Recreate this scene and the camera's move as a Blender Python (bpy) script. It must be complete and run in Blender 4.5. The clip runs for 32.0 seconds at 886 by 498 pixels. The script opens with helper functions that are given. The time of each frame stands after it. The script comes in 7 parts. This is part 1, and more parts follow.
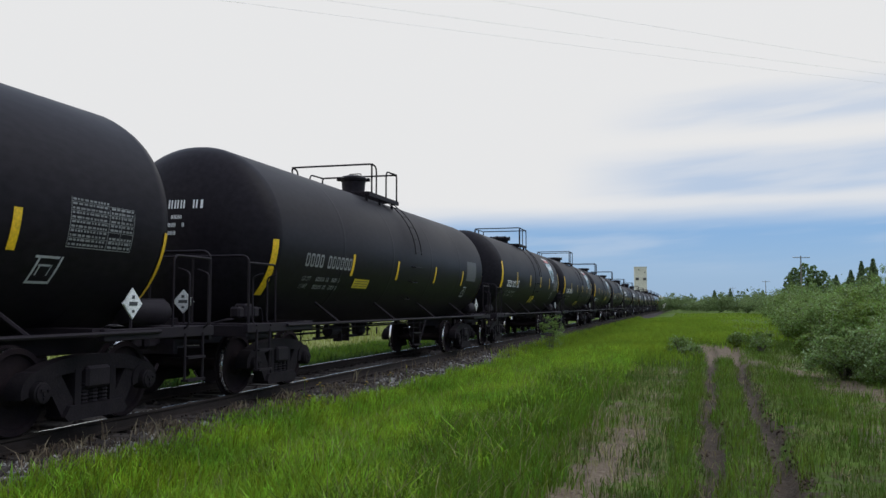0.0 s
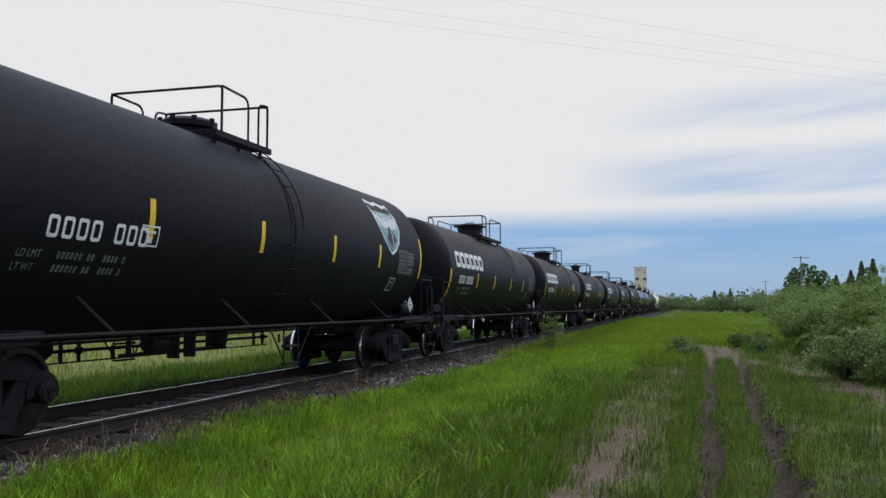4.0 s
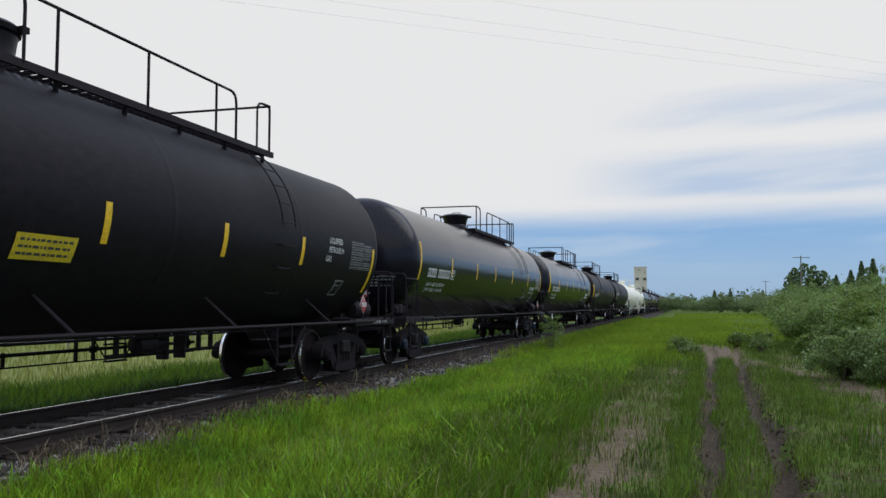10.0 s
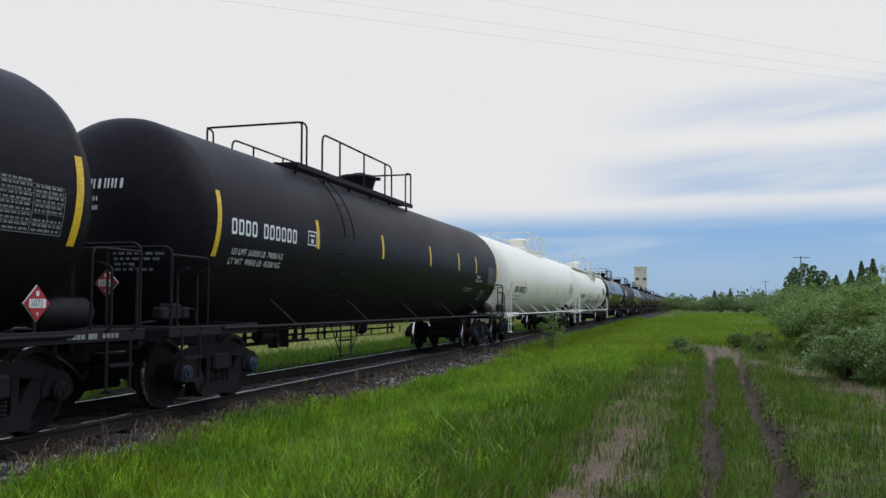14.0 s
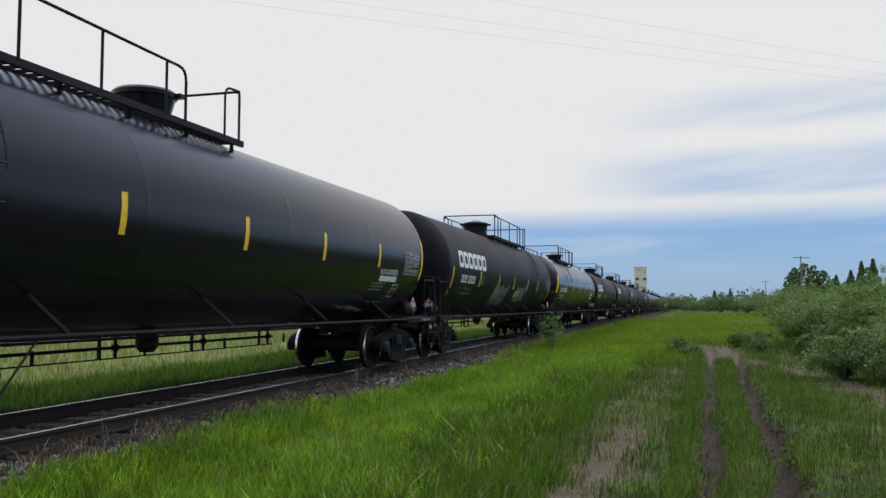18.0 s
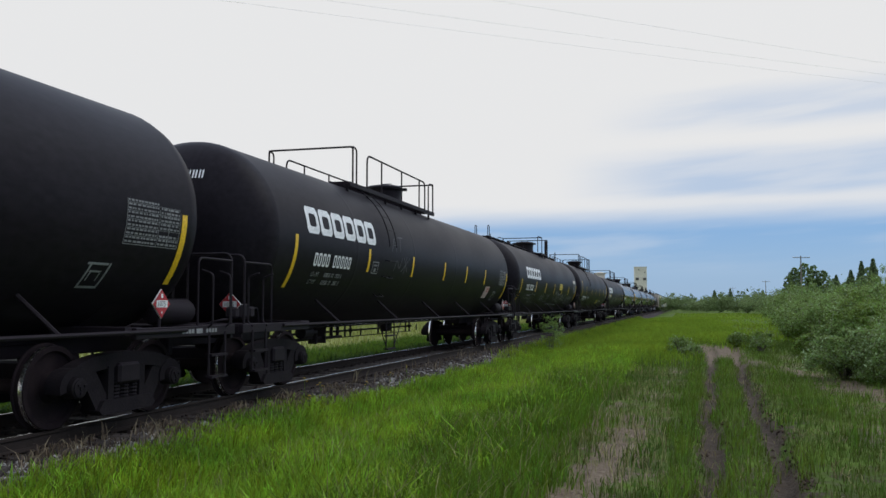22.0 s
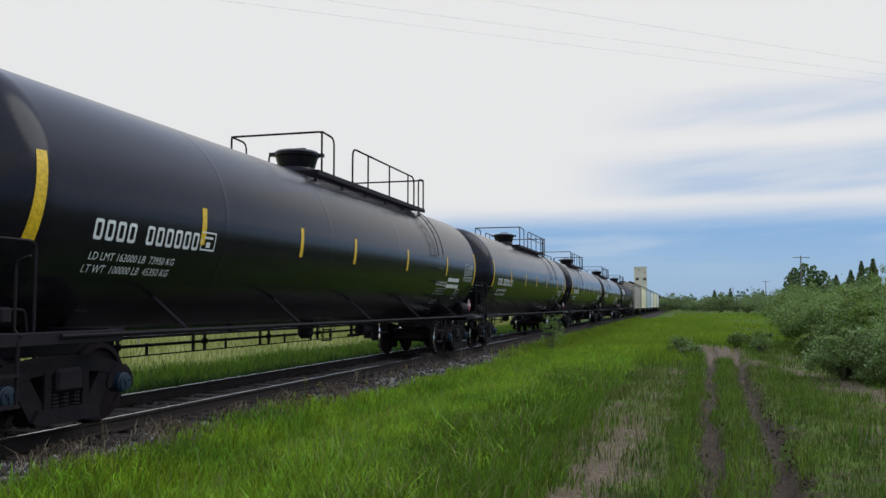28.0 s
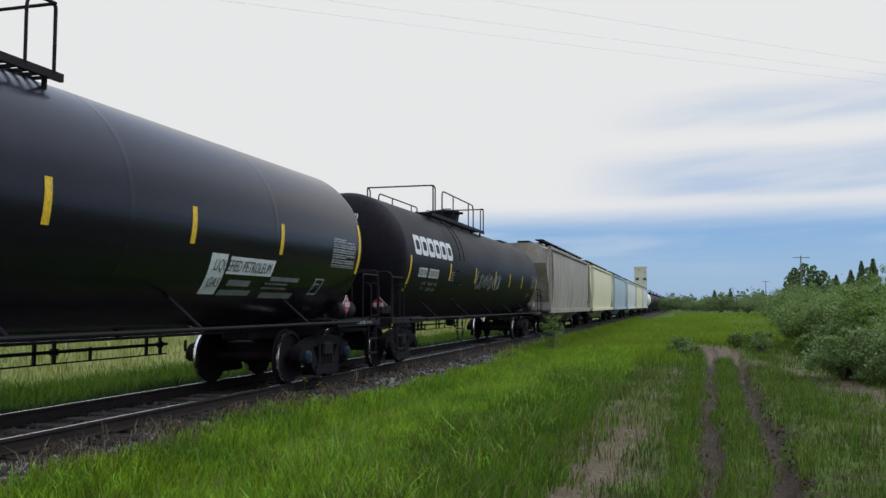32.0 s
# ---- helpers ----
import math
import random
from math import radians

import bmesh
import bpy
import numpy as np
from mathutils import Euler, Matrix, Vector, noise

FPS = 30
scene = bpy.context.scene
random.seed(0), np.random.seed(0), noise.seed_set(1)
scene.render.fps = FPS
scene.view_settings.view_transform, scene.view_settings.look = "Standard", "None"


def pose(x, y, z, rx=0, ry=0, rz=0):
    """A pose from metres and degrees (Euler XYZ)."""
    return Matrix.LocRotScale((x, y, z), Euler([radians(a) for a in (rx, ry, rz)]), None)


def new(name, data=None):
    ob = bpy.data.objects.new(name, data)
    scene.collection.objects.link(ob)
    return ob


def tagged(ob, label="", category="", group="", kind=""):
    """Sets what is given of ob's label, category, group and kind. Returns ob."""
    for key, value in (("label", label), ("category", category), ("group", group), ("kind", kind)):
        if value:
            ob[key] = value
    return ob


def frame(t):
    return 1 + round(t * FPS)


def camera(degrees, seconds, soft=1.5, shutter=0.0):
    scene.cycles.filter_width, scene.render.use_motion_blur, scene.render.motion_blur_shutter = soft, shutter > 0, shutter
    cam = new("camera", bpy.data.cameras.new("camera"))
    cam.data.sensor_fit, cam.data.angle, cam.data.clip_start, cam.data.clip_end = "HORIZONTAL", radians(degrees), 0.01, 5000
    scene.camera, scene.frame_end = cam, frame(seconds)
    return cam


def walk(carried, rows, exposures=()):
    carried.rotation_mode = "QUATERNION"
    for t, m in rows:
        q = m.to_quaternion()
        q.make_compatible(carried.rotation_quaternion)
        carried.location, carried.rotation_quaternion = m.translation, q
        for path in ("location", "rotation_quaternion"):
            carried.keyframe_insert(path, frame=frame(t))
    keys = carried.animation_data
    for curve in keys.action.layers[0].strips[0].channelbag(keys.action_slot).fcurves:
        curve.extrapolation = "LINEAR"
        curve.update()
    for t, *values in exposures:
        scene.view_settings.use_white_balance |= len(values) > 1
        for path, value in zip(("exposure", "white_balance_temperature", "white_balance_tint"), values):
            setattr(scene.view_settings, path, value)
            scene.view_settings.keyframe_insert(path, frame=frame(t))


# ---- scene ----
import itertools

# the camera stands still on a tripod beside the line; z = 0 is the top of the rails, +y runs along the line
EYE = 1.338
cam = camera(54.67, 32.0, soft=1.5)
walk(cam, [(0.0, pose(0, 0, EYE, 93.786, 0, 15.6)), (32.0, pose(0, 0, EYE, 93.786, 0, 15.6))])

# ---- sky and sun: bright high cloud, blue bands low over the horizon ----
SUN_ELEV, SUN_TURN = radians(52), radians(248)
world = bpy.data.worlds.new("sky")
scene.world = world
world.use_nodes = True
wn, wl = world.node_tree.nodes, world.node_tree.links
wn.clear()


def wnode(kind, **values):
    n = wn.new(kind)
    for k, v in values.items():
        n.inputs[k].default_value = v
    return n


def wmath(op, a, b=None, c=None, clamp=False):
    n = wn.new("ShaderNodeMath")
    n.operation, n.use_clamp = op, clamp
    for i, v in enumerate((a, b, c)):
        if v is None:
            continue
        if isinstance(v, (int, float)):
            n.inputs[i].default_value = v
        else:
            wl.new(v, n.inputs[i])
    return n.outputs[0]


def wramp(v, lo, hi):
    n = wn.new("ShaderNodeMapRange")
    n.interpolation_type = "SMOOTHSTEP"
    n.inputs["From Min"].default_value, n.inputs["From Max"].default_value = lo, hi
    wl.new(v, n.inputs["Value"])
    return n.outputs["Result"]


w_out, w_bg = wn.new("ShaderNodeOutputWorld"), wn.new("ShaderNodeBackground")
w_sky = wn.new("ShaderNodeTexSky")
w_sky.sky_type, w_sky.sun_disc = "NISHITA", False
w_sky.sun_elevation, w_sky.sun_rotation = SUN_ELEV, SUN_TURN
w_sky.air_density, w_sky.dust_density = 1.0, 0.6
w_co = wn.new("ShaderNodeTexCoord")
w_xyz = wn.new("ShaderNodeSeparateXYZ")
wl.new(w_co.outputs["Generated"], w_xyz.inputs[0])
dx, dy, dz = w_xyz.outputs
# stretched noise for ragged, layered cloud edges
w_comb = wn.new("ShaderNodeCombineXYZ")
wl.new(wmath("MULTIPLY", dx, 2.6), w_comb.inputs[0])
wl.new(wmath("MULTIPLY", dy, 2.0), w_comb.inputs[1])
wl.new(wmath("MULTIPLY", wmath("SUBTRACT", dz, wmath("MULTIPLY", dx, 0.05)), 22.0), w_comb.inputs[2])
w_n1 = wnode("ShaderNodeTexNoise", Scale=1.0, Detail=6.0, Roughness=0.52)
wl.new(w_comb.outputs[0], w_n1.inputs["Vector"])
w_comb2 = wn.new("ShaderNodeCombineXYZ")
wl.new(wmath("MULTIPLY", dx, 5.0), w_comb2.inputs[0])
wl.new(wmath("MULTIPLY", dy, 3.0), w_comb2.inputs[1])
wl.new(wmath("MULTIPLY", wmath("SUBTRACT", dz, wmath("MULTIPLY", dx, 0.07)), 40.0), w_comb2.inputs[2])
w_n2 = wnode("ShaderNodeTexNoise", Scale=1.0, Detail=4.0, Roughness=0.48)
wl.new(w_comb2.outputs[0], w_n2.inputs["Vector"])
# azimuth across the view, -1 left to +1 right of the line's direction
w_az = wmath("DIVIDE", dx, wmath("MAXIMUM", dy, 0.05))
# height with a ragged edge, the layers rising a little to the right
w_low = wmath("ADD", dz, wmath("MULTIPLY", wmath("SUBTRACT", w_n1.outputs["Fac"], 0.5), 0.034))
w_low = wmath("SUBTRACT", w_low, wmath("MULTIPLY", w_az, 0.012))


def wband(v, a, b, c, d):
    """1 between b and c, fading to 0 at a and d."""
    return wmath("MULTIPLY", wramp(v, a, b), wmath("SUBTRACT", 1.0, wramp(v, c, d)))


# the cloud comes down to the horizon on the left
w_left = wmath("MULTIPLY", wmath("SUBTRACT", 1.0, wramp(w_az, -0.95, -0.42)), wmath("MULTIPLY", wramp(dy, 0.0, 0.2), 0.12))
w_cloud = wramp(wmath("ADD", w_low, w_left), 0.080, 0.122)
w_streak = wramp(w_n2.outputs["Fac"], 0.34, 0.62)
# two thinner layers through which the blue shows: a grey-blue one low on the right, a fainter one above it
w_gap1 = wmath("MULTIPLY", wmath("MULTIPLY", wband(w_low, 0.110, 0.132, 0.150, 0.182), wramp(w_az, -0.16, 0.04)), wmath("MULTIPLY_ADD", w_streak, 0.30, 0.42))
w_gap2 = wmath("MULTIPLY", wmath("MULTIPLY", wband(w_low, 0.188, 0.206, 0.212, 0.245), wramp(w_az, -0.12, 0.06)), wmath("MULTIPLY_ADD", w_streak, 0.34, 0.20))
w_gap3 = wmath("MULTIPLY", wmath("MULTIPLY", wband(dz, 0.10, 0.20, 0.34, 0.56), wramp(w_az, 0.20, 0.42)), wmath("MULTIPLY_ADD", w_streak, 0.32, 0.32))
w_gap = wmath("ADD", wmath("MULTIPLY", w_gap1, 0.78), wmath("MULTIPLY", w_gap2, 0.66))
w_gap = wmath("MAXIMUM", w_gap, wmath("MULTIPLY", w_gap3, wramp(dy, -0.2, 0.2)))
w_cloud = wmath("MULTIPLY", w_cloud, wmath("SUBTRACT", 1.0, w_gap), clamp=True)
w_thin = wmath("MULTIPLY", wmath("MULTIPLY", wramp(w_n2.outputs["Fac"], 0.40, 0.72), wramp(dz, 0.020, 0.085)), 0.30)
w_fac = wmath("MAXIMUM", w_cloud, w_thin)
# low air: the sky's own colour, with the grey-blue of distant rain cloud
w_blue = wn.new("ShaderNodeMix")
w_blue.data_type = "RGBA"
wl.new(wramp(dz, 0.0, 0.10), w_blue.inputs["Factor"])
w_blue.inputs["A"].default_value = (0.27, 0.46, 0.74, 1)
w_blue.inputs["B"].default_value = (0.20, 0.41, 0.76, 1)
w_skymul = wn.new("ShaderNodeMix")
w_skymul.data_type, w_skymul.blend_type = "RGBA", "MIX"
w_skymul.inputs["Factor"].default_value = 0.75
w_scale = wn.new("ShaderNodeVectorMath")
w_scale.operation = "SCALE"
w_scale.inputs["Scale"].default_value = 0.10
wl.new(w_sky.outputs[0], w_scale.inputs[0])
wl.new(w_scale.outputs[0], w_skymul.inputs["A"])
wl.new(w_blue.outputs["Result"], w_skymul.inputs["B"])
w_mix = wn.new("ShaderNodeMix")
w_mix.data_type = "RGBA"
wl.new(w_fac, w_mix.inputs["Factor"])
wl.new(w_skymul.outputs["Result"], w_mix.inputs["A"])
# white cloud, thinner and bluer towards the zenith
w_high = wn.new("ShaderNodeMix")
w_high.data_type = "RGBA"
wl.new(wramp(dz, 0.35, 0.54), w_high.inputs["Factor"])
w_high.inputs["A"].default_value = (0.796, 0.80, 0.808, 1)
w_high.inputs["B"].default_value = (0.74, 0.86, 1.10, 1)
wl.new(w_high.outputs["Result"], w_mix.inputs["B"])
wl.new(w_mix.outputs["Result"], w_bg.inputs["Color"])
w_bg.inputs["Strength"].default_value = 1.0
wl.new(w_bg.outputs[0], w_out.inputs[0])

sun = new("sun", bpy.data.lights.new("sun", "SUN"))
sun.data.energy, sun.data.angle, sun.data.color = 1.2, radians(50), (0.955, 0.965, 0.945)
sun.matrix_world = pose(0, 0, 60) @ Euler((radians(90) - SUN_ELEV, 0, radians(180) - SUN_TURN + radians(180))).to_matrix().to_4x4()
scene.view_settings.exposure = 0.0

# ---- materials ----


def mat(name, base, rough=0.6, metal=0.0, second=None, scale=3.0, amount=0.5, fine=None, fine_amount=0.25,
        spec=0.5, bump=0.0, bump_scale=60.0, stretch=(1, 1, 1), rough_var=0.1, island=0.0, spread=0.0, through_light=0.0, coat=0.0):
    """Principled paint or stuff: two colours mixed by broad noise, a finer noise over it, fine relief."""
    m = bpy.data.materials.new(name)
    m.use_nodes = True
    t, ln = m.node_tree.nodes, m.node_tree.links
    b = t["Principled BSDF"]
    b.inputs["Metallic"].default_value = metal
    b.inputs["Specular IOR Level"].default_value = spec
    if coat:
        b.inputs["Coat Weight"].default_value, b.inputs["Coat Roughness"].default_value = coat, 0.25
    co = t.new("ShaderNodeTexCoord")
    mp = t.new("ShaderNodeMapping")
    mp.inputs["Scale"].default_value = stretch
    ln.new(co.outputs["Object"], mp.inputs[0])
    n1 = t.new("ShaderNodeTexNoise")
    n1.inputs["Scale"].default_value, n1.inputs["Detail"].default_value = scale, 5
    ln.new(mp.outputs[0], n1.inputs["Vector"])
    r1 = t.new("ShaderNodeMapRange")
    r1.inputs["From Min"].default_value, r1.inputs["From Max"].default_value = 0.35, 0.68
    r1.inputs["To Max"].default_value = amount
    ln.new(n1.outputs["Fac"], r1.inputs["Value"])
    mx = t.new("ShaderNodeMix")
    mx.data_type = "RGBA"
    mx.inputs["A"].default_value = (*base, 1)
    mx.inputs["B"].default_value = (*(second or [c * 0.6 for c in base]), 1)
    ln.new(r1.outputs[0], mx.inputs["Factor"])
    last = mx.outputs["Result"]
    n2 = t.new("ShaderNodeTexNoise")
    n2.inputs["Scale"].default_value, n2.inputs["Detail"].default_value = fine or scale * 14, 4
    ln.new(mp.outputs[0], n2.inputs["Vector"])
    hs = t.new("ShaderNodeHueSaturation")
    r2 = t.new("ShaderNodeMapRange")
    r2.inputs["From Min"].default_value, r2.inputs["From Max"].default_value = 0.3, 0.7
    r2.inputs["To Min"].default_value, r2.inputs["To Max"].default_value = 1 - fine_amount, 1 + fine_amount
    ln.new(n2.outputs["Fac"], r2.inputs["Value"])
    val = r2.outputs[0]
    if island or spread:
        ge = t.new("ShaderNodeNewGeometry") if island else t.new("ShaderNodeObjectInfo")
        r3 = t.new("ShaderNodeMapRange")
        k = island or spread
        r3.inputs["To Min"].default_value, r3.inputs["To Max"].default_value = 1 - k, 1 + k
        ln.new(ge.outputs["Random Per Island" if island else "Random"], r3.inputs["Value"])
        mu = t.new("ShaderNodeMath")
        mu.operation = "MULTIPLY"
        ln.new(val, mu.inputs[0])
        ln.new(r3.outputs[0], mu.inputs[1])
        val = mu.outputs[0]
        r4 = t.new("ShaderNodeMapRange")
        r4.inputs["To Min"].default_value, r4.inputs["To Max"].default_value = 0.5 - k * 0.05, 0.5 + k * 0.05
        ln.new(ge.outputs["Random Per Island" if island else "Random"], r4.inputs["Value"])
        ln.new(r4.outputs[0], hs.inputs["Hue"])
    ln.new(val, hs.inputs["Value"])
    ln.new(last, hs.inputs["Color"])
    ln.new(hs.outputs[0], b.inputs["Base Color"])
    rr = t.new("ShaderNodeMapRange")
    rr.inputs["To Min"].default_value, rr.inputs["To Max"].default_value = max(0.03, rough - rough_var), min(1, rough + rough_var)
    ln.new(n1.outputs["Fac"], rr.inputs["Value"])
    ln.new(rr.outputs[0], b.inputs["Roughness"])
    if bump:
        nb = t.new("ShaderNodeTexNoise")
        nb.inputs["Scale"].default_value, nb.inputs["Detail"].default_value = bump_scale, 4
        ln.new(mp.outputs[0], nb.inputs["Vector"])
        bp = t.new("ShaderNodeBump")
        bp.inputs["Strength"].default_value, bp.inputs["Distance"].default_value = bump, 0.02
        ln.new(nb.outputs["Fac"], bp.inputs["Height"])
        ln.new(bp.outputs[0], b.inputs["Normal"])
    if through_light:
        tr = t.new("ShaderNodeBsdfTranslucent")
        ln.new(hs.outputs[0], tr.inputs["Color"])
        ms = t.new("ShaderNodeMixShader")
        ms.inputs[0].default_value = through_light
        ln.new(b.outputs[0], ms.inputs[1])
        ln.new(tr.outputs[0], ms.inputs[2])
        ln.new(ms.outputs[0], t["Material Output"].inputs[0])
    return m


M_GLOSS = mat("gloss_black_paint", (0.0085, 0.0062, 0.0120), 0.21, second=(0.0115, 0.0090, 0.0150), scale=0.7, amount=0.6, stretch=(1, 0.5, 1), bump=0.012, bump_scale=6, rough_var=0.05, spec=0.30)
M_BLACK = mat("weathered_black_paint", (0.0105, 0.0082, 0.0110), 0.46, second=(0.0145, 0.0115, 0.0145), scale=0.9, amount=0.7, stretch=(1, 0.5, 1), bump=0.025, bump_scale=9, rough_var=0.08, spec=0.09)
M_DULL = mat("dull_black_jacket", (0.0098, 0.0078, 0.0108), 0.50, second=(0.0132, 0.0110, 0.0138), scale=0.8, amount=0.7, stretch=(1, 0.4, 1), bump=0.035, bump_scale=6, rough_var=0.08, spec=0.10)
M_WHITE = mat("grimy_white_paint", (0.91, 0.875, 0.755), 0.42, second=(0.83, 0.785, 0.660), scale=0.5, amount=0.5, fine_amount=0.04, stretch=(1, 0.6, 0.4), bump=0.02, bump_scale=9)
M_FRAME = mat("sooty_black_steel", (0.0130, 0.0088, 0.0125), 0.60, second=(0.0215, 0.0160, 0.0190), scale=4, amount=0.7, bump=0.15, bump_scale=40, spec=0.15)
M_WFRAME = mat("white_painted_steel", (0.80, 0.785, 0.715), 0.5, second=(0.60, 0.56, 0.48), scale=2, amount=0.5, fine_amount=0.05, bump=0.05, bump_scale=20)
M_TRUCK = mat("cast_truck_steel", (0.0105, 0.0082, 0.0105), 0.74, second=(0.0190, 0.0150, 0.0170), scale=5, amount=0.8, bump=0.3, bump_scale=35, spec=0.10)
M_TREAD = mat("worn_bright_tread", (0.88, 0.87, 0.86), 0.26, 1.0, second=(0.62, 0.60, 0.58), scale=8)
M_WHEEL = mat("dusty_wheel_plate", (0.0150, 0.0105, 0.0130), 0.85, second=(0.0260, 0.0185, 0.0190), scale=6, amount=0.7, bump=0.1, spec=0.06)
M_BLUE = mat("blue_bearing_cap", (0.014, 0.030, 0.055), 0.5, second=(0.012, 0.016, 0.02), scale=9, spec=0.3)
M_YELLOW = mat("yellow_reflective_tape", (0.74, 0.46, 0.015), 0.42, second=(0.55, 0.33, 0.02), scale=2.5, amount=0.5)
M_ORANGE = mat("faded_orange_tape", (0.78, 0.43, 0.02), 0.5, second=(0.58, 0.31, 0.02), scale=2.5, amount=0.5)
M_DULLORANGE = mat("dull_orange_tape", (0.60, 0.27, 0.015), 0.55, second=(0.42, 0.18, 0.015), scale=2.5, amount=0.6)
M_LETTER = mat("white_stencil_paint", (0.74, 0.74, 0.73), 0.55, second=(0.5, 0.5, 0.49), scale=3, amount=0.5)
M_GREYLET = mat("worn_grey_stencil", (0.24, 0.24, 0.24), 0.6, second=(0.12, 0.12, 0.12), scale=4, amount=0.8)
M_PRINT = mat("thin_grey_print", (0.38, 0.38, 0.38), 0.6, second=(0.24, 0.24, 0.24), scale=4, amount=0.6)
M_DARKLET = mat("dark_stencil_paint", (0.05, 0.05, 0.055), 0.55)
M_PANEL = mat("black_panel", (0.022, 0.022, 0.024), 0.5)
M_YPANEL = mat("yellow_notice_panel", (0.62, 0.46, 0.02), 0.5, second=(0.42, 0.31, 0.03), scale=4, amount=0.6)
M_PLAC_W = mat("white_placard", (0.72, 0.72, 0.70), 0.45)
M_PLAC_R = mat("red_placard", (0.38, 0.016, 0.024), 0.45, second=(0.28, 0.018, 0.025), scale=6)
M_FADED = mat("faded_pink_notice", (0.50, 0.36, 0.33), 0.6, second=(0.34, 0.26, 0.24), scale=6, amount=0.8)
M_GRAFF = mat("pale_spray_paint", (0.40, 0.40, 0.41), 0.6, second=(0.15, 0.15, 0.15), scale=2.5, amount=0.8)
M_GRAFFD = mat("dark_spray_paint", (0.05, 0.055, 0.065), 0.6)
M_SHIELD_W = mat("shield_white", (0.70, 0.72, 0.73), 0.4)
M_SHIELD_T = mat("shield_teal", (0.16, 0.33, 0.37), 0.4)
M_SHIELD_R = mat("shield_red", (0.45, 0.10, 0.09), 0.4)
M_PATCH = mat("grey_repaint_patch", (0.06, 0.06, 0.062), 0.6, second=(0.09, 0.09, 0.09), scale=4)
M_HOP_G = mat("grey_hopper_paint", (0.40, 0.355, 0.30), 0.6, second=(0.20, 0.150, 0.110), scale=1.9, amount=0.8, stretch=(1, 1.6, 0.18))
M_HOP_C = mat("cream_hopper_paint", (0.78, 0.72, 0.48), 0.6, second=(0.64, 0.57, 0.37), scale=1.2, amount=0.6, stretch=(1, 1.6, 0.2), fine_amount=0.08)
M_HOP_B = mat("pale_blue_hopper_paint", (0.42, 0.52, 0.58), 0.6, second=(0.34, 0.38, 0.40), scale=1.2, amount=0.6, stretch=(1, 1.6, 0.2), fine_amount=0.08)
M_HOP_W = mat("pale_grey_hopper_paint", (0.70, 0.71, 0.68), 0.6, second=(0.50, 0.48, 0.44), scale=1.2, amount=0.6, stretch=(1, 1.6, 0.2), fine_amount=0.08)
M_RAIL = mat("rusty_rail_side", (0.030, 0.022, 0.019), 0.85, second=(0.018, 0.014, 0.013), scale=6, bump=0.2, spec=0.2)
M_RAILTOP = mat("polished_rail_head", (0.95, 0.95, 0.95), 0.06, 1.0, second=(0.86, 0.86, 0.86), scale=3, rough_var=0.03)
M_TIE = mat("oiled_timber_tie", (0.040, 0.033, 0.031), 0.85, second=(0.078, 0.066, 0.060), scale=3, stretch=(0.3, 3, 3), amount=0.8, bump=0.5, bump_scale=25, spread=0.3, spec=0.15)
M_STONE = mat("ballast_stone", (0.34, 0.325, 0.31), 0.9, second=(0.16, 0.148, 0.138), scale=1.2, amount=0.9, island=0.5, bump=0.2, spec=0.2)
M_CLOD = mat("dark_ballast_clod", (0.098, 0.080, 0.072), 0.9, second=(0.034, 0.026, 0.024), scale=1.5, amount=0.9, island=0.7, bump=0.3, spec=0.15)
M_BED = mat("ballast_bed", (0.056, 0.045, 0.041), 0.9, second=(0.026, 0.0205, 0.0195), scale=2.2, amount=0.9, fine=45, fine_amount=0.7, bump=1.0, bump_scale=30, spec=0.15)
M_EARTH = mat("dry_earth_clod", (0.105, 0.076, 0.052), 0.95, second=(0.045, 0.031, 0.022), scale=3, amount=0.9, island=0.6, bump=0.3, spec=0.1)
M_BARK = mat("grey_bark", (0.10, 0.085, 0.07), 0.9, scale=6, bump=0.5, bump_scale=20)
M_LEAF = mat("willow_leaf", (0.175, 0.255, 0.072), 0.7, second=(0.240, 0.320, 0.105), scale=0.9, amount=0.8, island=0.5, through_light=0.5, spec=0.1)
M_LEAFY = mat("yellowish_willow_leaf", (0.155, 0.230, 0.045), 0.7, second=(0.21, 0.275, 0.075), scale=1.2, amount=0.8, island=0.5, through_light=0.5, spec=0.1)
# dark green that stands in for grass in the train's shade
M_SHADEGRASS = mat("shade_dark_grass", (0.030, 0.062, 0.012), 0.55, second=(0.055, 0.10, 0.02), scale=0.8, amount=0.9, island=0.5, through_light=0.3, spec=0.2)
M_LEAFD = mat("dark_spruce_leaf", (0.130, 0.188, 0.085), 0.6, second=(0.175, 0.235, 0.112), scale=0.8, amount=0.8, island=0.35, through_light=0.35, spec=0.2)
# silvery leaves, whose pale colour also paints in flecks of sky gloss
M_LEAFS = mat("pale_gloss_willow_leaf", (0.230, 0.305, 0.135), 0.5, second=(0.330, 0.400, 0.210), scale=1.5, amount=0.8, island=0.6, through_light=0.4, spec=0.3)
M_POPLAR = mat("poplar_leaf", (0.200, 0.280, 0.115), 0.6, second=(0.250, 0.335, 0.145), scale=0.4, amount=0.8, island=0.4, through_light=0.4, spec=0.2)
M_LEAFFAR = mat("far_leaf", (0.175, 0.240, 0.090), 0.6, second=(0.220, 0.285, 0.120), scale=0.2, amount=0.8, island=0.3, through_light=0.4, spec=0.2)
M_GRASS = mat("meadow_grass", (0.315, 0.452, 0.032), 0.55, second=(0.166, 0.302, 0.026), scale=0.75, amount=1.0, fine=4.5, fine_amount=0.36, island=0.55, through_light=0.5, spec=0.25)
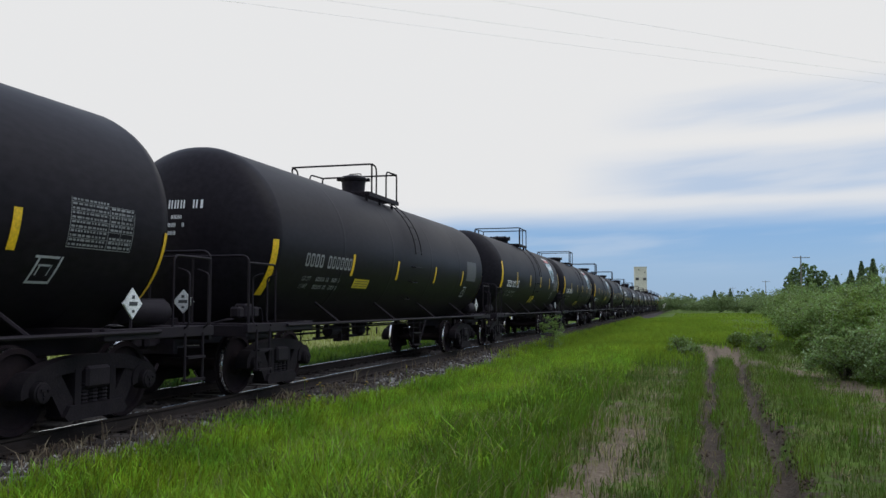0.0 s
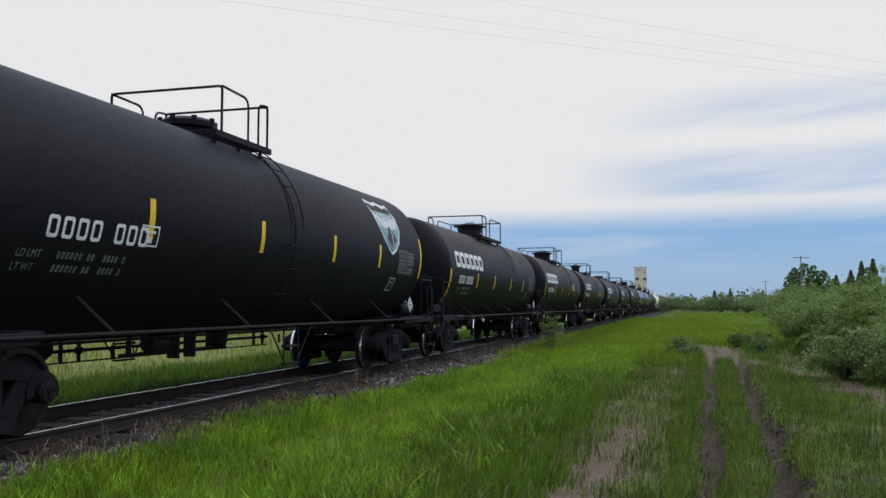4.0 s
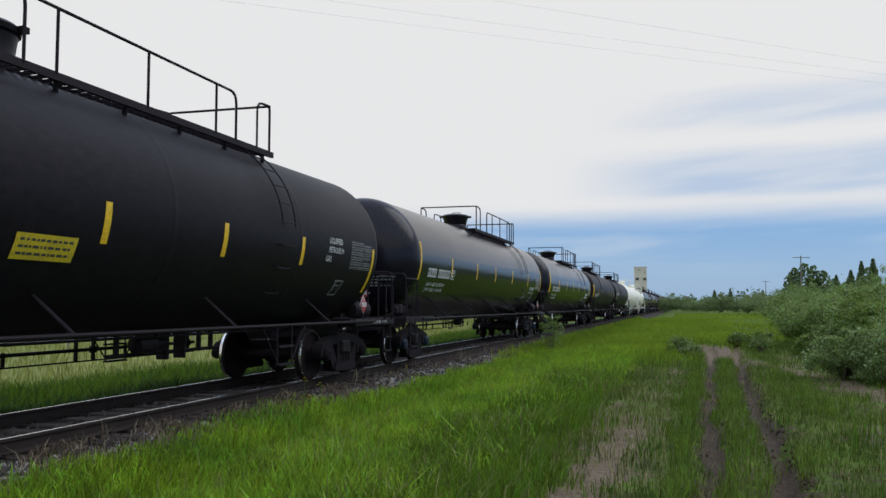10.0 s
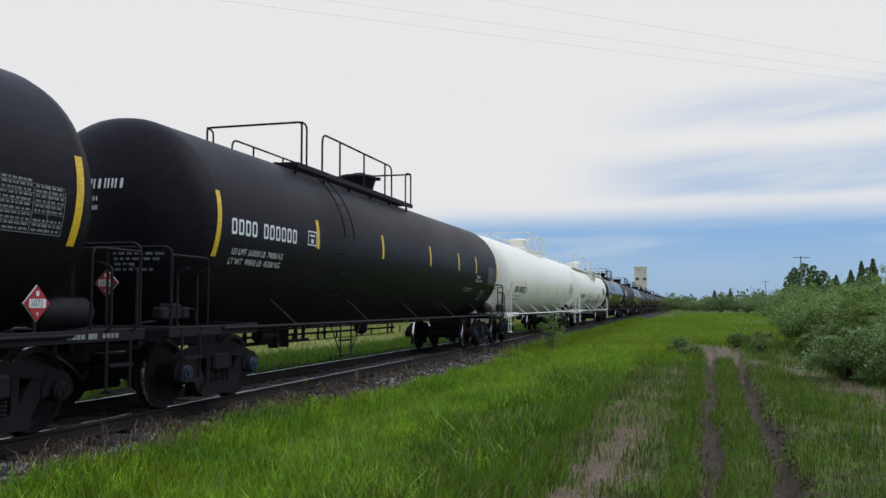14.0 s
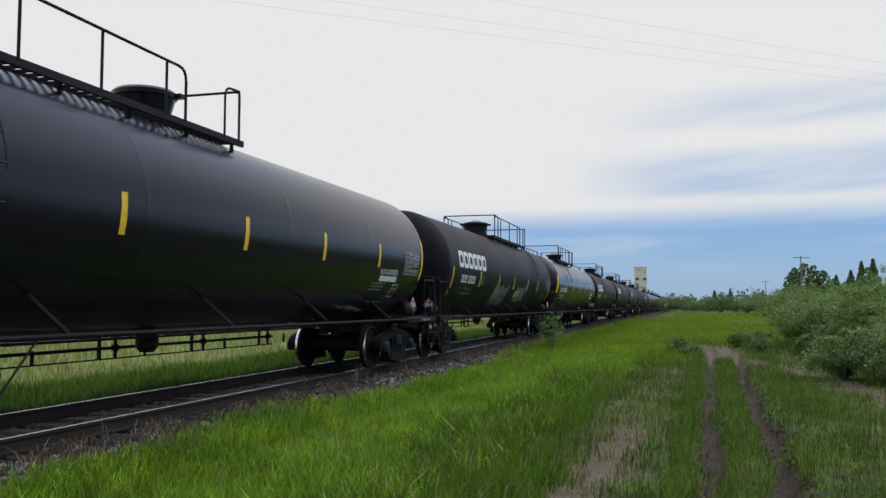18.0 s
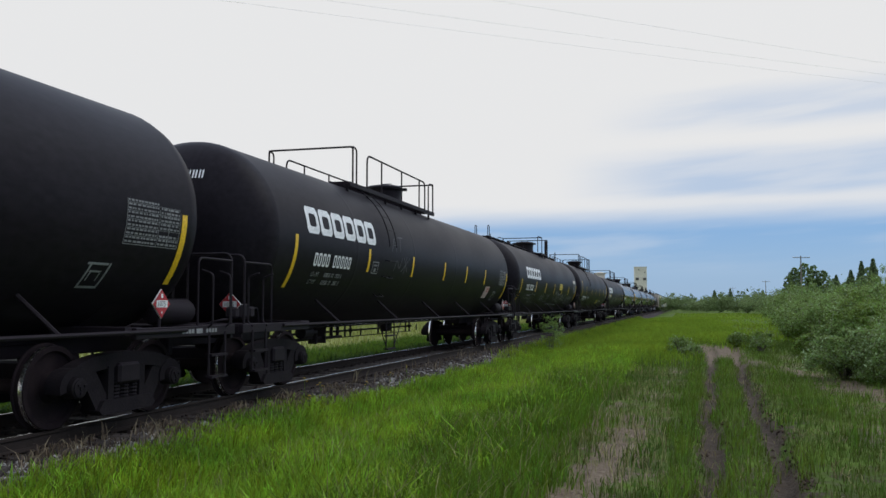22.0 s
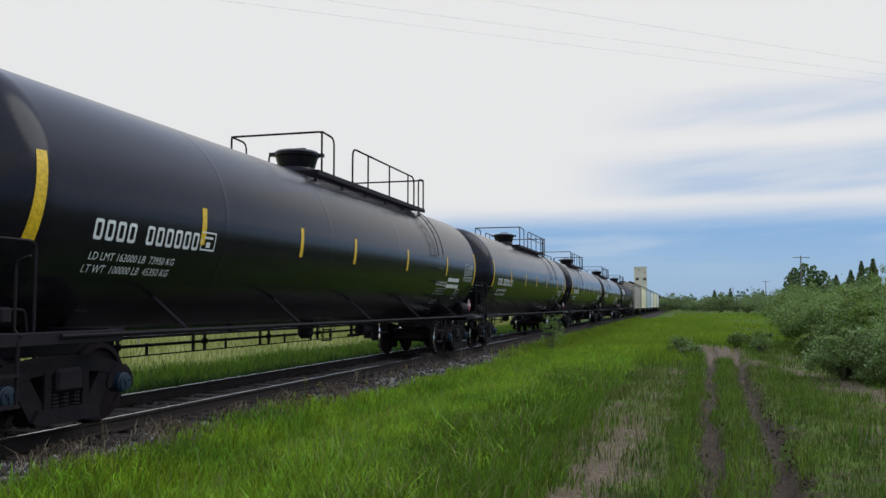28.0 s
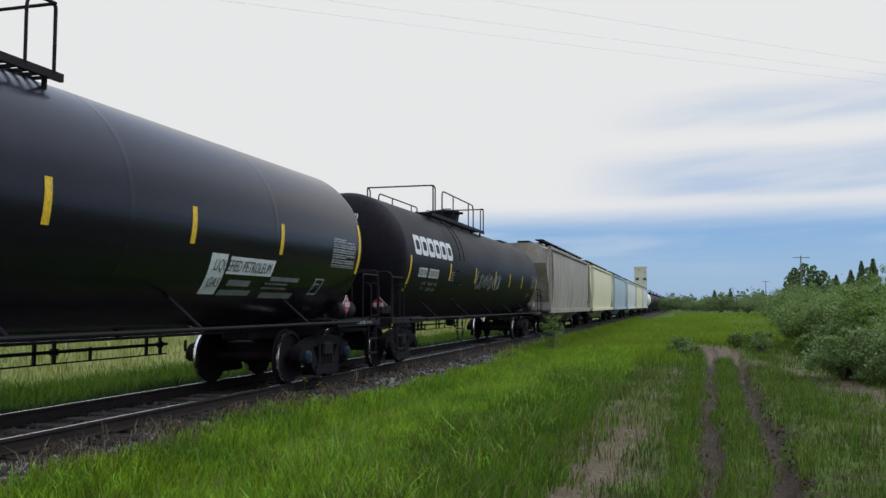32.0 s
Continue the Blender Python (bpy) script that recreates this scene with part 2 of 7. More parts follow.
M_GRASSFAR = mat("distant_meadow_grass", (0.236, 0.330, 0.029), 0.6, second=(0.145, 0.235, 0.023), scale=0.25, amount=1.0, fine=2.0, fine_amount=0.25, island=0.3, through_light=0.5, spec=0.1)
M_LUSH = mat("lush_green_grass", (0.130, 0.214, 0.020), 0.55, second=(0.086, 0.158, 0.016), scale=0.9, amount=0.9, fine=4.0, fine_amount=0.22, island=0.4, through_light=0.5, spec=0.15)
M_TUFT = mat("tuft_grass", (0.084, 0.150, 0.019), 0.6, second=(0.172, 0.245, 0.032), scale=0.9, amount=0.8, island=0.45, through_light=0.45, spec=0.1)
M_GRASSD = mat("short_grass", (0.063, 0.112, 0.017), 0.65, second=(0.138, 0.170, 0.038), scale=1.1, amount=0.95, island=0.5, through_light=0.4, spec=0.1)
M_FIELD = mat("pale_hay_grass", (0.270, 0.285, 0.080), 0.6, second=(0.195, 0.225, 0.058), scale=0.3, amount=0.9, island=0.35, through_light=0.4, spec=0.2)
M_STRAW = mat("dry_grass_stalk", (0.30, 0.26, 0.13), 0.8, second=(0.20, 0.18, 0.09), scale=1, island=0.4, through_light=0.3, spec=0.1)
M_WEED = mat("brown_trackside_weed", (0.075, 0.052, 0.038), 0.85, second=(0.14, 0.108, 0.070), scale=1.5, amount=0.8, island=0.6, through_light=0.2, spec=0.1)
M_STALK = mat("pale_dry_weed", (0.27, 0.215, 0.150), 0.85, second=(0.11, 0.08, 0.055), scale=2, amount=0.8, island=0.5, through_light=0.2, spec=0.1)
M_POLE = mat("grey_weathered_pole", (0.22, 0.20, 0.18), 0.85, scale=4, stretch=(1, 1, 0.2), bump=0.2)
M_WIRE = mat("pale_wire", (0.80, 0.80, 0.81), 0.5, 0.0)
M_CONC = mat("pale_elevator_wall", (0.66, 0.63, 0.54), 0.8, second=(0.52, 0.49, 0.42), scale=0.15, amount=0.5)
M_DARKWIN = mat("dark_opening", (0.06, 0.06, 0.06), 0.5)
M_FLOWER = mat("yellow_petal", (0.70, 0.48, 0.02), 0.5, through_light=0.3)
M_CREAM = mat("cream_dome_paint", (0.55, 0.50, 0.40), 0.5, second=(0.40, 0.35, 0.27), scale=4, amount=0.6)


def ground_material():
    """Meadow soil: green turf, bare brown wheel ruts and dry patches, all by place on the ground."""
    m = bpy.data.materials.new("meadow_ground")
    m.use_nodes = True
    t, ln = m.node_tree.nodes, m.node_tree.links
    b = t["Principled BSDF"]
    b.inputs["Roughness"].default_value = 0.9
    b.inputs["Specular IOR Level"].default_value = 0.15
    at = t.new("ShaderNodeAttribute")
    at.attribute_name = "bare"
    ge = t.new("ShaderNodeNewGeometry")

    def noise_tex(s, d=5):
        n = t.new("ShaderNodeTexNoise")
        n.inputs["Scale"].default_value, n.inputs["Detail"].default_value = s, d
        ln.new(ge.outputs["Position"], n.inputs["Vector"])
        return n.outputs["Fac"]

    def blend(f, a, c):
        x = t.new("ShaderNodeMix")
        x.data_type = "RGBA"
        for key, v in (("Factor", f), ("A", a), ("B", c)):
            if isinstance(v, tuple):
                x.inputs[key].default_value = (*v, 1)
            elif isinstance(v, float):
                x.inputs[key].default_value = v
            else:
                ln.new(v, x.inputs[key])
        return x.outputs["Result"]

    def step(v, lo, hi):
        n = t.new("ShaderNodeMapRange")
        n.inputs["From Min"].default_value, n.inputs["From Max"].default_value = lo, hi
        ln.new(v, n.inputs["Value"])
        return n.outputs[0]

    green = blend(step(noise_tex(0.05), 0.35, 0.65), (0.075, 0.130, 0.014), (0.110, 0.165, 0.018))
    green = blend(step(noise_tex(1.7), 0.4, 0.75), green, (0.042, 0.055, 0.014))
    sep = t.new("ShaderNodeSeparateXYZ")
    ln.new(ge.outputs["Position"], sep.inputs[0])
    # beyond the line the field is pale hay
    hay = blend(step(noise_tex(0.25), 0.35, 0.65), (0.205, 0.220, 0.062), (0.155, 0.180, 0.048))
    green = blend(step(sep.outputs["X"], -12.5, -14.5), green, hay)
    soil = blend(step(noise_tex(3.0), 0.35, 0.7), (0.064, 0.045, 0.031), (0.032, 0.0225, 0.0165))
    soil = blend(step(noise_tex(26.0), 0.45, 0.75), soil, (0.092, 0.070, 0.048))
    dry = t.new("ShaderNodeAttribute")
    dry.attribute_name = "dry"
    pale = blend(step(noise_tex(4.0), 0.35, 0.7), (0.165, 0.120, 0.083), (0.085, 0.060, 0.043))
    pale = blend(step(noise_tex(30.0), 0.45, 0.75), pale, (0.230, 0.185, 0.125))
    soil = blend(dry.outputs["Fac"], soil, pale)
    edge = t.new("ShaderNodeMath")
    edge.operation = "ADD"
    ln.new(at.outputs["Fac"], edge.inputs[0])
    sub = t.new("ShaderNodeMath")
    sub.operation = "MULTIPLY_ADD"
    sub.inputs[1].default_value, sub.inputs[2].default_value = 1.25, -0.625
    ln.new(noise_tex(5.0), sub.inputs[0])
    ln.new(sub.outputs[0], edge.inputs[1])
    ln.new(blend(step(edge.outputs[0], 0.35, 0.6), green, soil), b.inputs["Base Color"])
    bp = t.new("ShaderNodeBump")
    bp.inputs["Strength"].default_value, bp.inputs["Distance"].default_value = 0.8, 0.05
    ln.new(noise_tex(14.0), bp.inputs["Height"])
    ln.new(bp.outputs[0], b.inputs["Normal"])
    return m


M_GROUND = ground_material()

# ---- small mesh tools ----


def mesh_of(bm, name, mats, smooth=True, sharp=35):
    me = bpy.data.meshes.new(name)
    if smooth:
        for f in bm.faces:
            f.smooth = True
        lim = math.cos(radians(sharp))
        for e in bm.edges:
            if len(e.link_faces) == 2 and e.link_faces[0].normal.dot(e.link_faces[1].normal) < lim:
                e.smooth = False
    bm.to_mesh(me)
    bm.free()
    for m in mats if isinstance(mats, (list, tuple)) else [mats]:
        me.materials.append(m)
    return me


def part(name, shape, material=None, parent=None, label="", at=None):
    """Links a bmesh or a mesh as one object under parent."""
    me = shape if isinstance(shape, bpy.types.Mesh) else mesh_of(shape, name, material)
    ob = new(name, me)
    if parent is not None:
        ob.parent = parent
    if at is not None:
        ob.matrix_basis = at
    if label:
        tagged(ob, label)
    return ob


def box(bm, c, s, rot=None, bevel=0.0, mi=0):
    m = Matrix.Translation(c) @ (rot or Matrix.Identity(4)) @ Matrix.Diagonal((*s, 1))
    r = bmesh.ops.create_cube(bm, size=1, matrix=m)
    if bevel:
        es = list({e for v in r["verts"] for e in v.link_edges})
        r = bmesh.ops.bevel(bm, geom=es, offset=bevel, segments=1, affect="EDGES", profile=0.5)
    if mi:
        for f in {f for v in r["verts"] for f in v.link_faces}:
            f.material_index = mi
    return bm


def ring_loft(bm, rings, cap=True, mi=0):
    """Skins a list of rings of equal count."""
    vs = [[bm.verts.new(p) for p in r] for r in rings]
    n = len(vs[0])
    for a, b in itertools.pairwise(vs):
        for i in range(n):
            f = bm.faces.new((a[i], a[(i + 1) % n], b[(i + 1) % n], b[i]))
            f.material_index = mi
    if cap:
        for r, flip in ((vs[0], True), (vs[-1], False)):
            f = bm.faces.new(r[::-1] if flip else r)
            f.material_index = mi
    return bm


def tube(bm, pts, r, n=8, mi=0):
    """A round bar along a chain of points, mitred at the bends."""
    pts = [Vector(p) for p in pts]
    rings, side = [], None
    for i, p in enumerate(pts):
        d = (pts[min(i + 1, len(pts) - 1)] - pts[max(i - 1, 0)]).normalized()
        if side is None:
            side = d.cross(Vector((0, 0, 1)))
            if side.length < 1e-3:
                side = d.cross(Vector((1, 0, 0)))
        side = (side - d * side.dot(d)).normalized()
        up = d.cross(side)
        rings.append([p + (side * math.cos(a) + up * math.sin(a)) * r for a in (2 * math.pi * k / n for k in range(n))])
    return ring_loft(bm, rings, mi=mi)


def bent(pts, r=0.12, n=4):
    """Rounds the inner corners of a chain of points."""
    pts = [Vector(p) for p in pts]
    out = [pts[0]]
    for a, b, c in zip(pts, pts[1:], pts[2:]):
        u, w = (a - b), (c - b)
        k = min(r, u.length * 0.45, w.length * 0.45)
        p, q = b + u.normalized() * k, b + w.normalized() * k
        for i in range(n + 1):
            t = i / n
            out.append(p * (1 - t) ** 2 + b * 2 * t * (1 - t) + q * t * t)
    return out + [pts[-1]]


def lathe(bm, profile, axis="x", n=32, mi=None):
    """Turns a profile of (along, radius) round an axis through the origin."""
    rings = []
    for s, r in profile:
        ring = []
        for k in range(n):
            a = 2 * math.pi * k / n
            c, d = r * math.cos(a), r * math.sin(a)
            ring.append({"x": (s, c, d), "y": (d, s, c), "z": (c, d, s)}[axis])
        rings.append(ring)
    vs = [[bm.verts.new(p) for p in r] for r in rings]
    for j, (a, b) in enumerate(itertools.pairwise(vs)):
        for i in range(n):
            f = bm.faces.new((a[i], a[(i + 1) % n], b[(i + 1) % n], b[i]))
            if mi:
                f.material_index = mi[j]
    for r, flip in ((vs[0], True), (vs[-1], False)):
        bm.faces.new(r[::-1] if flip else r)
    bmesh.ops.recalc_face_normals(bm, faces=bm.faces)
    return bm


def extrude_yz(bm, outline, x0, x1, mi=0):
    """A plate cut to an outline in the y-z plane, from x0 to x1."""
    return ring_loft(bm, [[(x0, y, z) for y, z in outline], [(x1, y, z) for y, z in outline]], mi=mi)

# ---- the lie of the land ----
TRACK = -7.3725          # centre of the track
RUTS = ((-0.06, 0.031), (0.57, 0.039))   # x at y = 0 and drift of each wheel rut


def bare_at(x, y):
    """How bare the soil is: the two ruts, a dry patch beside them and a path that leaves to the side."""
    b = np.zeros_like(x)
    for x0, k in RUTS:
        c = x0 + k * y + 0.05 * np.sin(y * 0.8 + 9 * x0) + 0.03 * np.sin(y * 2.1)
        w = (0.13 + 0.003 * y) * (1 + 0.30 * np.sin(y * 1.3 + 5 * x0) + 0.22 * np.sin(y * 3.7 + 2 * x0) + 0.12 * np.sin(y * 9.1))
        broken = np.clip(0.95 + 0.20 * np.sin(y * 1.9 + 7 * x0) * np.sin(y * 0.7 + 1) + 0.10 * np.sin(y * 6.3 + 9 * x), 0.72, 1.0)
        b = np.maximum(b, broken * np.exp(-((x - c) / w) ** 2) * np.clip((46 - y) / 10, 0, 1))
    b = np.maximum(b, (0.68 + 0.34 * np.sin(x * 5 + y * 1.7) * np.sin(y * 2.3 - x * 3)) * np.exp(-(((x + 0.92 - 0.12 * np.sin(0.8 * y)) / (0.66 - 0.012 * y)) ** 2) ** 2) * np.clip((18.0 - y) / 4, 0, 1))
    # thin, trodden turf all round the ruts
    trodden = 0.36 + 0.18 * np.sin(x * 2.1 + 0.7 * y) * np.sin(0.9 * y - 1.7 * x + 1)
    b = np.maximum(b, trodden * np.clip((x + 1.3) / 0.4, 0, 1) * np.clip((7 - x) / 2, 0, 1) * np.clip((40 - y) / 6, 0, 1))
    mottle = 0.80 + 0.26 * np.sin(3.1 * x + 1.3 * y) * np.sin(1.9 * y - 2.3 * x + 0.7)
    b = np.maximum(b, (mottle + 0.12) * np.exp(-(((x - 1.25) / 0.95) ** 2 + ((y - 35) / 5.5) ** 2) ** 1.5))
    b = np.maximum(b, mottle * np.exp(-((y - (29.0 - 6.2 * (x - 2.2)) + 0.8 * np.sin(4 * x)) / 3.6) ** 2) * np.clip((x - 1.5) / 0.5, 0, 1) * np.clip((5.2 - x) / 1.0, 0, 1))
    b = np.maximum(b, 0.62 * np.exp(-(((x - 2.25) / 0.35) ** 2 + ((y - 12) / 1.2) ** 2)))
    return b


def wave(x, y):
    return 0.05 * np.sin(0.31 * x + 0.17 * y) + 0.04 * np.sin(0.13 * y - 0.4 * x + 1.3) + 0.03 * np.sin(0.9 * x + 0.5 * y)


def ground_z(x, y):
    x, y = np.asarray(x, float), np.asarray(y, float)
    d = np.abs(x - TRACK)
    z = -0.42 + wave(x, y) * np.clip((d - 3) / 4, 0, 1)
    z = z - 0.22 * np.clip((4.6 - d) / 2.0, 0, 1) - 0.12 * np.clip((-9 - x) / 3, 0, 1)
    for x0, k in RUTS:
        q = x - x0 - k * y - 0.05 * np.sin(y * 0.8 + 9 * x0)
        # the outer lip of the right rut has broken off sharply
        w = np.where(q > 0, 0.13, 0.18) if x0 > 0 else 0.17
        z = z - 0.13 * np.exp(-(q / w) ** 4) * np.clip((46 - y) / 10, 0, 1)
    clods = 0.016 * np.sin(7 * x + 3 * np.sin(4 * y)) * np.sin(6.3 * y + 2 * np.sin(5 * x)) + 0.010 * np.sin(15 * x + 9 * y) * np.sin(11 * y - 8 * x)
    z = z + clods * np.clip((x + 2) / 0.5, 0, 1) * np.clip((6 - x), 0, 1) * np.clip((36 - y) / 8, 0, 1)
    return z


def surface_z(x, y):
    """The ground or, where it stands higher, the stone bank of the track."""
    d = np.abs(np.asarray(x, float) - TRACK)
    return np.maximum(ground_z(x, y), np.interp(d, [0, 1.2, 1.55, 2.1, 2.75, 2.9], [-0.21, -0.215, -0.29, -0.47, -0.72, -2.0]))


def build_ground():
    xs = np.concatenate([-np.geomspace(4000, 14, 26), np.arange(-13.5, -4.6, 0.5), np.arange(-4.5, -1.6, 0.15), np.arange(-1.5, 4.5, 0.07), np.arange(4.55, 6.5, 0.15), np.geomspace(6.6, 4000, 34)])
    ys = np.concatenate([-np.geomspace(1500, 6, 14), np.arange(-5, 5, 1.0), np.arange(5, 24, 0.11), np.arange(24, 48, 0.25), np.geomspace(48.3, 4600, 44)])
    gx, gy = np.meshgrid(xs, ys)
    gz = ground_z(gx, gy)
    n, m = gx.shape
    idx = np.arange(n * m).reshape(n, m)
    faces = np.stack([idx[:-1, :-1], idx[:-1, 1:], idx[1:, 1:], idx[1:, :-1]], -1).reshape(-1, 4)
    me = bpy.data.meshes.new("ground")
    me.from_pydata(np.stack([gx, gy, gz], -1).reshape(-1, 3).tolist(), [], faces.tolist())
    me.attributes.new("bare", "FLOAT", "POINT").data.foreach_set("value", bare_at(gx, gy).reshape(-1).astype(np.float32))
    dry = np.clip((0.05 - gx) / 0.3, 0, 1) + np.clip((gx - 1.7 - 0.02 * gy) / 0.6, 0, 1) + np.clip((gy - 27) / 5, 0, 1)
    me.attributes.new("dry", "FLOAT", "POINT").data.foreach_set("value", np.clip(dry, 0, 1).reshape(-1).astype(np.float32))
    me.polygons.foreach_set("use_smooth", [True] * len(me.polygons))
    me.materials.append(M_GROUND)
    tagged(new("ground", me), "green meadow with two brown wheel ruts and bare dry patches", "ground", kind="structure")


build_ground()

# ---- track ----
FAR_END, NEAR_END = 1250.0, -700.0


def build_track():
    # the bed, a low bank of dirty broken stone
    bm = bmesh.new()
    prof = [(-2.75, -0.72), (-2.1, -0.47), (-1.55, -0.29), (-1.2, -0.205), (0, -0.185), (1.2, -0.205), (1.55, -0.29), (2.1, -0.47), (2.75, -0.72)]
    ys = [NEAR_END, -200, -60, -20] + [0.6 * k for k in range(0, 120)] + [90, 130, 200, 320, 520, 800, FAR_END]
    rnd = random.Random(4)
    rows = []
    for y in ys:
        j = 0.035 if 0 <= y < 80 else 0
        rows.append([bm.verts.new((TRACK + x + rnd.uniform(-j, j) * 2, y, z + rnd.uniform(-j, j))) for x, z in prof])
    for a, b in itertools.pairwise(rows):
        for i in range(len(prof) - 1):
            bm.faces.new((a[i], a[i + 1], b[i + 1], b[i]))
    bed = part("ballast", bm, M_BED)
    tagged(bed, "low bank of dirty grey-brown crushed stone under the rails", "ballast", kind="structure")
    track = tagged(new("railway_track"), "single railway line with polished rails on dark timber ties", "railway", kind="structure")
    head = [(-0.035, -0.008), (-0.012, 0.0), (0.012, 0.0), (0.036, -0.010), (0.034, -0.035), (0.010, -0.050), (0.009, -0.135), (0.068, -0.158), (0.068, -0.17),
            (-0.068, -0.17), (-0.068, -0.158), (-0.009, -0.135), (-0.010, -0.050), (-0.034, -0.035)]
    for side in (-1, 1):
        bm = bmesh.new()
        x0 = TRACK + side * 0.7525
        vs = [[bm.verts.new((x0 + x, y, z)) for x, z in head] for y in (NEAR_END, -20.0, 60.0, FAR_END)]
        for a, b in itertools.pairwise(vs):
            for i in range(len(head)):
                f = bm.faces.new((a[i], a[(i + 1) % len(head)], b[(i + 1) % len(head)], b[i]))
                f.material_index = 1 if i == 1 else 0
        bmesh.ops.recalc_face_normals(bm, faces=bm.faces)
        part("rail", mesh_of(bm, "rail", [M_RAIL, M_RAILTOP]), None, track)
    # ties: those near the camera one by one
    bm = bmesh.new()
    box(bm, (0, 0, -0.25), (2.6, 0.23, 0.18), bevel=0.015)
    tie = mesh_of(bm, "tie", M_TIE, smooth=False)
    bm = bmesh.new()
    box(bm, (0, 0, -0.168), (0.34, 0.18, 0.016), bevel=0.003)
    for sx, sy in ((-0.11, -0.05), (0.11, 0.05), (0.11, -0.05)):
        box(bm, (sx, sy, -0.150), (0.03, 0.03, 0.03))
    plate = mesh_of(bm, "tie_plate", M_RAIL, smooth=False)
    rnd = random.Random(7)
    y = 1.0
    for k in range(110):
        part("tie", tie, None, track, at=pose(TRACK + rnd.uniform(-0.05, 0.05), y, rnd.uniform(-0.012, 0.006), 0, 0, rnd.uniform(-1.5, 1.5)))
        if k < 70:
            for side in (-1, 1):
                part("tie_plate", plate, None, track, at=pose(TRACK + side * 0.7525, y, 0))
        y += 0.52 + rnd.uniform(-0.03, 0.03)
    bm = bmesh.new()
    while y < 330:
        box(bm, (TRACK, y, -0.25), (2.6, 0.23, 0.18))
        y += 0.55
    far = part("far_ties", mesh_of(bm, "far_ties", M_TIE, smooth=False), None, track)
    tagged(far, kind="stuff")
    # loose stones on the shoulders
    loose_stones("gravel", 3, 21000, 5.5, 42, 1.2, 1.02, 1.95, 0.009, 0.024, M_STONE, "loose grey crushed stone on the shoulder of the track")
    loose_stones("near_gravel", 8, 3600, 5.2, 10.5, 1.0, 0.98, 1.70, 0.008, 0.022, M_STONE, "pale crushed stone at the ends of the ties")
    loose_stones("tie_rubble", 5, 5000, 4, 44, 1.5, 0.0, 0.68, 0.015, 0.05, M_CLOD, "dark rubble heaped between the rails")
    loose_stones("dark_clods", 4, 6500, 3, 44, 1.5, 0.86, 1.9, 0.015, 0.045, M_CLOD, "dark brown clods and oily stones beside the ties")


def loose_stones(name, seed, n, y0, y1, power, d0, d1, r0, r1, m, label):
    """Broken stones strewn along the near shoulder, some on the far one."""
    g = np.random.default_rng(seed)
    yy = y0 + (y1 - y0) * g.random(n) ** power
    near = g.random(n) < 0.85
    xx = TRACK + np.where(near, g.uniform(d0, d1, n), g.uniform(-d1, -d0, n))
    d = np.abs(xx - TRACK)
    zz = np.interp(d, [0.9, 1.2, 1.55, 2.1, 2.75], [-0.20, -0.205, -0.29, -0.47, -0.72])
    lumps(name, g, xx, yy, zz, g.uniform(r0, r1, n) * (1 + yy / 60), m, label, "gravel")


def lumps(name, g, xx, yy, zz, r, m, label, category):
    """Small broken lumps, each an uneven eight-sided solid."""
    n = len(xx)
    base = np.array([(1, 0, 0), (-1, 0, 0), (0, 1, 0), (0, -1, 0), (0, 0, 1), (0, 0, -1)], float)
    tri = np.array([(0, 2, 4), (2, 1, 4), (1, 3, 4), (3, 0, 4), (2, 0, 5), (1, 2, 5), (3, 1, 5), (0, 3, 5)])
    v = base[None] * r[:, None, None] * g.uniform(0.6, 1.3, (n, 6, 1))
    a = g.random(n) * 6.28
    ca, sa = np.cos(a)[:, None], np.sin(a)[:, None]
    v = np.stack([v[..., 0] * ca - v[..., 1] * sa, v[..., 0] * sa + v[..., 1] * ca, v[..., 2] * 0.8], -1)
    v += np.stack([xx, yy, zz + r * 0.3], -1)[:, None]
    f = tri[None] + (np.arange(n) * 6)[:, None, None]
    me = bpy.data.meshes.new(name)
    me.from_pydata(v.reshape(-1, 3).tolist(), [], f.reshape(-1, 3).tolist())
    me.materials.append(m)
    tagged(new(name, me), label, category, kind="stuff")


build_track()


def rut_clods():
    """Earth broken off the lips of the wheel ruts."""
    g = np.random.default_rng(31)
    n = 900
    y = 5.5 + 22 * g.random(n) ** 1.3
    second = g.random(n) < 0.68
    x0, k = (np.where(second, b, a) for a, b in zip(*RUTS))
    x = x0 + k * y + 0.05 * np.sin(y * 0.8 + 9 * x0) + np.where(g.random(n) < 0.7, 0.17, -0.17) + g.normal(size=n) * 0.06
    lumps("earth_clods", g, x, y, ground_z(x, y), g.uniform(0.008, 0.034, n), M_EARTH, "brown clods of earth along the wheel ruts", "soil")


rut_clods()


# ---- the train ----
SPEED = 17.75
TRAIN = []             # (car, its place along the line at 0 s)
CACHE = {}
WHEELSETS = []         # (car, wheelset, its place along the car)


def cached(key, build):
    if key not in CACHE:
        CACHE[key] = build()
    return CACHE[key]


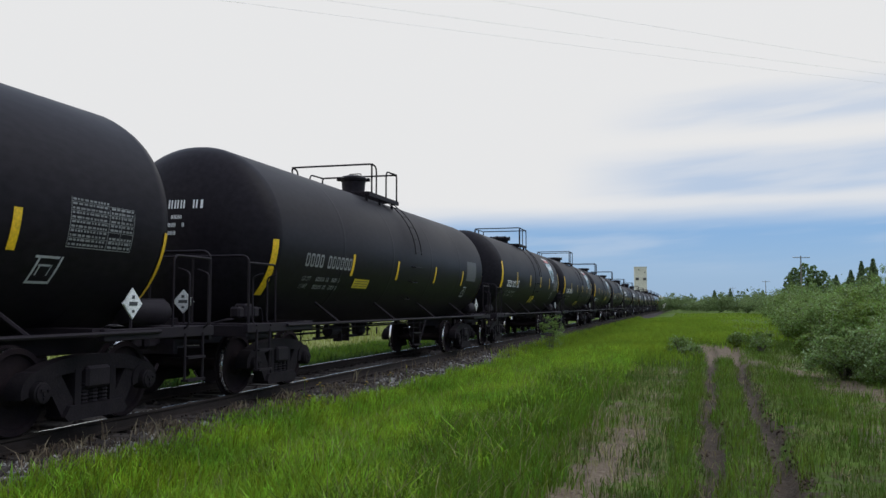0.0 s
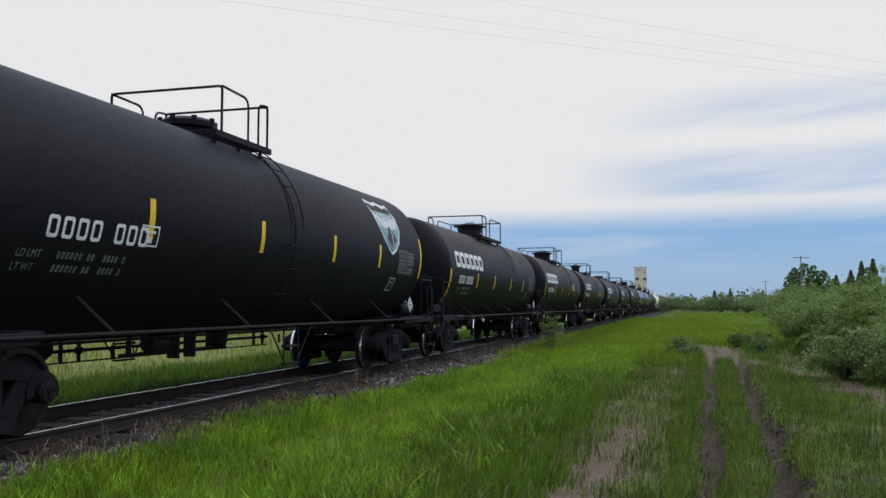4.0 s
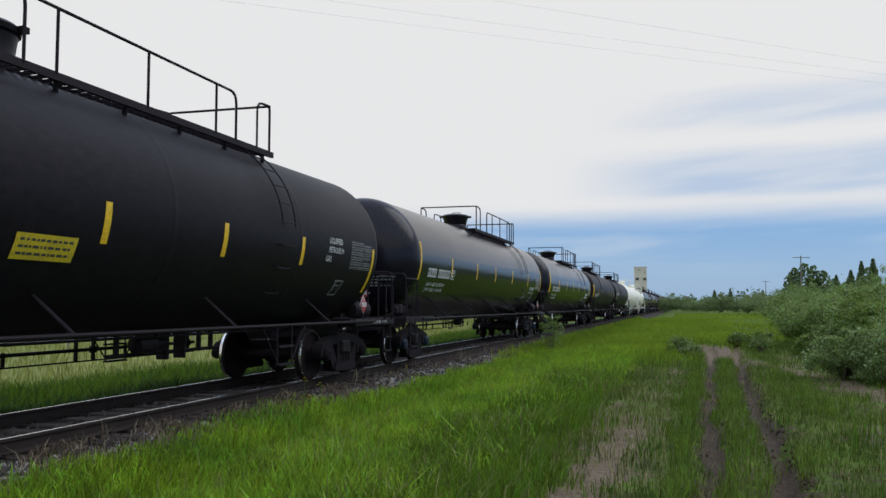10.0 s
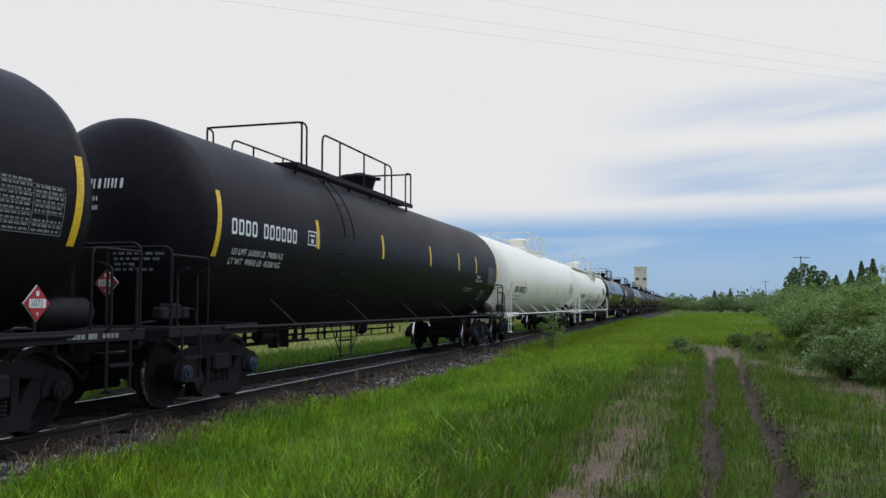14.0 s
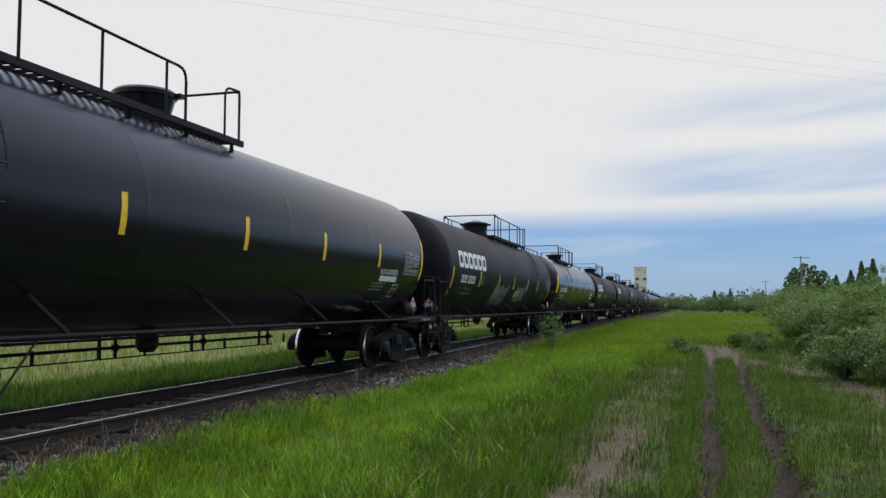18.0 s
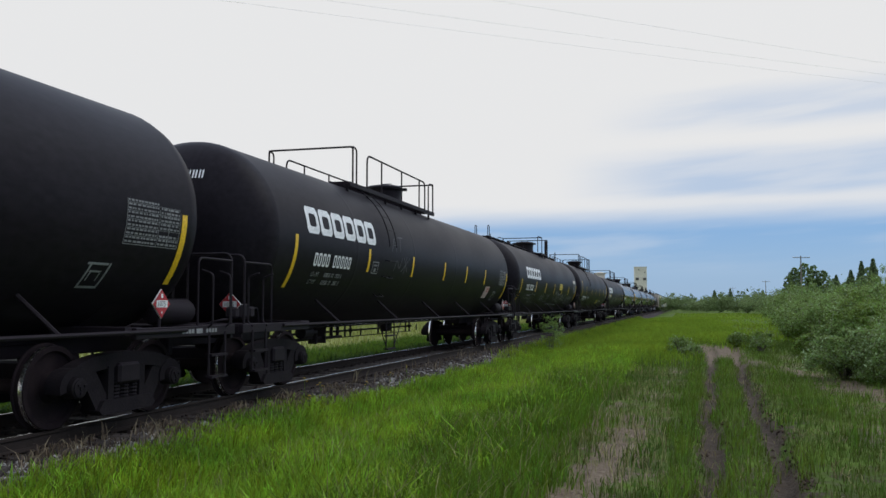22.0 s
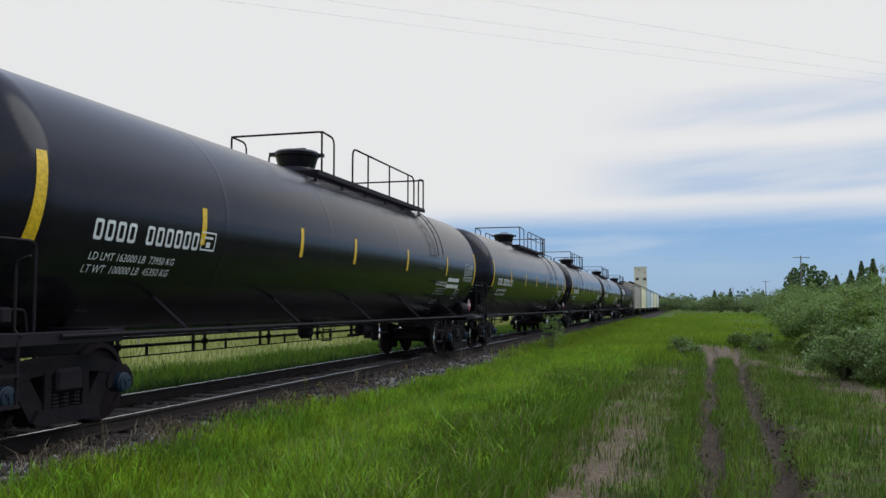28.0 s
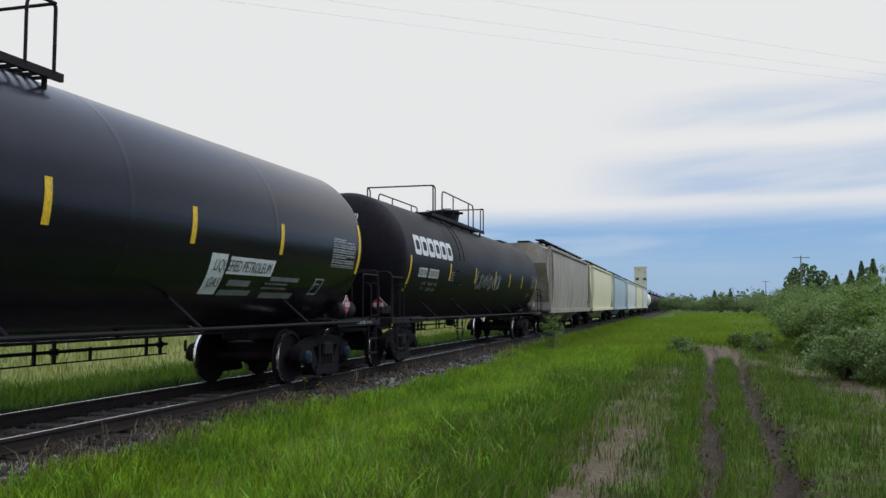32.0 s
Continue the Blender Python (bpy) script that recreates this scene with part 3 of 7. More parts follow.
def truck_meshes(frame_mat):
    def side_frame():
        bm = bmesh.new()
        # a cast side frame: bowed top chord, round pedestals over the bearings, two windows, a deep spring seat
        top = [(1.00 * math.cos(a), 0.56 + 0.25 * math.sin(a)) for a in (math.pi * k / 16 for k in range(17))]
        low = [(0.96 * math.cos(a), 0.46 + 0.18 * math.sin(a)) for a in (math.pi * k / 16 for k in range(16, -1, -1))]
        extrude_yz(bm, top + low, -0.09, 0.09)
        for s in (-1, 1):
            arc = [math.radians(-15 + 210 * k / 10) for k in range(11)]
            extrude_yz(bm, [(s * 0.889 + 0.235 * math.cos(a), 0.457 + 0.215 * math.sin(a)) for a in arc] + [(s * 0.889 + 0.130 * math.cos(a), 0.457 + 0.125 * math.sin(a)) for a in arc[::-1]], -0.10, 0.10)
            leg = [(s * 0.78, 0.58), (s * 0.54, 0.62), (s * 0.40, 0.42), (s * 0.24, 0.20), (s * 0.48, 0.13), (s * 0.58, 0.28)]
            extrude_yz(bm, leg[::s], -0.08, 0.08)
            extrude_yz(bm, [(s * 0.34, 0.66), (s * 0.24, 0.66), (s * 0.24, 0.24), (s * 0.34, 0.24)][::s], -0.10, 0.10)
        extrude_yz(bm, [(-0.46, 0.12), (0.46, 0.12), (0.52, 0.17), (0.44, 0.28), (-0.44, 0.28), (-0.52, 0.17)], -0.13, 0.13)
        bmesh.ops.recalc_face_normals(bm, faces=bm.faces)
        return mesh_of(bm, "side_frame", frame_mat, sharp=40)

    def spring():
        bm = bmesh.new()
        for cx in (-0.02,):
            for cy in (-0.16, 0.0, 0.16):
                prof = []
                for k in range(13):
                    prof += [(0.29 + 0.020 * k, 0.060 if k % 2 else 0.074)]
                tmp = bmesh.new()
                lathe(tmp, prof, "z", 10)
                bmesh.ops.translate(tmp, verts=tmp.verts, vec=(cx, cy, 0))
                me = bpy.data.meshes.new("t")
                tmp.to_mesh(me)
                tmp.free()
                bm.from_mesh(me)
                bpy.data.meshes.remove(me)
        return mesh_of(bm, "spring", M_TRUCK, smooth=False)

    def bolster():
        bm = bmesh.new()
        box(bm, (0, 0, 0.56), (2.3, 0.40, 0.24), bevel=0.03)
        box(bm, (0, 0, 0.71), (0.5, 0.5, 0.10), bevel=0.02)
        for s in (-1, 1):                       # brake beams hang inside the wheels
            tube(bm, [(-0.75, s * 0.42, 0.36), (0.75, s * 0.42, 0.36)], 0.045, 6)
            for sx in (-0.75, 0.75):
                box(bm, (sx, s * 0.45, 0.40), (0.09, 0.06, 0.34), bevel=0.01)
        return mesh_of(bm, "truck", M_FRAME, smooth=False)

    def wheelset():
        bm = bmesh.new()
        lathe(bm, [(-1.08, 0.07), (-0.90, 0.075), (-0.86, 0.09), (-0.6, 0.09), (-0.3, 0.08), (0.3, 0.08), (0.6, 0.09), (0.86, 0.09), (0.90, 0.075), (1.08, 0.07)], "x", 14)
        # tread and flange, from the inner face to the hub outside
        prof = [(-0.075, 0.15), (-0.075, 0.37), (-0.072, 0.42), (-0.070, 0.470), (-0.058, 0.483), (-0.045, 0.478), (-0.038, 0.458), (0.012, 0.455), (0.058, 0.452), (0.068, 0.444), (0.068, 0.392),
                (0.030, 0.375), (0.005, 0.30), (0.020, 0.17), (0.085, 0.14), (0.085, 0.10)]
        mi = [0, 0, 0, 0, 0, 0, 0, 1, 0, 0, 0, 0, 0, 0, 0]
        for s in (-1, 1):
            lathe(bm, [(s * (0.755 + a), r) for a, r in prof], "x", 36, mi)
        return mesh_of(bm, "wheelset", [M_WHEEL, M_TREAD])

    def cap(m):
        bm = bmesh.new()
        lathe(bm, [(-0.13, 0.115), (0.02, 0.115), (0.03, 0.10), (0.045, 0.10), (0.05, 0.085), (0.05, 0.03), (0.065, 0.028)], "x", 16)
        for k in range(3):
            a = 2.09 * k + 0.4
            box(bm, (0.055, 0.055 * math.cos(a), 0.055 * math.sin(a)), (0.02, 0.028, 0.028))
        return mesh_of(bm, "bearing_cap", m)

    return dict(side_frame=side_frame(), spring=spring(), bolster=bolster(), wheelset=wheelset(), cap=cap(M_TRUCK), cap_blue=cap(M_BLUE))


TM = truck_meshes(M_TRUCK)


def add_truck(car, y, blue=False):
    tr = part("truck", TM["bolster"], None, car, at=pose(0, y, 0))
    for s in (-1, 1):
        part("side_frame", TM["side_frame"], None, tr, at=pose(s * 1.0, 0, 0))
        part("spring", TM["spring"], None, tr, at=pose(s * 1.06, 0, 0))
    for d in (-0.889, 0.889):
        WHEELSETS.append((car, part("wheelset", TM["wheelset"], None, tr, at=pose(0, d, 0.457)), y + d))
        for s in (-1, 1):
            part("bearing_cap", TM["cap_blue" if blue else "cap"], None, tr, "blue bearing cap" if blue else "", at=pose(s * 1.13, d, 0.457, 0, 0, 0 if s > 0 else 180))
    return tr


def on_tank(y, z, r, zc, lift=0.004):
    """The place on the near flank of a tank, at height z as seen along the flank's arc."""
    a = math.asin(max(-0.999, min(0.999, (z - zc) / r)))
    return Vector(((r + lift) * math.cos(a), y, zc + (r + lift) * math.sin(a)))


def patch(bm, y0, y1, z0, z1, r, zc, lift=0.004, mi=0, slant=0.0):
    """A thin painted or stuck-on rectangle that follows the flank."""
    n = max(1, math.ceil((z1 - z0) / 0.12))
    vs = []
    for k in range(n + 1):
        z = z0 + (z1 - z0) * k / n
        o = slant * (z - z0)
        vs.append([bm.verts.new(on_tank(y + o, z, r, zc, lift)) for y in (y0, y1)])
    for a, b in itertools.pairwise(vs):
        f = bm.faces.new((a[0], a[1], b[1], b[0]))
        f.material_index = mi
    return bm


def word_mesh(text):
    """The built-in font's outlines of a text: its points and faces, capitals about 0.7 high."""
    def build():
        cu = bpy.data.curves.new("w", "FONT")
        cu.body, cu.resolution_u = text, 2
        ob = bpy.data.objects.new("w", cu)
        scene.collection.objects.link(ob)
        dg = bpy.context.evaluated_depsgraph_get()
        me = ob.evaluated_get(dg).to_mesh()
        out = [tuple(v.co) for v in me.vertices], [tuple(p.vertices) for p in me.polygons]
        bpy.data.objects.remove(ob)
        bpy.data.curves.remove(cu)
        return out
    return cached(("word", text), build)


def words(bm, text, y, z, h, r, zc, lift=0.005, squeeze=1.0, mi=0):
    vs, fs = word_mesh(text)
    k = h / 0.7
    nv = [bm.verts.new(on_tank(y + v[0] * k * squeeze, z + v[1] * k, r, zc, lift)) for v in vs]
    for f in fs:
        try:
            bm.faces.new([nv[i] for i in f]).material_index = mi
        except ValueError:
            pass


def ring_mark(bm, y, z, w, h, e, r, zc, lift=0.005, mi=0, soft=0.3):
    """A hollow upright bar with softened corners and strokes e wide, following the flank."""
    def loop(k):
        a, b = w / 2 - k, h / 2 - k
        c = min(a, b) * soft
        pts = [(a, -b + c), (a, -b / 3), (a, b / 3), (a, b - c), (a - c, b), (0, b), (c - a, b), (-a, b - c), (-a, b / 3), (-a, -b / 3), (-a, c - b), (c - a, -b), (0, -b), (a - c, -b)]
        return [bm.verts.new(on_tank(y + w / 2 + p, z + h / 2 + q, r, zc, lift)) for p, q in pts]
    o, i = loop(0.0), loop(e)
    for k in range(len(o)):
        bm.faces.new((o[k - 1], o[k], i[k], i[k - 1])).material_index = mi


def bars(bm, y, z, h, n, r, zc, w=0.62, gap=0.28, lift=0.005, space=(), mi=0):
    """Characters that stay unread: a row of plain hollow bars of their size."""
    for k in range(n):
        if k not in space:
            ring_mark(bm, y, z, h * w, h, h * 0.17, r, zc, lift, mi)
        y += h * (w + gap)
    return y


def lines(bm, y0, y1, z, h, r, zc, rnd, lift=0.005, mi=0):
    """A line of small writing, too small to read."""
    y = y0
    while y < y1:
        w = rnd.uniform(0.5, 1.6) * h * 2
        patch(bm, y, min(y + w, y1), z, z + h, r, zc, lift, mi)
        # a share of pale leaves, with the crown's sky gloss put into their colour
        y += w + h * rnd.uniform(0.5, 1.1)


# strokes of sprayed tags: each letter as runs of points in a unit cell
STROKES = {" ": []}
STROKES["M"] = [[(0, 0), (0.15, 1), (0.45, 0.25), (0.75, 1), (0.9, 0)]]
STROKES["I"] = [[(0.3, 0), (0.4, 0.9)]]
STROKES["N"] = [[(0, 0), (0.12, 0.95), (0.7, 0.05), (0.85, 1)]]
STROKES["K"] = [[(0.1, 0), (0.2, 1)], [(0.8, 0.95), (0.2, 0.45), (0.85, 0)]]
STROKES["S"] = [[(0.8, 0.85), (0.45, 1), (0.2, 0.75), (0.6, 0.45), (0.65, 0.1), (0.2, 0), (0, 0.2)]]
STROKES["F"] = [[(0.1, 0), (0.2, 1), (0.8, 1)], [(0.15, 0.5), (0.6, 0.55)]]
STROKES["Y"] = [[(0, 1), (0.4, 0.5)], [(0.85, 1), (0.2, -0.2)]]
STROKES["A"] = [[(0, 0), (0.45, 1), (0.8, 0)], [(0.2, 0.4), (0.7, 0.4)]]
STROKES["R"] = [[(0.05, 0), (0.15, 1), (0.7, 0.85), (0.6, 0.5), (0.15, 0.45), (0.8, 0)]]
STROKES["U"] = [[(0, 1), (0.05, 0.2), (0.4, 0), (0.75, 0.2), (0.8, 1)]]
STROKES["V"] = [[(0, 1), (0.4, 0), (0.85, 1)]]
STROKES["E"] = [[(0.8, 0.95), (0.15, 0.9), (0.1, 0.05), (0.8, 0)], [(0.12, 0.5), (0.65, 0.5)]]
STROKES["G"] = [[(0.85, 0.8), (0.5, 1), (0.1, 0.7), (0.1, 0.25), (0.5, 0), (0.85, 0.25), (0.8, 0.5), (0.45, 0.45)]]
STROKES["C"] = [[(0.85, 0.85), (0.45, 1), (0.08, 0.6), (0.15, 0.15), (0.5, 0), (0.9, 0.2)]]
STROKES["O"] = [[(0.45, 1), (0.05, 0.65), (0.1, 0.2), (0.45, 0), (0.85, 0.3), (0.8, 0.8), (0.45, 1), (0.2, 0.9)]]
STROKES["L"] = [[(0.15, 1), (0.05, 0.3), (0.3, 0), (0.9, 0.12)]]
STROKES["B"] = [[(0.1, 0), (0.15, 1), (0.6, 0.9), (0.55, 0.55), (0.15, 0.5), (0.75, 0.4), (0.7, 0.05), (0.1, 0)]]
STROKES["D"] = [[(0.1, 0), (0.15, 1), (0.7, 0.85), (0.8, 0.35), (0.5, 0.02), (0.1, 0)]]
STROKES["/"] = [[(-1.2, -0.3), (-0.2, 0.6), (0.3, 1.3)]]
STROKES["~"] = [[(-0.1, 0.1), (0.5, 0.25), (0.2, 0), (1.0, 0.2), (0.7, -0.05), (1.4, 0.15)]]
STROKES["Z"] = [[(0.1, 0.9), (0.8, 1), (0.1, 0.1), (0.9, 0.0)]]
STROKES["P"] = [[(0.1, 0), (0.15, 1), (0.75, 0.85), (0.6, 0.5), (0.15, 0.45)]]
STROKES["X"] = [[(0.0, 0.0), (0.9, 1.0)], [(0.05, 1.0), (0.85, 0.0)], [(0.45, 1.1), (0.4, -0.15)]]
STROKES["H"] = [[(0.1, 0), (0.15, 1)], [(0.8, 0), (0.85, 1)], [(0.1, 0.5), (0.85, 0.55)]]
# a whole looping tag in one cell
STROKES["@"] = [[(0.0, 0.02), (0.06, 0.45), (0.12, 0.90), (0.18, 1.05), (0.25, 0.96), (0.24, 0.70), (0.20, 0.28), (0.26, 0.42), (0.33, 0.68), (0.32, 0.42), (0.33, 0.08), (0.40, 0.68), (0.40, 0.40), (0.40, 0.15)],
                [(0.34, 0.0), (0.40, 0.16), (0.49, 0.76), (0.50, 0.40), (0.53, 0.12), (0.61, 1.0), (0.58, 0.55), (0.57, 0.0)],
                [(0.64, 0.60), (0.56, 0.33), (0.60, 0.38), (0.69, 0.10)],
                [(0.83, 0.78), (0.72, 0.88), (0.67, 0.50), (0.72, 0.36), (0.83, 0.46), (0.94, 0.62), (0.95, 0.50), (0.86, 0.15), (0.72, -0.06), (0.61, 0.12)]]
# one running line of loops
STROKES["&"] = [[(0.0, 0.3), (0.06, 0.0), (0.14, 0.25), (0.20, 0.05), (0.27, 0.30), (0.31, 1.1), (0.34, 0.1), (0.40, 0.35), (0.47, 0.9), (0.41, 0.85), (0.43, 0.15), (0.50, 0.05), (0.57, 0.45), (0.50, 0.55), (0.56, 0.15), (0.65, 0.95), (0.71, 0.1), (0.62, 0.35), (0.76, 0.3), (0.82, 0.7), (0.80, 0.1), (0.90, 0.5), (0.93, 0.1), (1.0, 0.3)]]
STROKES["T"] = [[(0, 0.95), (0.9, 1)], [(0.45, 0.97), (0.4, 0)]]


def scribble(bm, y0, y1, z, h, r, zc, rnd, text, width=0.017, hollow=0.0, lift=0.006):
    """A sprayed tag: loose rounded strokes, letter by letter, along the flank."""
    cell = (y1 - y0) / len(text)
    for i, ch in enumerate(text):
        tilt, up, big = rnd.uniform(0.05, 0.25), rnd.uniform(-0.08, 0.08), rnd.uniform(0.85, 1.15)
        if ch in "@&":
            tilt, up, big = 0.0, 0.0, 1.0
        for run in STROKES[ch]:
            raw = [(y0 + cell * (i + 0.05 + 0.95 * a + tilt * b), z + h * (up + b * big)) for a, b in run]
            pts = [Vector((a, b, 0)) for a, b in raw]
            pts = [p.to_2d() for p in bent(pts, cell * 0.5, 5)]
            fine = []
            for p, q in itertools.pairwise(pts):
                n = max(1, int((q - p).length / 0.05))
                fine += [p.lerp(q, k / n) for k in range(n)]
            fine.append(pts[-1])
            for side in ((-hollow, hollow) if hollow else (0.0,)):
                prev = None
                for k, p in enumerate(fine):
                    u = fine[min(k + 1, len(fine) - 1)] - fine[max(k - 1, 0)]
                    if u.length < 1e-5:
                        continue
                    nrm = Vector((-u.y, u.x)).normalized()
                    p, nrm = p + nrm * side, nrm * width * rnd.uniform(0.75, 1.25)
                    cur = [bm.verts.new(on_tank(q.x, q.y, r, zc, lift)) for q in (p + nrm, p - nrm)]
                    if prev:
                        bm.faces.new((prev[0], prev[1], cur[1], cur[0]))
                    prev = cur


def tank_shell(length, r, zc, seams, m, belt):
    """A tank: straight barrel, dished heads, girth welds standing a little proud."""
    def build():
        bm = bmesh.new()
        prof = []
        hd = 0.30 * r * 1.6
        for k in range(9):
            a = math.pi / 2 * k / 8
            prof.append((-length / 2 - hd * math.cos(a) + 0.06, r * math.sin(a) if k else 0.02))
        prof += [(-length / 2 + 0.10, r), (-length / 2 + 0.25, r)]
        for s in sorted(seams):
            prof += [(s - 0.09, r), (s - 0.03, r), (s - 0.014, r + 0.0016), (s + 0.014, r + 0.0016), (s + 0.03, r), (s + 0.09, r)]
        prof += [(length / 2 - 0.25, r), (length / 2 - 0.10, r)]
        for k in range(8, -1, -1):
            a = math.pi / 2 * k / 8
            prof.append((length / 2 + hd * math.cos(a) - 0.06, r * math.sin(a) if k else 0.02))
        lathe(bm, prof, "y", 64)
        bmesh.ops.translate(bm, verts=bm.verts, vec=(0, 0, zc))
        if belt:
            for s in belt:                      # jacket bands
                rings = []
                for rr, dy in ((r, -0.06), (r + 0.014, -0.05), (r + 0.014, 0.05), (r, 0.06)):
                    rings.append([(rr * math.cos(a), s + dy, zc + rr * math.sin(a)) for a in (2 * math.pi * k / 48 for k in range(48))])
                ring_loft(bm, rings, cap=False)
        bmesh.ops.recalc_face_normals(bm, faces=bm.faces)
        return mesh_of(bm, "tank", m, sharp=50)
    return cached(("shell", length, r, zc, tuple(seams), m.name, tuple(belt)), build)


def tank_car(name, s_far, length, r, zc, paint, frame_mat, plat, dome, ladder=None, dome_mat=None, rail_levels=1, full_walk=False, belly=False,
             stripes=None, side_walk=False, stripe_mat=M_YELLOW, placard="white", logo=None, scrawl=(), blue=False, shield=False, patches=(),
             words_right=(), fine_print=(), label="", seed=0, end_number=True, dim=False, yellow_panel=None, banner=None, dome_size=1.0, data=True,
             rim=None, stripe_z=None, far_rim=None, number=None, weight=None, class_box=None, weight_words=None, reach=None, far_reach=None, run=None, hatch=False):
    rnd = random.Random(seed + 11)
    car = new(name)
    TRAIN.append((car, s_far - length / 2))
    half = length / 2
    pk = frame_mat.name
    seams = [half * k for k in (-0.62, -0.22, 0.2, 0.6)]
    belt = (0.0,) if belly else ()
    part("tank", tank_shell(length, r, zc, seams, paint, belt), None, car)
    bot = zc - r

    # -- frame at each end --
    def sill():
        bm = bmesh.new()
        box(bm, (0, 0.55, 0.92), (0.50, 3.1, 0.34), bevel=0.015)            # stub sill, running in under the tank
        box(bm, (0, 2.12, 0.90), (0.62, 0.10, 0.52), bevel=0.01)            # striker
        for sx in (-1, 1):                                                  # body bolster wings
            extrude = [(-0.22, 0.98), (0.22, 0.98), (0.22, 1.10), (-0.22, 1.10)]
            ring_loft(bm, [[(sx * 0.2, a, b) for a, b in extrude], [(sx * 1.42, a * 0.7, 1.0 + (b - 0.98) * 0.8) for a, b in extrude]])
        bmesh.ops.recalc_face_normals(bm, faces=bm.faces)
        return mesh_of(bm, "stub_sill", frame_mat, smooth=False)

    def saddle():
        bm = bmesh.new()
        inn = []
        for k in range(15):
            a = math.radians(-132 + 84 * k / 14)
            inn.append((math.cos(a) * (r + 0.004), zc + math.sin(a) * (r + 0.004)))
        low = [(0.50, 1.0), (-0.50, 1.0)]
        ring = inn + low
        ring_loft(bm, [[(x, -0.24, z) for x, z in ring], [(x, 0.24, z) for x, z in ring]])
        bmesh.ops.recalc_face_normals(bm, faces=bm.faces)
        return mesh_of(bm, "saddle", frame_mat, smooth=False)

    def coupler():
        bm = bmesh.new()
        box(bm, (0, 0.22, 0.86), (0.16, 0.6, 0.18), bevel=0.02)
        box(bm, (0.03, 0.60, 0.86), (0.30, 0.26, 0.26), bevel=0.05)
        box(bm, (-0.11, 0.76, 0.86), (0.10, 0.18, 0.24), bevel=0.03)
        tube(bm, bent([(0.12, 0.1, 0.78), (0.30, 0.25, 0.62), (0.25, 0.55, 0.42), (0.12, 0.80, 0.50)], 0.1), 0.025, 6)   # air hose
        return mesh_of(bm, "coupler", M_FRAME)

    def end_deck():
        bm = bmesh.new()
        for sx in (-1, 1):
            box(bm, (sx * 0.92, 0.0, 1.06), (1.10, 0.72, 0.05), bevel=0.008)
            box(bm, (sx * 1.44, -0.7, 1.02), (0.08, 2.2, 0.13), bevel=0.008)
        box(bm, (0, 0.36, 0.98), (2.9, 0.06, 0.16), bevel=0.008)
        return mesh_of(bm, "end_platform", frame_mat, smooth=False)

    def end_rail():
        bm = bmesh.new()
        tube(bm, bent([(1.45, 0.33, 1.05), (1.45, 0.33, 2.05), (-1.45, 0.33, 2.05), (-1.45, 0.33, 1.05)], 0.12), 0.019, 8)
        for x in (-0.55, 0.55):
            tube(bm, [(x, 0.33, 1.06), (x, 0.33, 2.05)], 0.016, 6)
        for x in (1.45, -1.45):
            tube(bm, bent([(x, 0.33, 1.95), (x, -0.5, 1.95), (x, -0.5, 1.05)], 0.1), 0.017, 6)
        return mesh_of(bm, "end_handrail", frame_mat)

    def step():
        bm = bmesh.new()
        for dy in (-0.2, 0.2):
            tube(bm, [(0, dy, 1.0), (0.0, dy, 0.42)], 0.018, 6)
        for z in (0.42, 0.70):
            box(bm, (0, 0, z), (0.10, 0.40, 0.03))
        for dy in (-0.22, 0.22):                                            # corner grab irons
            tube(bm, bent([(-0.02, dy, 1.05), (0.06, dy, 1.1), (0.06, dy, 1.75), (-0.1, dy, 1.8)], 0.06), 0.014, 6)
        return mesh_of(bm, "sill_step", frame_mat)

    def side_sill():
        bm = bmesh.new()
        tube(bm, [(0, -half + 0.2, 1.04), (0, half - 0.2, 1.04)], 0.024, 8)
        return mesh_of(bm, "side_handrail", frame_mat)

    def strut():
        bm = bmesh.new()
        a = on_tank(0, zc - r * 0.68, r, zc, 0)
        tube(bm, [(a.x - 0.02, -0.10, a.z), (1.50, 0.0, 1.04)], 0.024, 6)
        return mesh_of(bm, "rail_bracket", frame_mat)

    for s in (1, -1):
        end = pose(0, s * half, 0, 0, 0, 0 if s > 0 else 180)
        part("stub_sill", cached(("sill", pk), sill), None, car, at=end @ pose(0, -1.15, 0))
        part("coupler", cached(("coupler", 0), coupler), None, car, at=end @ pose(0, 1.0, 0))
        part("saddle", cached(("saddle", pk, r, zc), saddle), None, car, at=end @ pose(0, -0.85, 0))
        part("end_platform", cached(("deck", pk), end_deck), None, car, at=end @ pose(0, 0.62, 0))
        part("end_handrail", cached(("erail", pk), end_rail), None, car, at=end @ pose(0, 0.62, 0))
        for sx in (-1, 1):
            part("sill_step", cached(("step", pk), step), None, car, at=end @ pose(sx * 1.48, 0.55, 0))
        add_truck(car, s * (half - 0.8), blue)
    if paint is not M_WHITE and length > 14:
        def sill_words():
            bm = bmesh.new()
            for y, w, h in ((-0.86, 0.055, 0.05), (-0.79, 0.055, 0.05), (-0.72, 0.055, 0.05), (-0.65, 0.055, 0.05), (-0.50, 0.14, 0.06), (-0.32, 0.05, 0.05), (-0.25, 0.05, 0.05), (-0.18, 0.05, 0.05), (-0.11, 0.05, 0.05)):
                box(bm, (1.482, y, 1.02), (0.004, w, h))
            return mesh_of(bm, "sill_lettering", M_GREYLET, smooth=False)
        part("sill_lettering", cached("sillwords", sill_words), None, car, "small white lettering on the end sill", at=pose(0, half + 0.62, 0))
    rail = cached(("side", pk, length), side_sill)
    br = cached(("strut", pk, r, zc), strut)
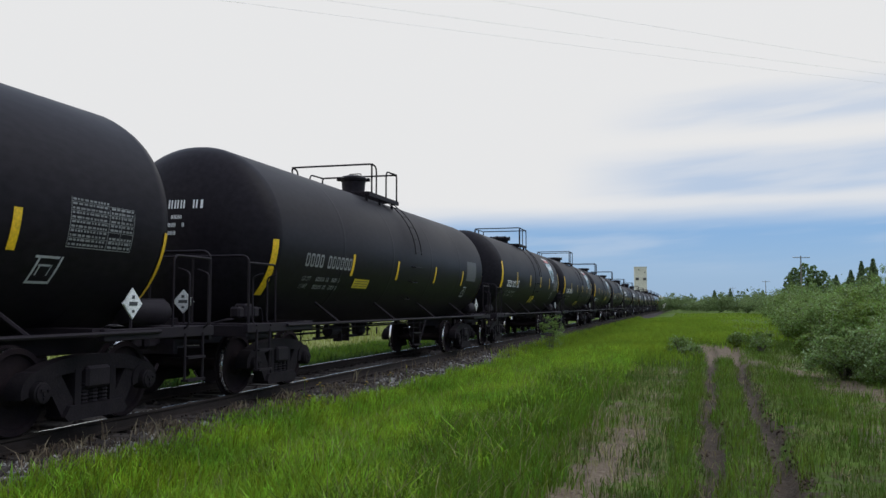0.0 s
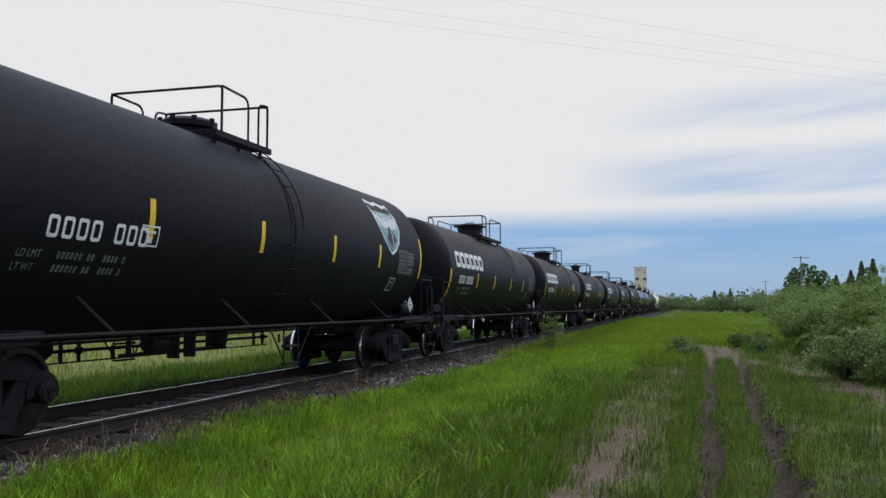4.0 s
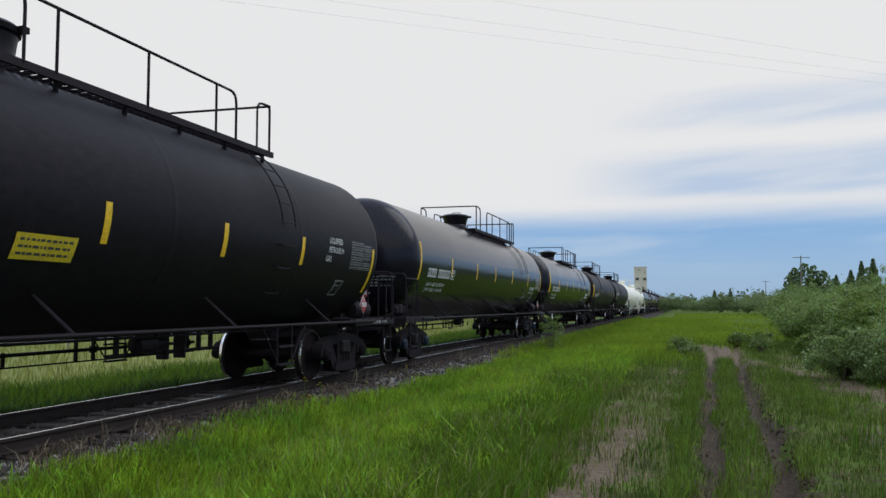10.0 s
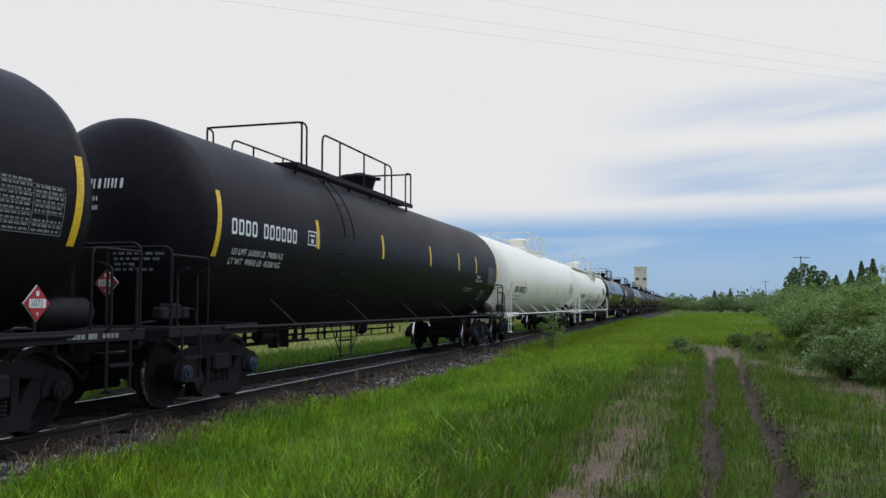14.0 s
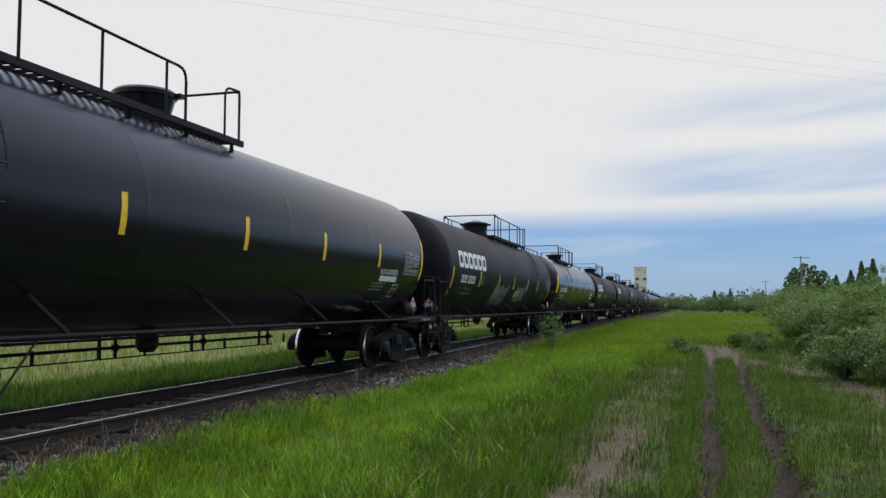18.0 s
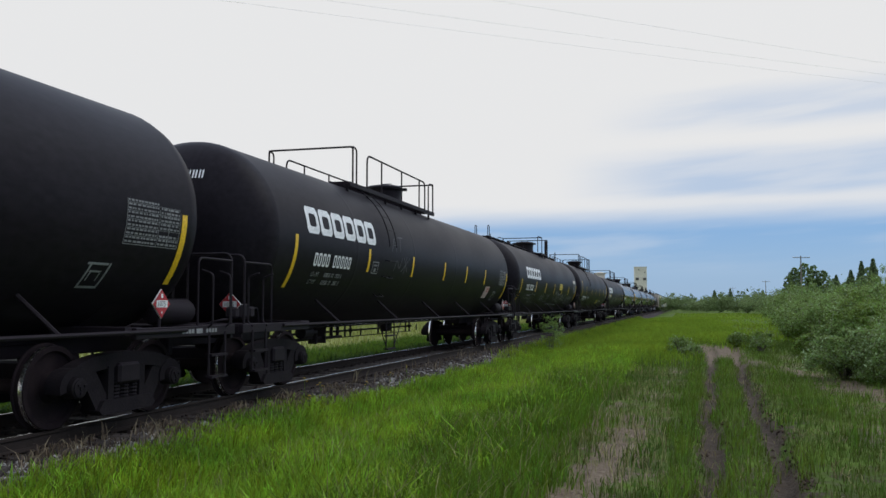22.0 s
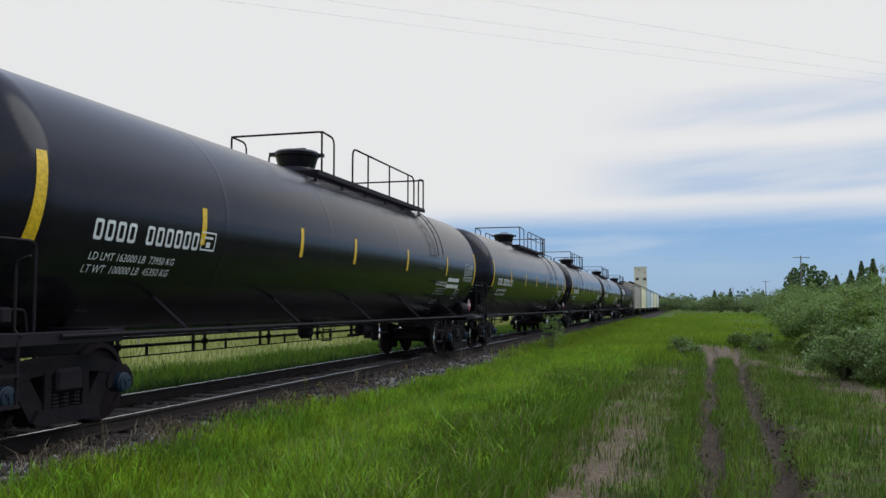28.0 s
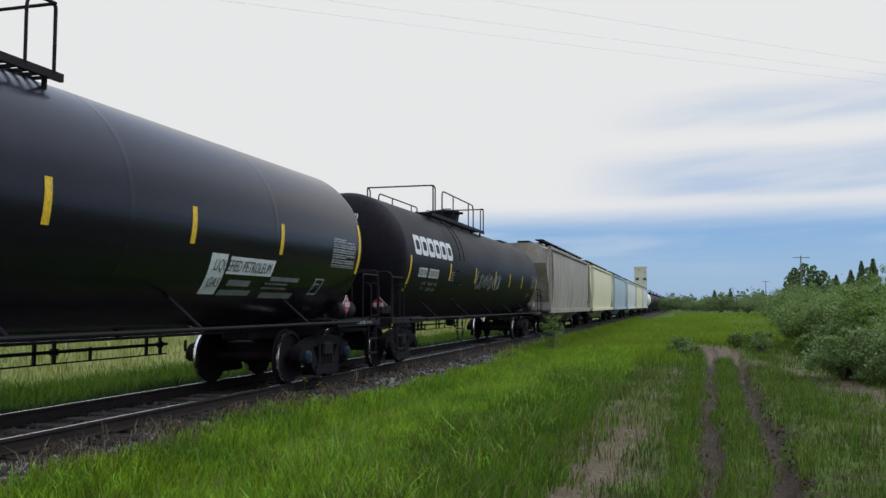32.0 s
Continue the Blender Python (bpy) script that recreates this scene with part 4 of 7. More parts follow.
    far_rail = cached(("farside", pk, length), lambda: far_side_rail(length, M_FRAME))
    part("side_handrail", rail, None, car, at=pose(1.50, 0, 0))
    part("side_handrail", far_rail, None, car, at=pose(-1.50, 0, 0))
    nb = 5 if length > 16 else 4
    for k in range(nb):
        part("rail_bracket", br, None, car, at=pose(0, -half + length * (k + 0.75) / (nb + 0.5), 0))

    # -- under the belly: outlet, brake gear, pipes --
    def outlet():
        bm = bmesh.new()
        lathe(bm, [(bot - 0.30, 0.10), (bot - 0.22, 0.16), (bot - 0.05, 0.16), (bot + 0.05, 0.26)], "z", 14)
        return mesh_of(bm, "outlet_valve", M_FRAME)

    def brake_pipe():
        bm = bmesh.new()
        tube(bm, [(0, -half + 1.0, bot - 0.07), (0, half - 1.0, bot - 0.07)], 0.022, 6)
        for k in range(5):
            box(bm, (0, -half + 2.4 + (length - 4.8) * k / 4, bot - 0.03), (0.07, 0.06, 0.10))
        return mesh_of(bm, "brake_pipe", M_FRAME)

    def brake_tank():
        bm = bmesh.new()
        lathe(bm, [(-0.42, 0.05), (-0.40, 0.14), (-0.34, 0.17), (0.34, 0.17), (0.40, 0.14), (0.42, 0.05)], "y", 14)
        bmesh.ops.translate(bm, verts=bm.verts, vec=(0, 0, 0.98))
        box(bm, (0, 0.1, 1.10), (0.12, 0.5, 0.10))
        return mesh_of(bm, "brake_reservoir", M_FRAME)

    def rigging():
        bm = bmesh.new()
        for dy in (-0.22, 0.22):
            box(bm, (0, dy, 0.76), (0.20, 0.05, 0.42), bevel=0.01)
        tube(bm, [(0, -1.5, 0.66), (0, 1.3, 0.66)], 0.03, 6)
        for dy in (-1.3, -0.8, 0.75, 1.1):
            box(bm, (0, dy, 0.80), (0.06, 0.05, 0.34))
        lathe_bm = bmesh.new()
        lathe(lathe_bm, [(-0.30, 0.04), (-0.28, 0.12), (0.10, 0.13), (0.12, 0.05), (0.5, 0.03)], "y", 12)
        bmesh.ops.translate(lathe_bm, verts=lathe_bm.verts, vec=(0.1, -0.75, 0.80))
        tmp = bpy.data.meshes.new("t")
        lathe_bm.to_mesh(tmp)
        lathe_bm.free()
        bm.from_mesh(tmp)
        bpy.data.meshes.remove(tmp)
        return mesh_of(bm, "brake_rigging", M_FRAME, smooth=False)

    part("brake_rigging", cached("rigging", rigging), None, car, at=pose(0, -0.85 if length < 16 else -4.1 if plat[0] < -3 else 4.0, 0))
    part("outlet_valve", cached(("outlet", bot), outlet), None, car, at=pose(0, 0.2, 0))
    for x in (-0.45, 0.25):
        part("brake_pipe", cached(("pipe", length, bot), brake_pipe), None, car, at=pose(x, 0, 0))
    part("brake_reservoir", cached("brakeres", brake_tank), None, car, at=pose(0.95, half + 0.25, 0.28))
    def valve():
        bm = bmesh.new()
        box(bm, (0, 0, 1.26), (0.20, 0.24, 0.22), bevel=0.03)
        for dy in (-0.24, 0.22):
            box(bm, (0.02, dy, 1.24), (0.16, 0.17, 0.17), bevel=0.03)
        tube(bm, bent([(0, -0.3, 1.14), (0, -0.5, 1.14), (-0.2, -0.6, 1.08)], 0.06), 0.018, 6)
        tube(bm, bent([(0, 0.3, 1.30), (0, 0.55, 1.30), (0, 0.6, 1.06)], 0.06), 0.016, 6)
        return mesh_of(bm, "brake_valve", M_FRAME, smooth=False)

    part("brake_valve", cached("valve", valve), None, car, at=pose(1.05, -half - 0.35, 0))
    part("brake_cylinder", cached("brakeres", brake_tank), None, car, at=pose(-0.7, -half + 3.4, -0.2))

    # -- dome, walkway and rails on top --
    top = zc + r
    dm = dome_mat or paint

    def dome_mesh():
        bm = bmesh.new()
        if belly or hatch:
            lathe(bm, [(top - 0.1, 0.36), (top + 0.10, 0.36), (top + 0.12, 0.44), (top + 0.20, 0.44), (top + 0.26, 0.34), (top + 0.28, 0.08)], "z", 24)
            for k in range(8):
                a = 0.785 * k
                box(bm, (0.42 * math.cos(a), 0.42 * math.sin(a), top + 0.19), (0.06, 0.06, 0.14))
        else:
            flare = 0.04 if length > 16 and not logo else 0.0
            lathe(bm, [(h, q * dome_size) for h, q in ((top - 0.1, 0.44), (top + 0.10, 0.44), (top + 0.14, 0.42), (top + 0.36, 0.45 + flare), (top + 0.38, 0.48 + flare), (top + 0.44, 0.49 + flare), (top + 0.48, 0.44 + flare), (top + 0.51, 0.28), (top + 0.52, 0.05))], "z", 28)
            for a in (0.4, 3.5):
                box(bm, ((0.50 + flare) * dome_size * math.cos(a), (0.50 + flare) * dome_size * math.sin(a), top + 0.42), (0.14, 0.10, 0.07))
            tube(bm, bent([(-0.15, 0.1, top + 0.48), (-0.15, 0.1, top + 0.57), (0.15, 0.1, top + 0.57), (0.15, 0.1, top + 0.48)], 0.04), 0.012, 5)
        return mesh_of(bm, "dome", dm)

    part("dome", cached(("dome", dm.name, top, belly or hatch, length > 16 and not logo, dome_size), dome_mesh), None, car, at=pose(0, dome, 0))
    p0, p1 = plat
    wide = 0.92

    long_tank = length > 16

    def walkway(sx):
        bm = bmesh.new()
        for x, z in ((wide, top - 0.12), (wide - 0.42, top - 0.10)):
            box(bm, (sx * x, (p0 + p1) / 2, z), (0.05, p1 - p0 + 0.3, 0.09))
        n = int((p1 - p0 + 0.3) / 0.16)
        for k in range(n + 1):
            y = p0 - 0.15 + (p1 - p0 + 0.3) * k / n
            box(bm, (sx * (wide - 0.21), y, top - 0.09), (0.40, 0.035, 0.035))
        for y in np.linspace(p0, p1, 6 if p1 - p0 > 4 else 3):
            x = wide - 0.1
            z = zc + math.sqrt(r * r - x * x)
            tube(bm, [(sx * x, y, z - 0.05), (sx * x, y, top - 0.1)], 0.03, 6)
        return mesh_of(bm, "walkway", frame_mat, smooth=False)

    def rails(side):
        bm = bmesh.new()
        x = side * (wide + 0.02)
        zt, zb = top + 0.62, top - 0.10
        runs = [run or ((p0 + 1.55, p1 - 0.80) if dome - p0 < 2 else (p0 + 0.9, p1 - 1.45))]
        for a, b in runs:
            tube(bm, bent([(x, a, zb), (x, a, zt), (x, b, zt), (x, b, zb)], 0.18), 0.020, 8)
            n = max(1, round((b - a) / (1.5 if b - a < 10 else 2.2)))
            for k in range(1, n + 1):
                y = a + (b - a) * (k - 0.35) / n
                tube(bm, [(x, y, zb), (x, y, zt)], 0.018, 6)
            if rail_levels > 1:
                tube(bm, [(x, a, (zt + zb) / 2 + 0.1), (x, b, (zt + zb) / 2 + 0.1)], 0.016, 6)
        return mesh_of(bm, "top_handrail", frame_mat)

    def hoop(high):
        bm = bmesh.new()
        zt, zb = top + (0.66 if long_tank else 0.54 if dome_size < 0.7 else 0.59), top - 0.10
        x = wide + 0.02
        tube(bm, bent([(x, 0, zb), (x, 0, zt), (-x, 0, zt), (-x, 0, zb)], 0.06), 0.020, 8)
        out = (reach or 0.58) if high else (far_reach or (-0.42 if long_tank else -0.72))
        for xx in (x, -x):
            tube(bm, bent([(xx, 0, zt), (xx, out, zt - 0.02), (xx, out, zb)], 0.16), 0.019, 6)
        return mesh_of(bm, "end_hoop", frame_mat)

    tk = (pk, top, p0, p1, rail_levels, dome - p0 < 2, bool(logo), reach, far_reach, run, dome_size < 0.7)
    if side_walk:
        side_walkway(car, half, top, zc, r, frame_mat)
    else:
        for sx in (-1, 1):
            part("walkway", cached(("walk", sx) + tk, lambda: walkway(sx)), None, car)
        if long_tank:
            for sx in (1, -1):
                part("top_handrail", cached(("rails", sx) + tk, lambda: rails(sx)), None, car)
        part("end_hoop", cached(("hoop", 1) + tk, lambda: hoop(True)), None, car, at=pose(0, p0, 0))
        part("end_hoop", cached(("hoop", 0) + tk, lambda: hoop(False)), None, car, at=pose(0, p1, 0))

    def board():
        bm = bmesh.new()
        for x in (-0.16, 0.0, 0.16):
            box(bm, (x, 0, top + 0.10), (0.12, length - 0.3, 0.035))
        for k in range(8):
            y = -half + 0.5 + (length - 1.0) * k / 7
            box(bm, (0, y, top + 0.05), (0.5, 0.06, 0.09))
            tube(bm, [(0.22, y, top + 0.05), (0.22, y, top + 0.20)], 0.014, 5)
        return mesh_of(bm, "running_board", frame_mat, smooth=False)

    def board_grab():
        bm = bmesh.new()
        for x in (-0.25, 0.25):
            tube(bm, bent([(x, -0.14, top), (x, -0.14, top + 0.50), (x, 0.14, top + 0.50), (x, 0.14, top)], 0.1), 0.016, 6)
        return mesh_of(bm, "end_grab", frame_mat)

    if full_walk:
        part("running_board", cached(("board", pk, length, top), board), None, car)
        for s in (-1, 1):
            part("end_grab", cached(("grab", pk, top), board_grab), None, car, at=pose(0, s * (half - 0.05), 0))

    def stile_mesh():
        bm = bmesh.new()
        tube(bm, [(math.cos(a) * (r + 0.10), 0, zc + math.sin(a) * (r + 0.10)) for a in (math.radians(4 + 66 * k / 9) for k in range(10))], 0.012, 6)
        return mesh_of(bm, "ladder_stile", paint)

    def rung_mesh(deg):
        """A straight rung between the stiles; below them a bracket on the flank."""
        bm = bmesh.new()
        a = math.radians(deg)
        (x, z), (u, w) = ((math.cos(a) * (r + e), zc + math.sin(a) * (r + e)) for e in (0.0, 0.10))
        if deg > 0:
            tube(bm, [(u, -0.22, w), (u, 0.22, w)], 0.010, 6)
        else:
            tube(bm, bent([(x, -0.22, z), (u, -0.22, w), (u, 0.22, w), (x, 0.22, z)], 0.03), 0.010, 6)
        return mesh_of(bm, "ladder_rung", paint)

    def bay():
        bm = bmesh.new()
        for dy in (-0.25, 0.25):
            tube(bm, [(1.50, dy, 1.04), (1.50, dy, 0.45)], 0.014, 6)
            tube(bm, [(1.50, dy * 3, 1.04), (1.50, dy, 0.50)], 0.012, 6)
        for z in (0.45, 0.72):
            box(bm, (1.50, 0, z), (0.09, 0.5, 0.03))
        return mesh_of(bm, "ladder_step", frame_mat)

    if ladder is not None:
        for dy in (-0.22, 0.22):
            part("ladder_stile", cached(("stile", paint.name, r, zc), stile_mesh), None, car, at=pose(0, ladder + dy, 0))
        for deg in (-36, -20, -7, 6, 17, 28, 39, 50, 61, 70):
            part("ladder_rung", cached(("rung", deg, paint.name, r, zc), lambda: rung_mesh(deg)), None, car, at=pose(0, ladder, 0))
        part("ladder_step", cached(("bay", pk), bay), None, car, at=pose(0, ladder, 0))
        part("ladder_step", cached(("bay", pk), bay), None, car, at=pose(-3.0, ladder, 0))

    # -- tape, lettering, notices on the near flank --
    s_lo, s_hi = stripe_z

    def tape():
        bm = bmesh.new()
        patch(bm, -0.055, 0.055, zc + s_lo, zc + s_hi, r, zc, 0.005)
        return mesh_of(bm, "reflective_stripe", stripe_mat)

    def rim_tape(y_mid, hi, lo, lean):
        """The longer tape beside a rim, running out on to the head where it is close enough."""
        bm = bmesh.new()
        rows, hd = [], 0.48 * r
        for i in range(9):
            z = zc + lo + (hi - lo) * i / 8
            row = []
            for d in (-0.055, 0.055):
                y = y_mid + d + lean * (i / 8 - 0.5)
                rr = r * math.sqrt(1 - (max(0.0, abs(y) - half + 0.06) / hd) ** 2) + 0.006
                q = math.asin((z - zc) / rr)
                row.append(bm.verts.new((rr * math.cos(q), y, zc + rr * math.sin(q))))
            rows.append(row)
        for p, q in itertools.pairwise(rows):
            bm.faces.new((p[0], p[1], q[1], q[0]))
        return mesh_of(bm, "reflective_stripe", stripe_mat)

    for key in (rim, far_rim):
        part("reflective_stripe", cached(("rimtape", stripe_mat.name, length, r, zc) + key, lambda: rim_tape(*key)), None, car)
    for y in stripes:
        part("reflective_stripe", cached(("tape", stripe_mat.name, s_lo, s_hi, r, zc), tape), None, car, at=pose(0, y, 0))

    def flat(nm, build, mats, lab=""):
        bm = bmesh.new()
        build(bm)
        return part(nm, mesh_of(bm, nm, mats, smooth=False), None, car, lab)

    ink = M_DARKLET if paint is M_WHITE else M_LETTER
    faint = M_DARKLET if paint is M_WHITE else M_GREYLET
    if logo:
        la, lb, lz, lh = logo

        def logo_block():
            bm = bmesh.new()
            w = (lb - la) / 6
            ring_mark(bm, 0.0, zc + lz, w * 0.90, lh, lh * 0.26, r, zc, 0.005, soft=0.28)
            return mesh_of(bm, "logo_block", M_LETTER, smooth=False)
        for k in range(6):
            part("logo_block", cached(("logo", r, zc) + logo, logo_block), None, car, "bold white logo block", at=pose(0, la + (lb - la) / 6 * k, 0))
    ya, yb, zn = number
    n_left, n_right = (4, 4 if belly else 5 if logo else 6)
    if belly:
        n_right = 3
    pitch = (yb - ya) / (n_left + n_right + 0.6)
    hn = 0.22

    def unread(y, n):
        return lambda bm: bars(bm, y, zc + zn, hn, n, r, zc, pitch / hn * 0.74, pitch / hn * 0.26)
    tagged(flat("initial_lettering", unread(ya, n_left), faint if dim else ink), kind="stuff")
    tagged(flat("car_number", unread(ya + pitch * (n_left + 0.8), n_right), faint if dim else ink), kind="stuff")

    def weights(bm):
        wa, wb, zl = weight
        for k, txt in enumerate(weight_words or ("LD LMT", "LT WT")):
            if weight_words:
                full = max(v[0] for v in word_mesh(txt)[0]) * 0.085 / 0.7
                words(bm, txt, wa - 0.03 * k, zc + zl - 0.135 * k, 0.085, r, zc, squeeze=(wb - wa) / full)
            else:
                words(bm, txt, wa, zc + zl - 0.13 * k, 0.075, r, zc, squeeze=0.9)
                bars(bm, wa + 0.55, zc + zl - 0.13 * k, 0.07, 17, r, zc, 0.5, (wb - wa - 0.55) / 17 / 0.07 - 0.5, space=(6, 9, 10, 15))
    tagged(flat("weight_lettering", weights, ink if paint is M_GLOSS or weight_words else faint), kind="stuff")
    if class_box:
        def frame_box(bm):
            y, z = class_box[0], zc + class_box[1]
            for a, b, c, d in ((0, .34, 0, .02), (0, .34, .22, .24), (0, .02, 0, .24), (.32, .34, 0, .24)):
                patch(bm, y + a, y + b, z + c, z + d, r, zc, 0.005)
            patch(bm, y + 0.12, y + 0.22, z + 0.04, z + 0.11, r, zc, 0.005)
            patch(bm, y + 0.07, y + 0.27, z + 0.15, z + 0.18, r, zc, 0.005)
        flat("tank_class_box", frame_box, ink if not logo else M_GREYLET)

    def data_panel(bm):
        y1 = half - (0.34 if length > 16 else 0.62)
        lo, hi = zc - 0.42, zc + 0.09
        for k in range(11):
            z = lo + 0.02 + 0.046 * k
            lines(bm, y1 - 1.02, y1 - 0.45, z, 0.022, r, zc, rnd)
            if k not in (3, 10):
                lines(bm, y1 - 0.40, y1 - 0.02, z, 0.024, r, zc, rnd)
            if k % 2:
                patch(bm, y1 - 1.04, y1, z + 0.030, z + 0.035, r, zc, 0.005)
        for y in (y1 - 1.04, y1 - 0.43, y1 - 0.22, y1):
            patch(bm, y, y + 0.008, lo, hi - (0.0 if y < y1 - 1 else 0.08), r, zc, 0.005)
        patch(bm, y1 - 1.04, y1, lo - 0.004, lo + 0.004, r, zc, 0.005)
    if data:
        flat("test_data_panel", data_panel, M_PRINT if paint is M_GLOSS else M_GREYLET, "block of small white inspection lettering")

    def small_box(bm):
        y = half - (1.82 if length > 16 else 2.02)
        z = zc - (0.92 if length > 16 else 0.80)
        for a, b, c, d in ((0, .34, 0, .025), (0, .34, .25, .275), (0, .03, 0, .275), (.31, .34, 0, .275), (.08, .10, .08, .19), (.24, .255, .08, .19), (.08, .25, .17, .19)):
            patch(bm, y + a, y + b, z + c, z + d, r, zc, 0.005, slant=0.2)
    flat("stencil_box", small_box, M_DARKLET if paint is M_WHITE else M_GREYLET if logo else M_PRINT)
    for txt, y, z, h, w in words_right:
        fit = w / (max(v[0] for v in word_mesh(txt)[0]) * h / 0.7)
        flat("lettering", lambda bm: words(bm, txt, y, zc + z, h, r, zc, squeeze=fit), ink, "white stencilled words")
    for ya, yb, z, n in fine_print:
        def small_print(bm):
            for k in range(n):
                lines(bm, ya - 0.04 * k, yb - 0.05 * k - rnd.uniform(0, 0.2), zc + z - 0.065 * k, 0.032, r, zc, rnd)
        tagged(flat("small_print", small_print, M_GREYLET), kind="stuff")
    if yellow_panel:
        ya, za, w, h, tilt = yellow_panel

        def yp(bm):
            patch(bm, ya, ya + w, zc + za, zc + za + h, r, zc, 0.005, 0, tilt)
            for k in range(3):
                z = zc + za + h * (0.18 + 0.27 * k)
                o = tilt * (z - zc - za)
                lines(bm, ya + 0.06 + o, ya + w - 0.06 + o, z, h * 0.10, r, zc, rnd, 0.007, 1)
        flat("yellow_notice", yp, [M_YPANEL, M_DARKLET], "yellow emergency notice with unreadable dark lines")
    for k, (ya, za, w, h, m) in enumerate(patches):
        flat("paint_patch", lambda bm: patch(bm, ya, ya + w, zc + za, zc + za + h, r, zc, 0.0045), m)
    for k, (ya, yb, za, h, m, tag) in enumerate(scrawl):
        flat("graffiti", lambda bm: scribble(bm, ya, yb, zc + za, h, r, zc, rnd, tag, 0.024 if m is M_GRAFFD else 0.030 if h > 0.45 and len(tag) < 3 else 0.012, 0.035 if m is M_GRAFF and h > 0.35 and len(tag) > 2 else 0.0), m, "sprayed graffiti scrawl")
    if banner:
        ba, bz, bw, bh = banner

        def cloth(bm):
            patch(bm, ba + 0.42, ba + bw, zc + bz + bh - 0.24, zc + bz + bh, r, zc, 0.006)
            patch(bm, ba, ba + 0.42, zc + bz, zc + bz + bh + 0.02, r, zc, 0.007, slant=-0.18)
            words(bm, "LIQUEFIED PETROLEUM", ba + 0.04, zc + bz + bh - 0.20, 0.155, r, zc, 0.012, (bw - 0.12) / (max(v[0] for v in word_mesh("LIQUEFIED PETROLEUM")[0]) * 0.155 / 0.7), 1)
            words(bm, "GAS", ba + 0.05, zc + bz + 0.10, 0.13, r, zc, 0.012, 0.9, 1)
        flat("banner", cloth, [M_LETTER, M_DARKLET], "torn white notice with dark lettering")
    if shield:
        draw_shield(car, half - 2.10, zc + 0.58, r, zc, shield)

    # -- placards in holders at both ends, number on the head --
    def diamond():
        bm = bmesh.new()
        def dia(h, x, mi):
            vs = [bm.verts.new(p) for p in ((x, 0, -h), (x, h, 0), (x, 0, h), (x, -h, 0))]
            bm.faces.new(vs).material_index = mi
        box(bm, (-0.012, 0, 0), (0.012, 0.25, 0.25), Matrix.Rotation(radians(45), 4, "X"))
        dia(0.172, 0.000, 0 if placard == "white" else 1)
        dia(0.158, 0.003, 1)

        def strip(zz, w, h, x, mi):
            vs = [bm.verts.new(p) for p in ((x, -w / 2, zz - h / 2), (x, w / 2, zz - h / 2), (x, w / 2, zz + h / 2), (x, -w / 2, zz + h / 2))]
            bm.faces.new(vs).material_index = mi
        if placard == "white":
            for zz, w, h in ((0.0, 0.15, 0.045), (-0.085, 0.05, 0.03), (0.075, 0.05, 0.04)):
                strip(zz, w, h, 0.006, 2)
        else:                                   # a flame over a white number strip
            strip(0.0, 0.225, 0.085, 0.006, 0)
            strip(0.095, 0.04, 0.05, 0.006, 0)
            strip(-0.10, 0.02, 0.03, 0.006, 0)
            fv, ff = word_mesh("1075")
            nv = [bm.verts.new((0.009, -0.095 + v[0] * 0.085, -0.030 + v[1] * 0.090)) for v in fv]
            for f in ff:
                bm.faces.new([nv[i] for i in f]).material_index = 2
        tube(bm, [(-0.03, 0, -0.10), (-0.03, 0, -0.34)], 0.02, 6, 3)
        return mesh_of(bm, "placard", [M_PLAC_W, M_PLAC_W if placard == "white" else M_PLAC_R, M_DARKLET, M_FRAME], smooth=False)
    dmesh = cached(("placard", placard), diamond)
    part("placard", dmesh, None, car, "white diamond placard" if placard == "white" else "red diamond placard", at=pose(1.42, half - 0.62, 1.36))
    part("placard", dmesh, None, car, "white diamond placard" if placard == "white" else "red diamond placard", at=pose(1.03, -half - 0.60, 1.36, 0, 0, -90) if logo and length > 16 else pose(0.29, -half - 0.63, 1.63, 0, 0, -90) if length > 16 else pose(0.27, -half - 0.75, 1.40, 0, 0, -90))
    if end_number:
        def head_letters(bm):
            for k, (n, h) in enumerate(((10, 0.13), (14, 0.06), (15, 0.06), (12, 0.06))[:3 if length > 16 else 4]):
                x = -0.50
                for j in range(n):
                    if rnd.random() < 0.85:
                        w, e = h * 0.55, h * 0.19
                        strokes = [(0, 0, e, h), (w - e, 0, w, h)] if rnd.random() < 0.75 else [(h * 0.12, 0, h * 0.42, h)]
                        for a0, b0, a1, b1 in strokes:
                            vs = []
                            for a, b in ((a0, b0), (a1, b0), (a1, b1), (a0, b1)):
                                z = (0.80 if logo else 0.40) - 0.12 * k - (0.04 if k else 0) + b
                                y = -half + 0.06 - 0.48 * r * math.sqrt(1 - ((x + a) ** 2 + z * z) / (r * r)) - 0.012
                                vs.append(bm.verts.new((x + a, y, zc + z)))
                            bm.faces.new(vs)
                    x += h * 0.78
        def head_print(bm):
            for k in range(4):
                x = 0.36
                while x < (0.98, 0.92, 0.62, 0.86)[k]:
                    w = rnd.uniform(0.04, 0.11)
                    vs = []
                    for a, b in ((0, 0), (w, 0), (w, 0.032), (0, 0.032)):
                        z = -0.46 - 0.068 * k + b
                        vs.append(bm.verts.new((x + a, -half + 0.06 - 0.48 * r * math.sqrt(1 - ((x + a) ** 2 + z * z) / (r * r)) - 0.012, zc + z)))
                    bm.faces.new(vs)
                    x += w + 0.03
        if length > 16 and not logo:
            tagged(flat("small_print", head_print, M_GREYLET), kind="stuff")
        tagged(flat("head_lettering", head_letters, ink), kind="stuff")
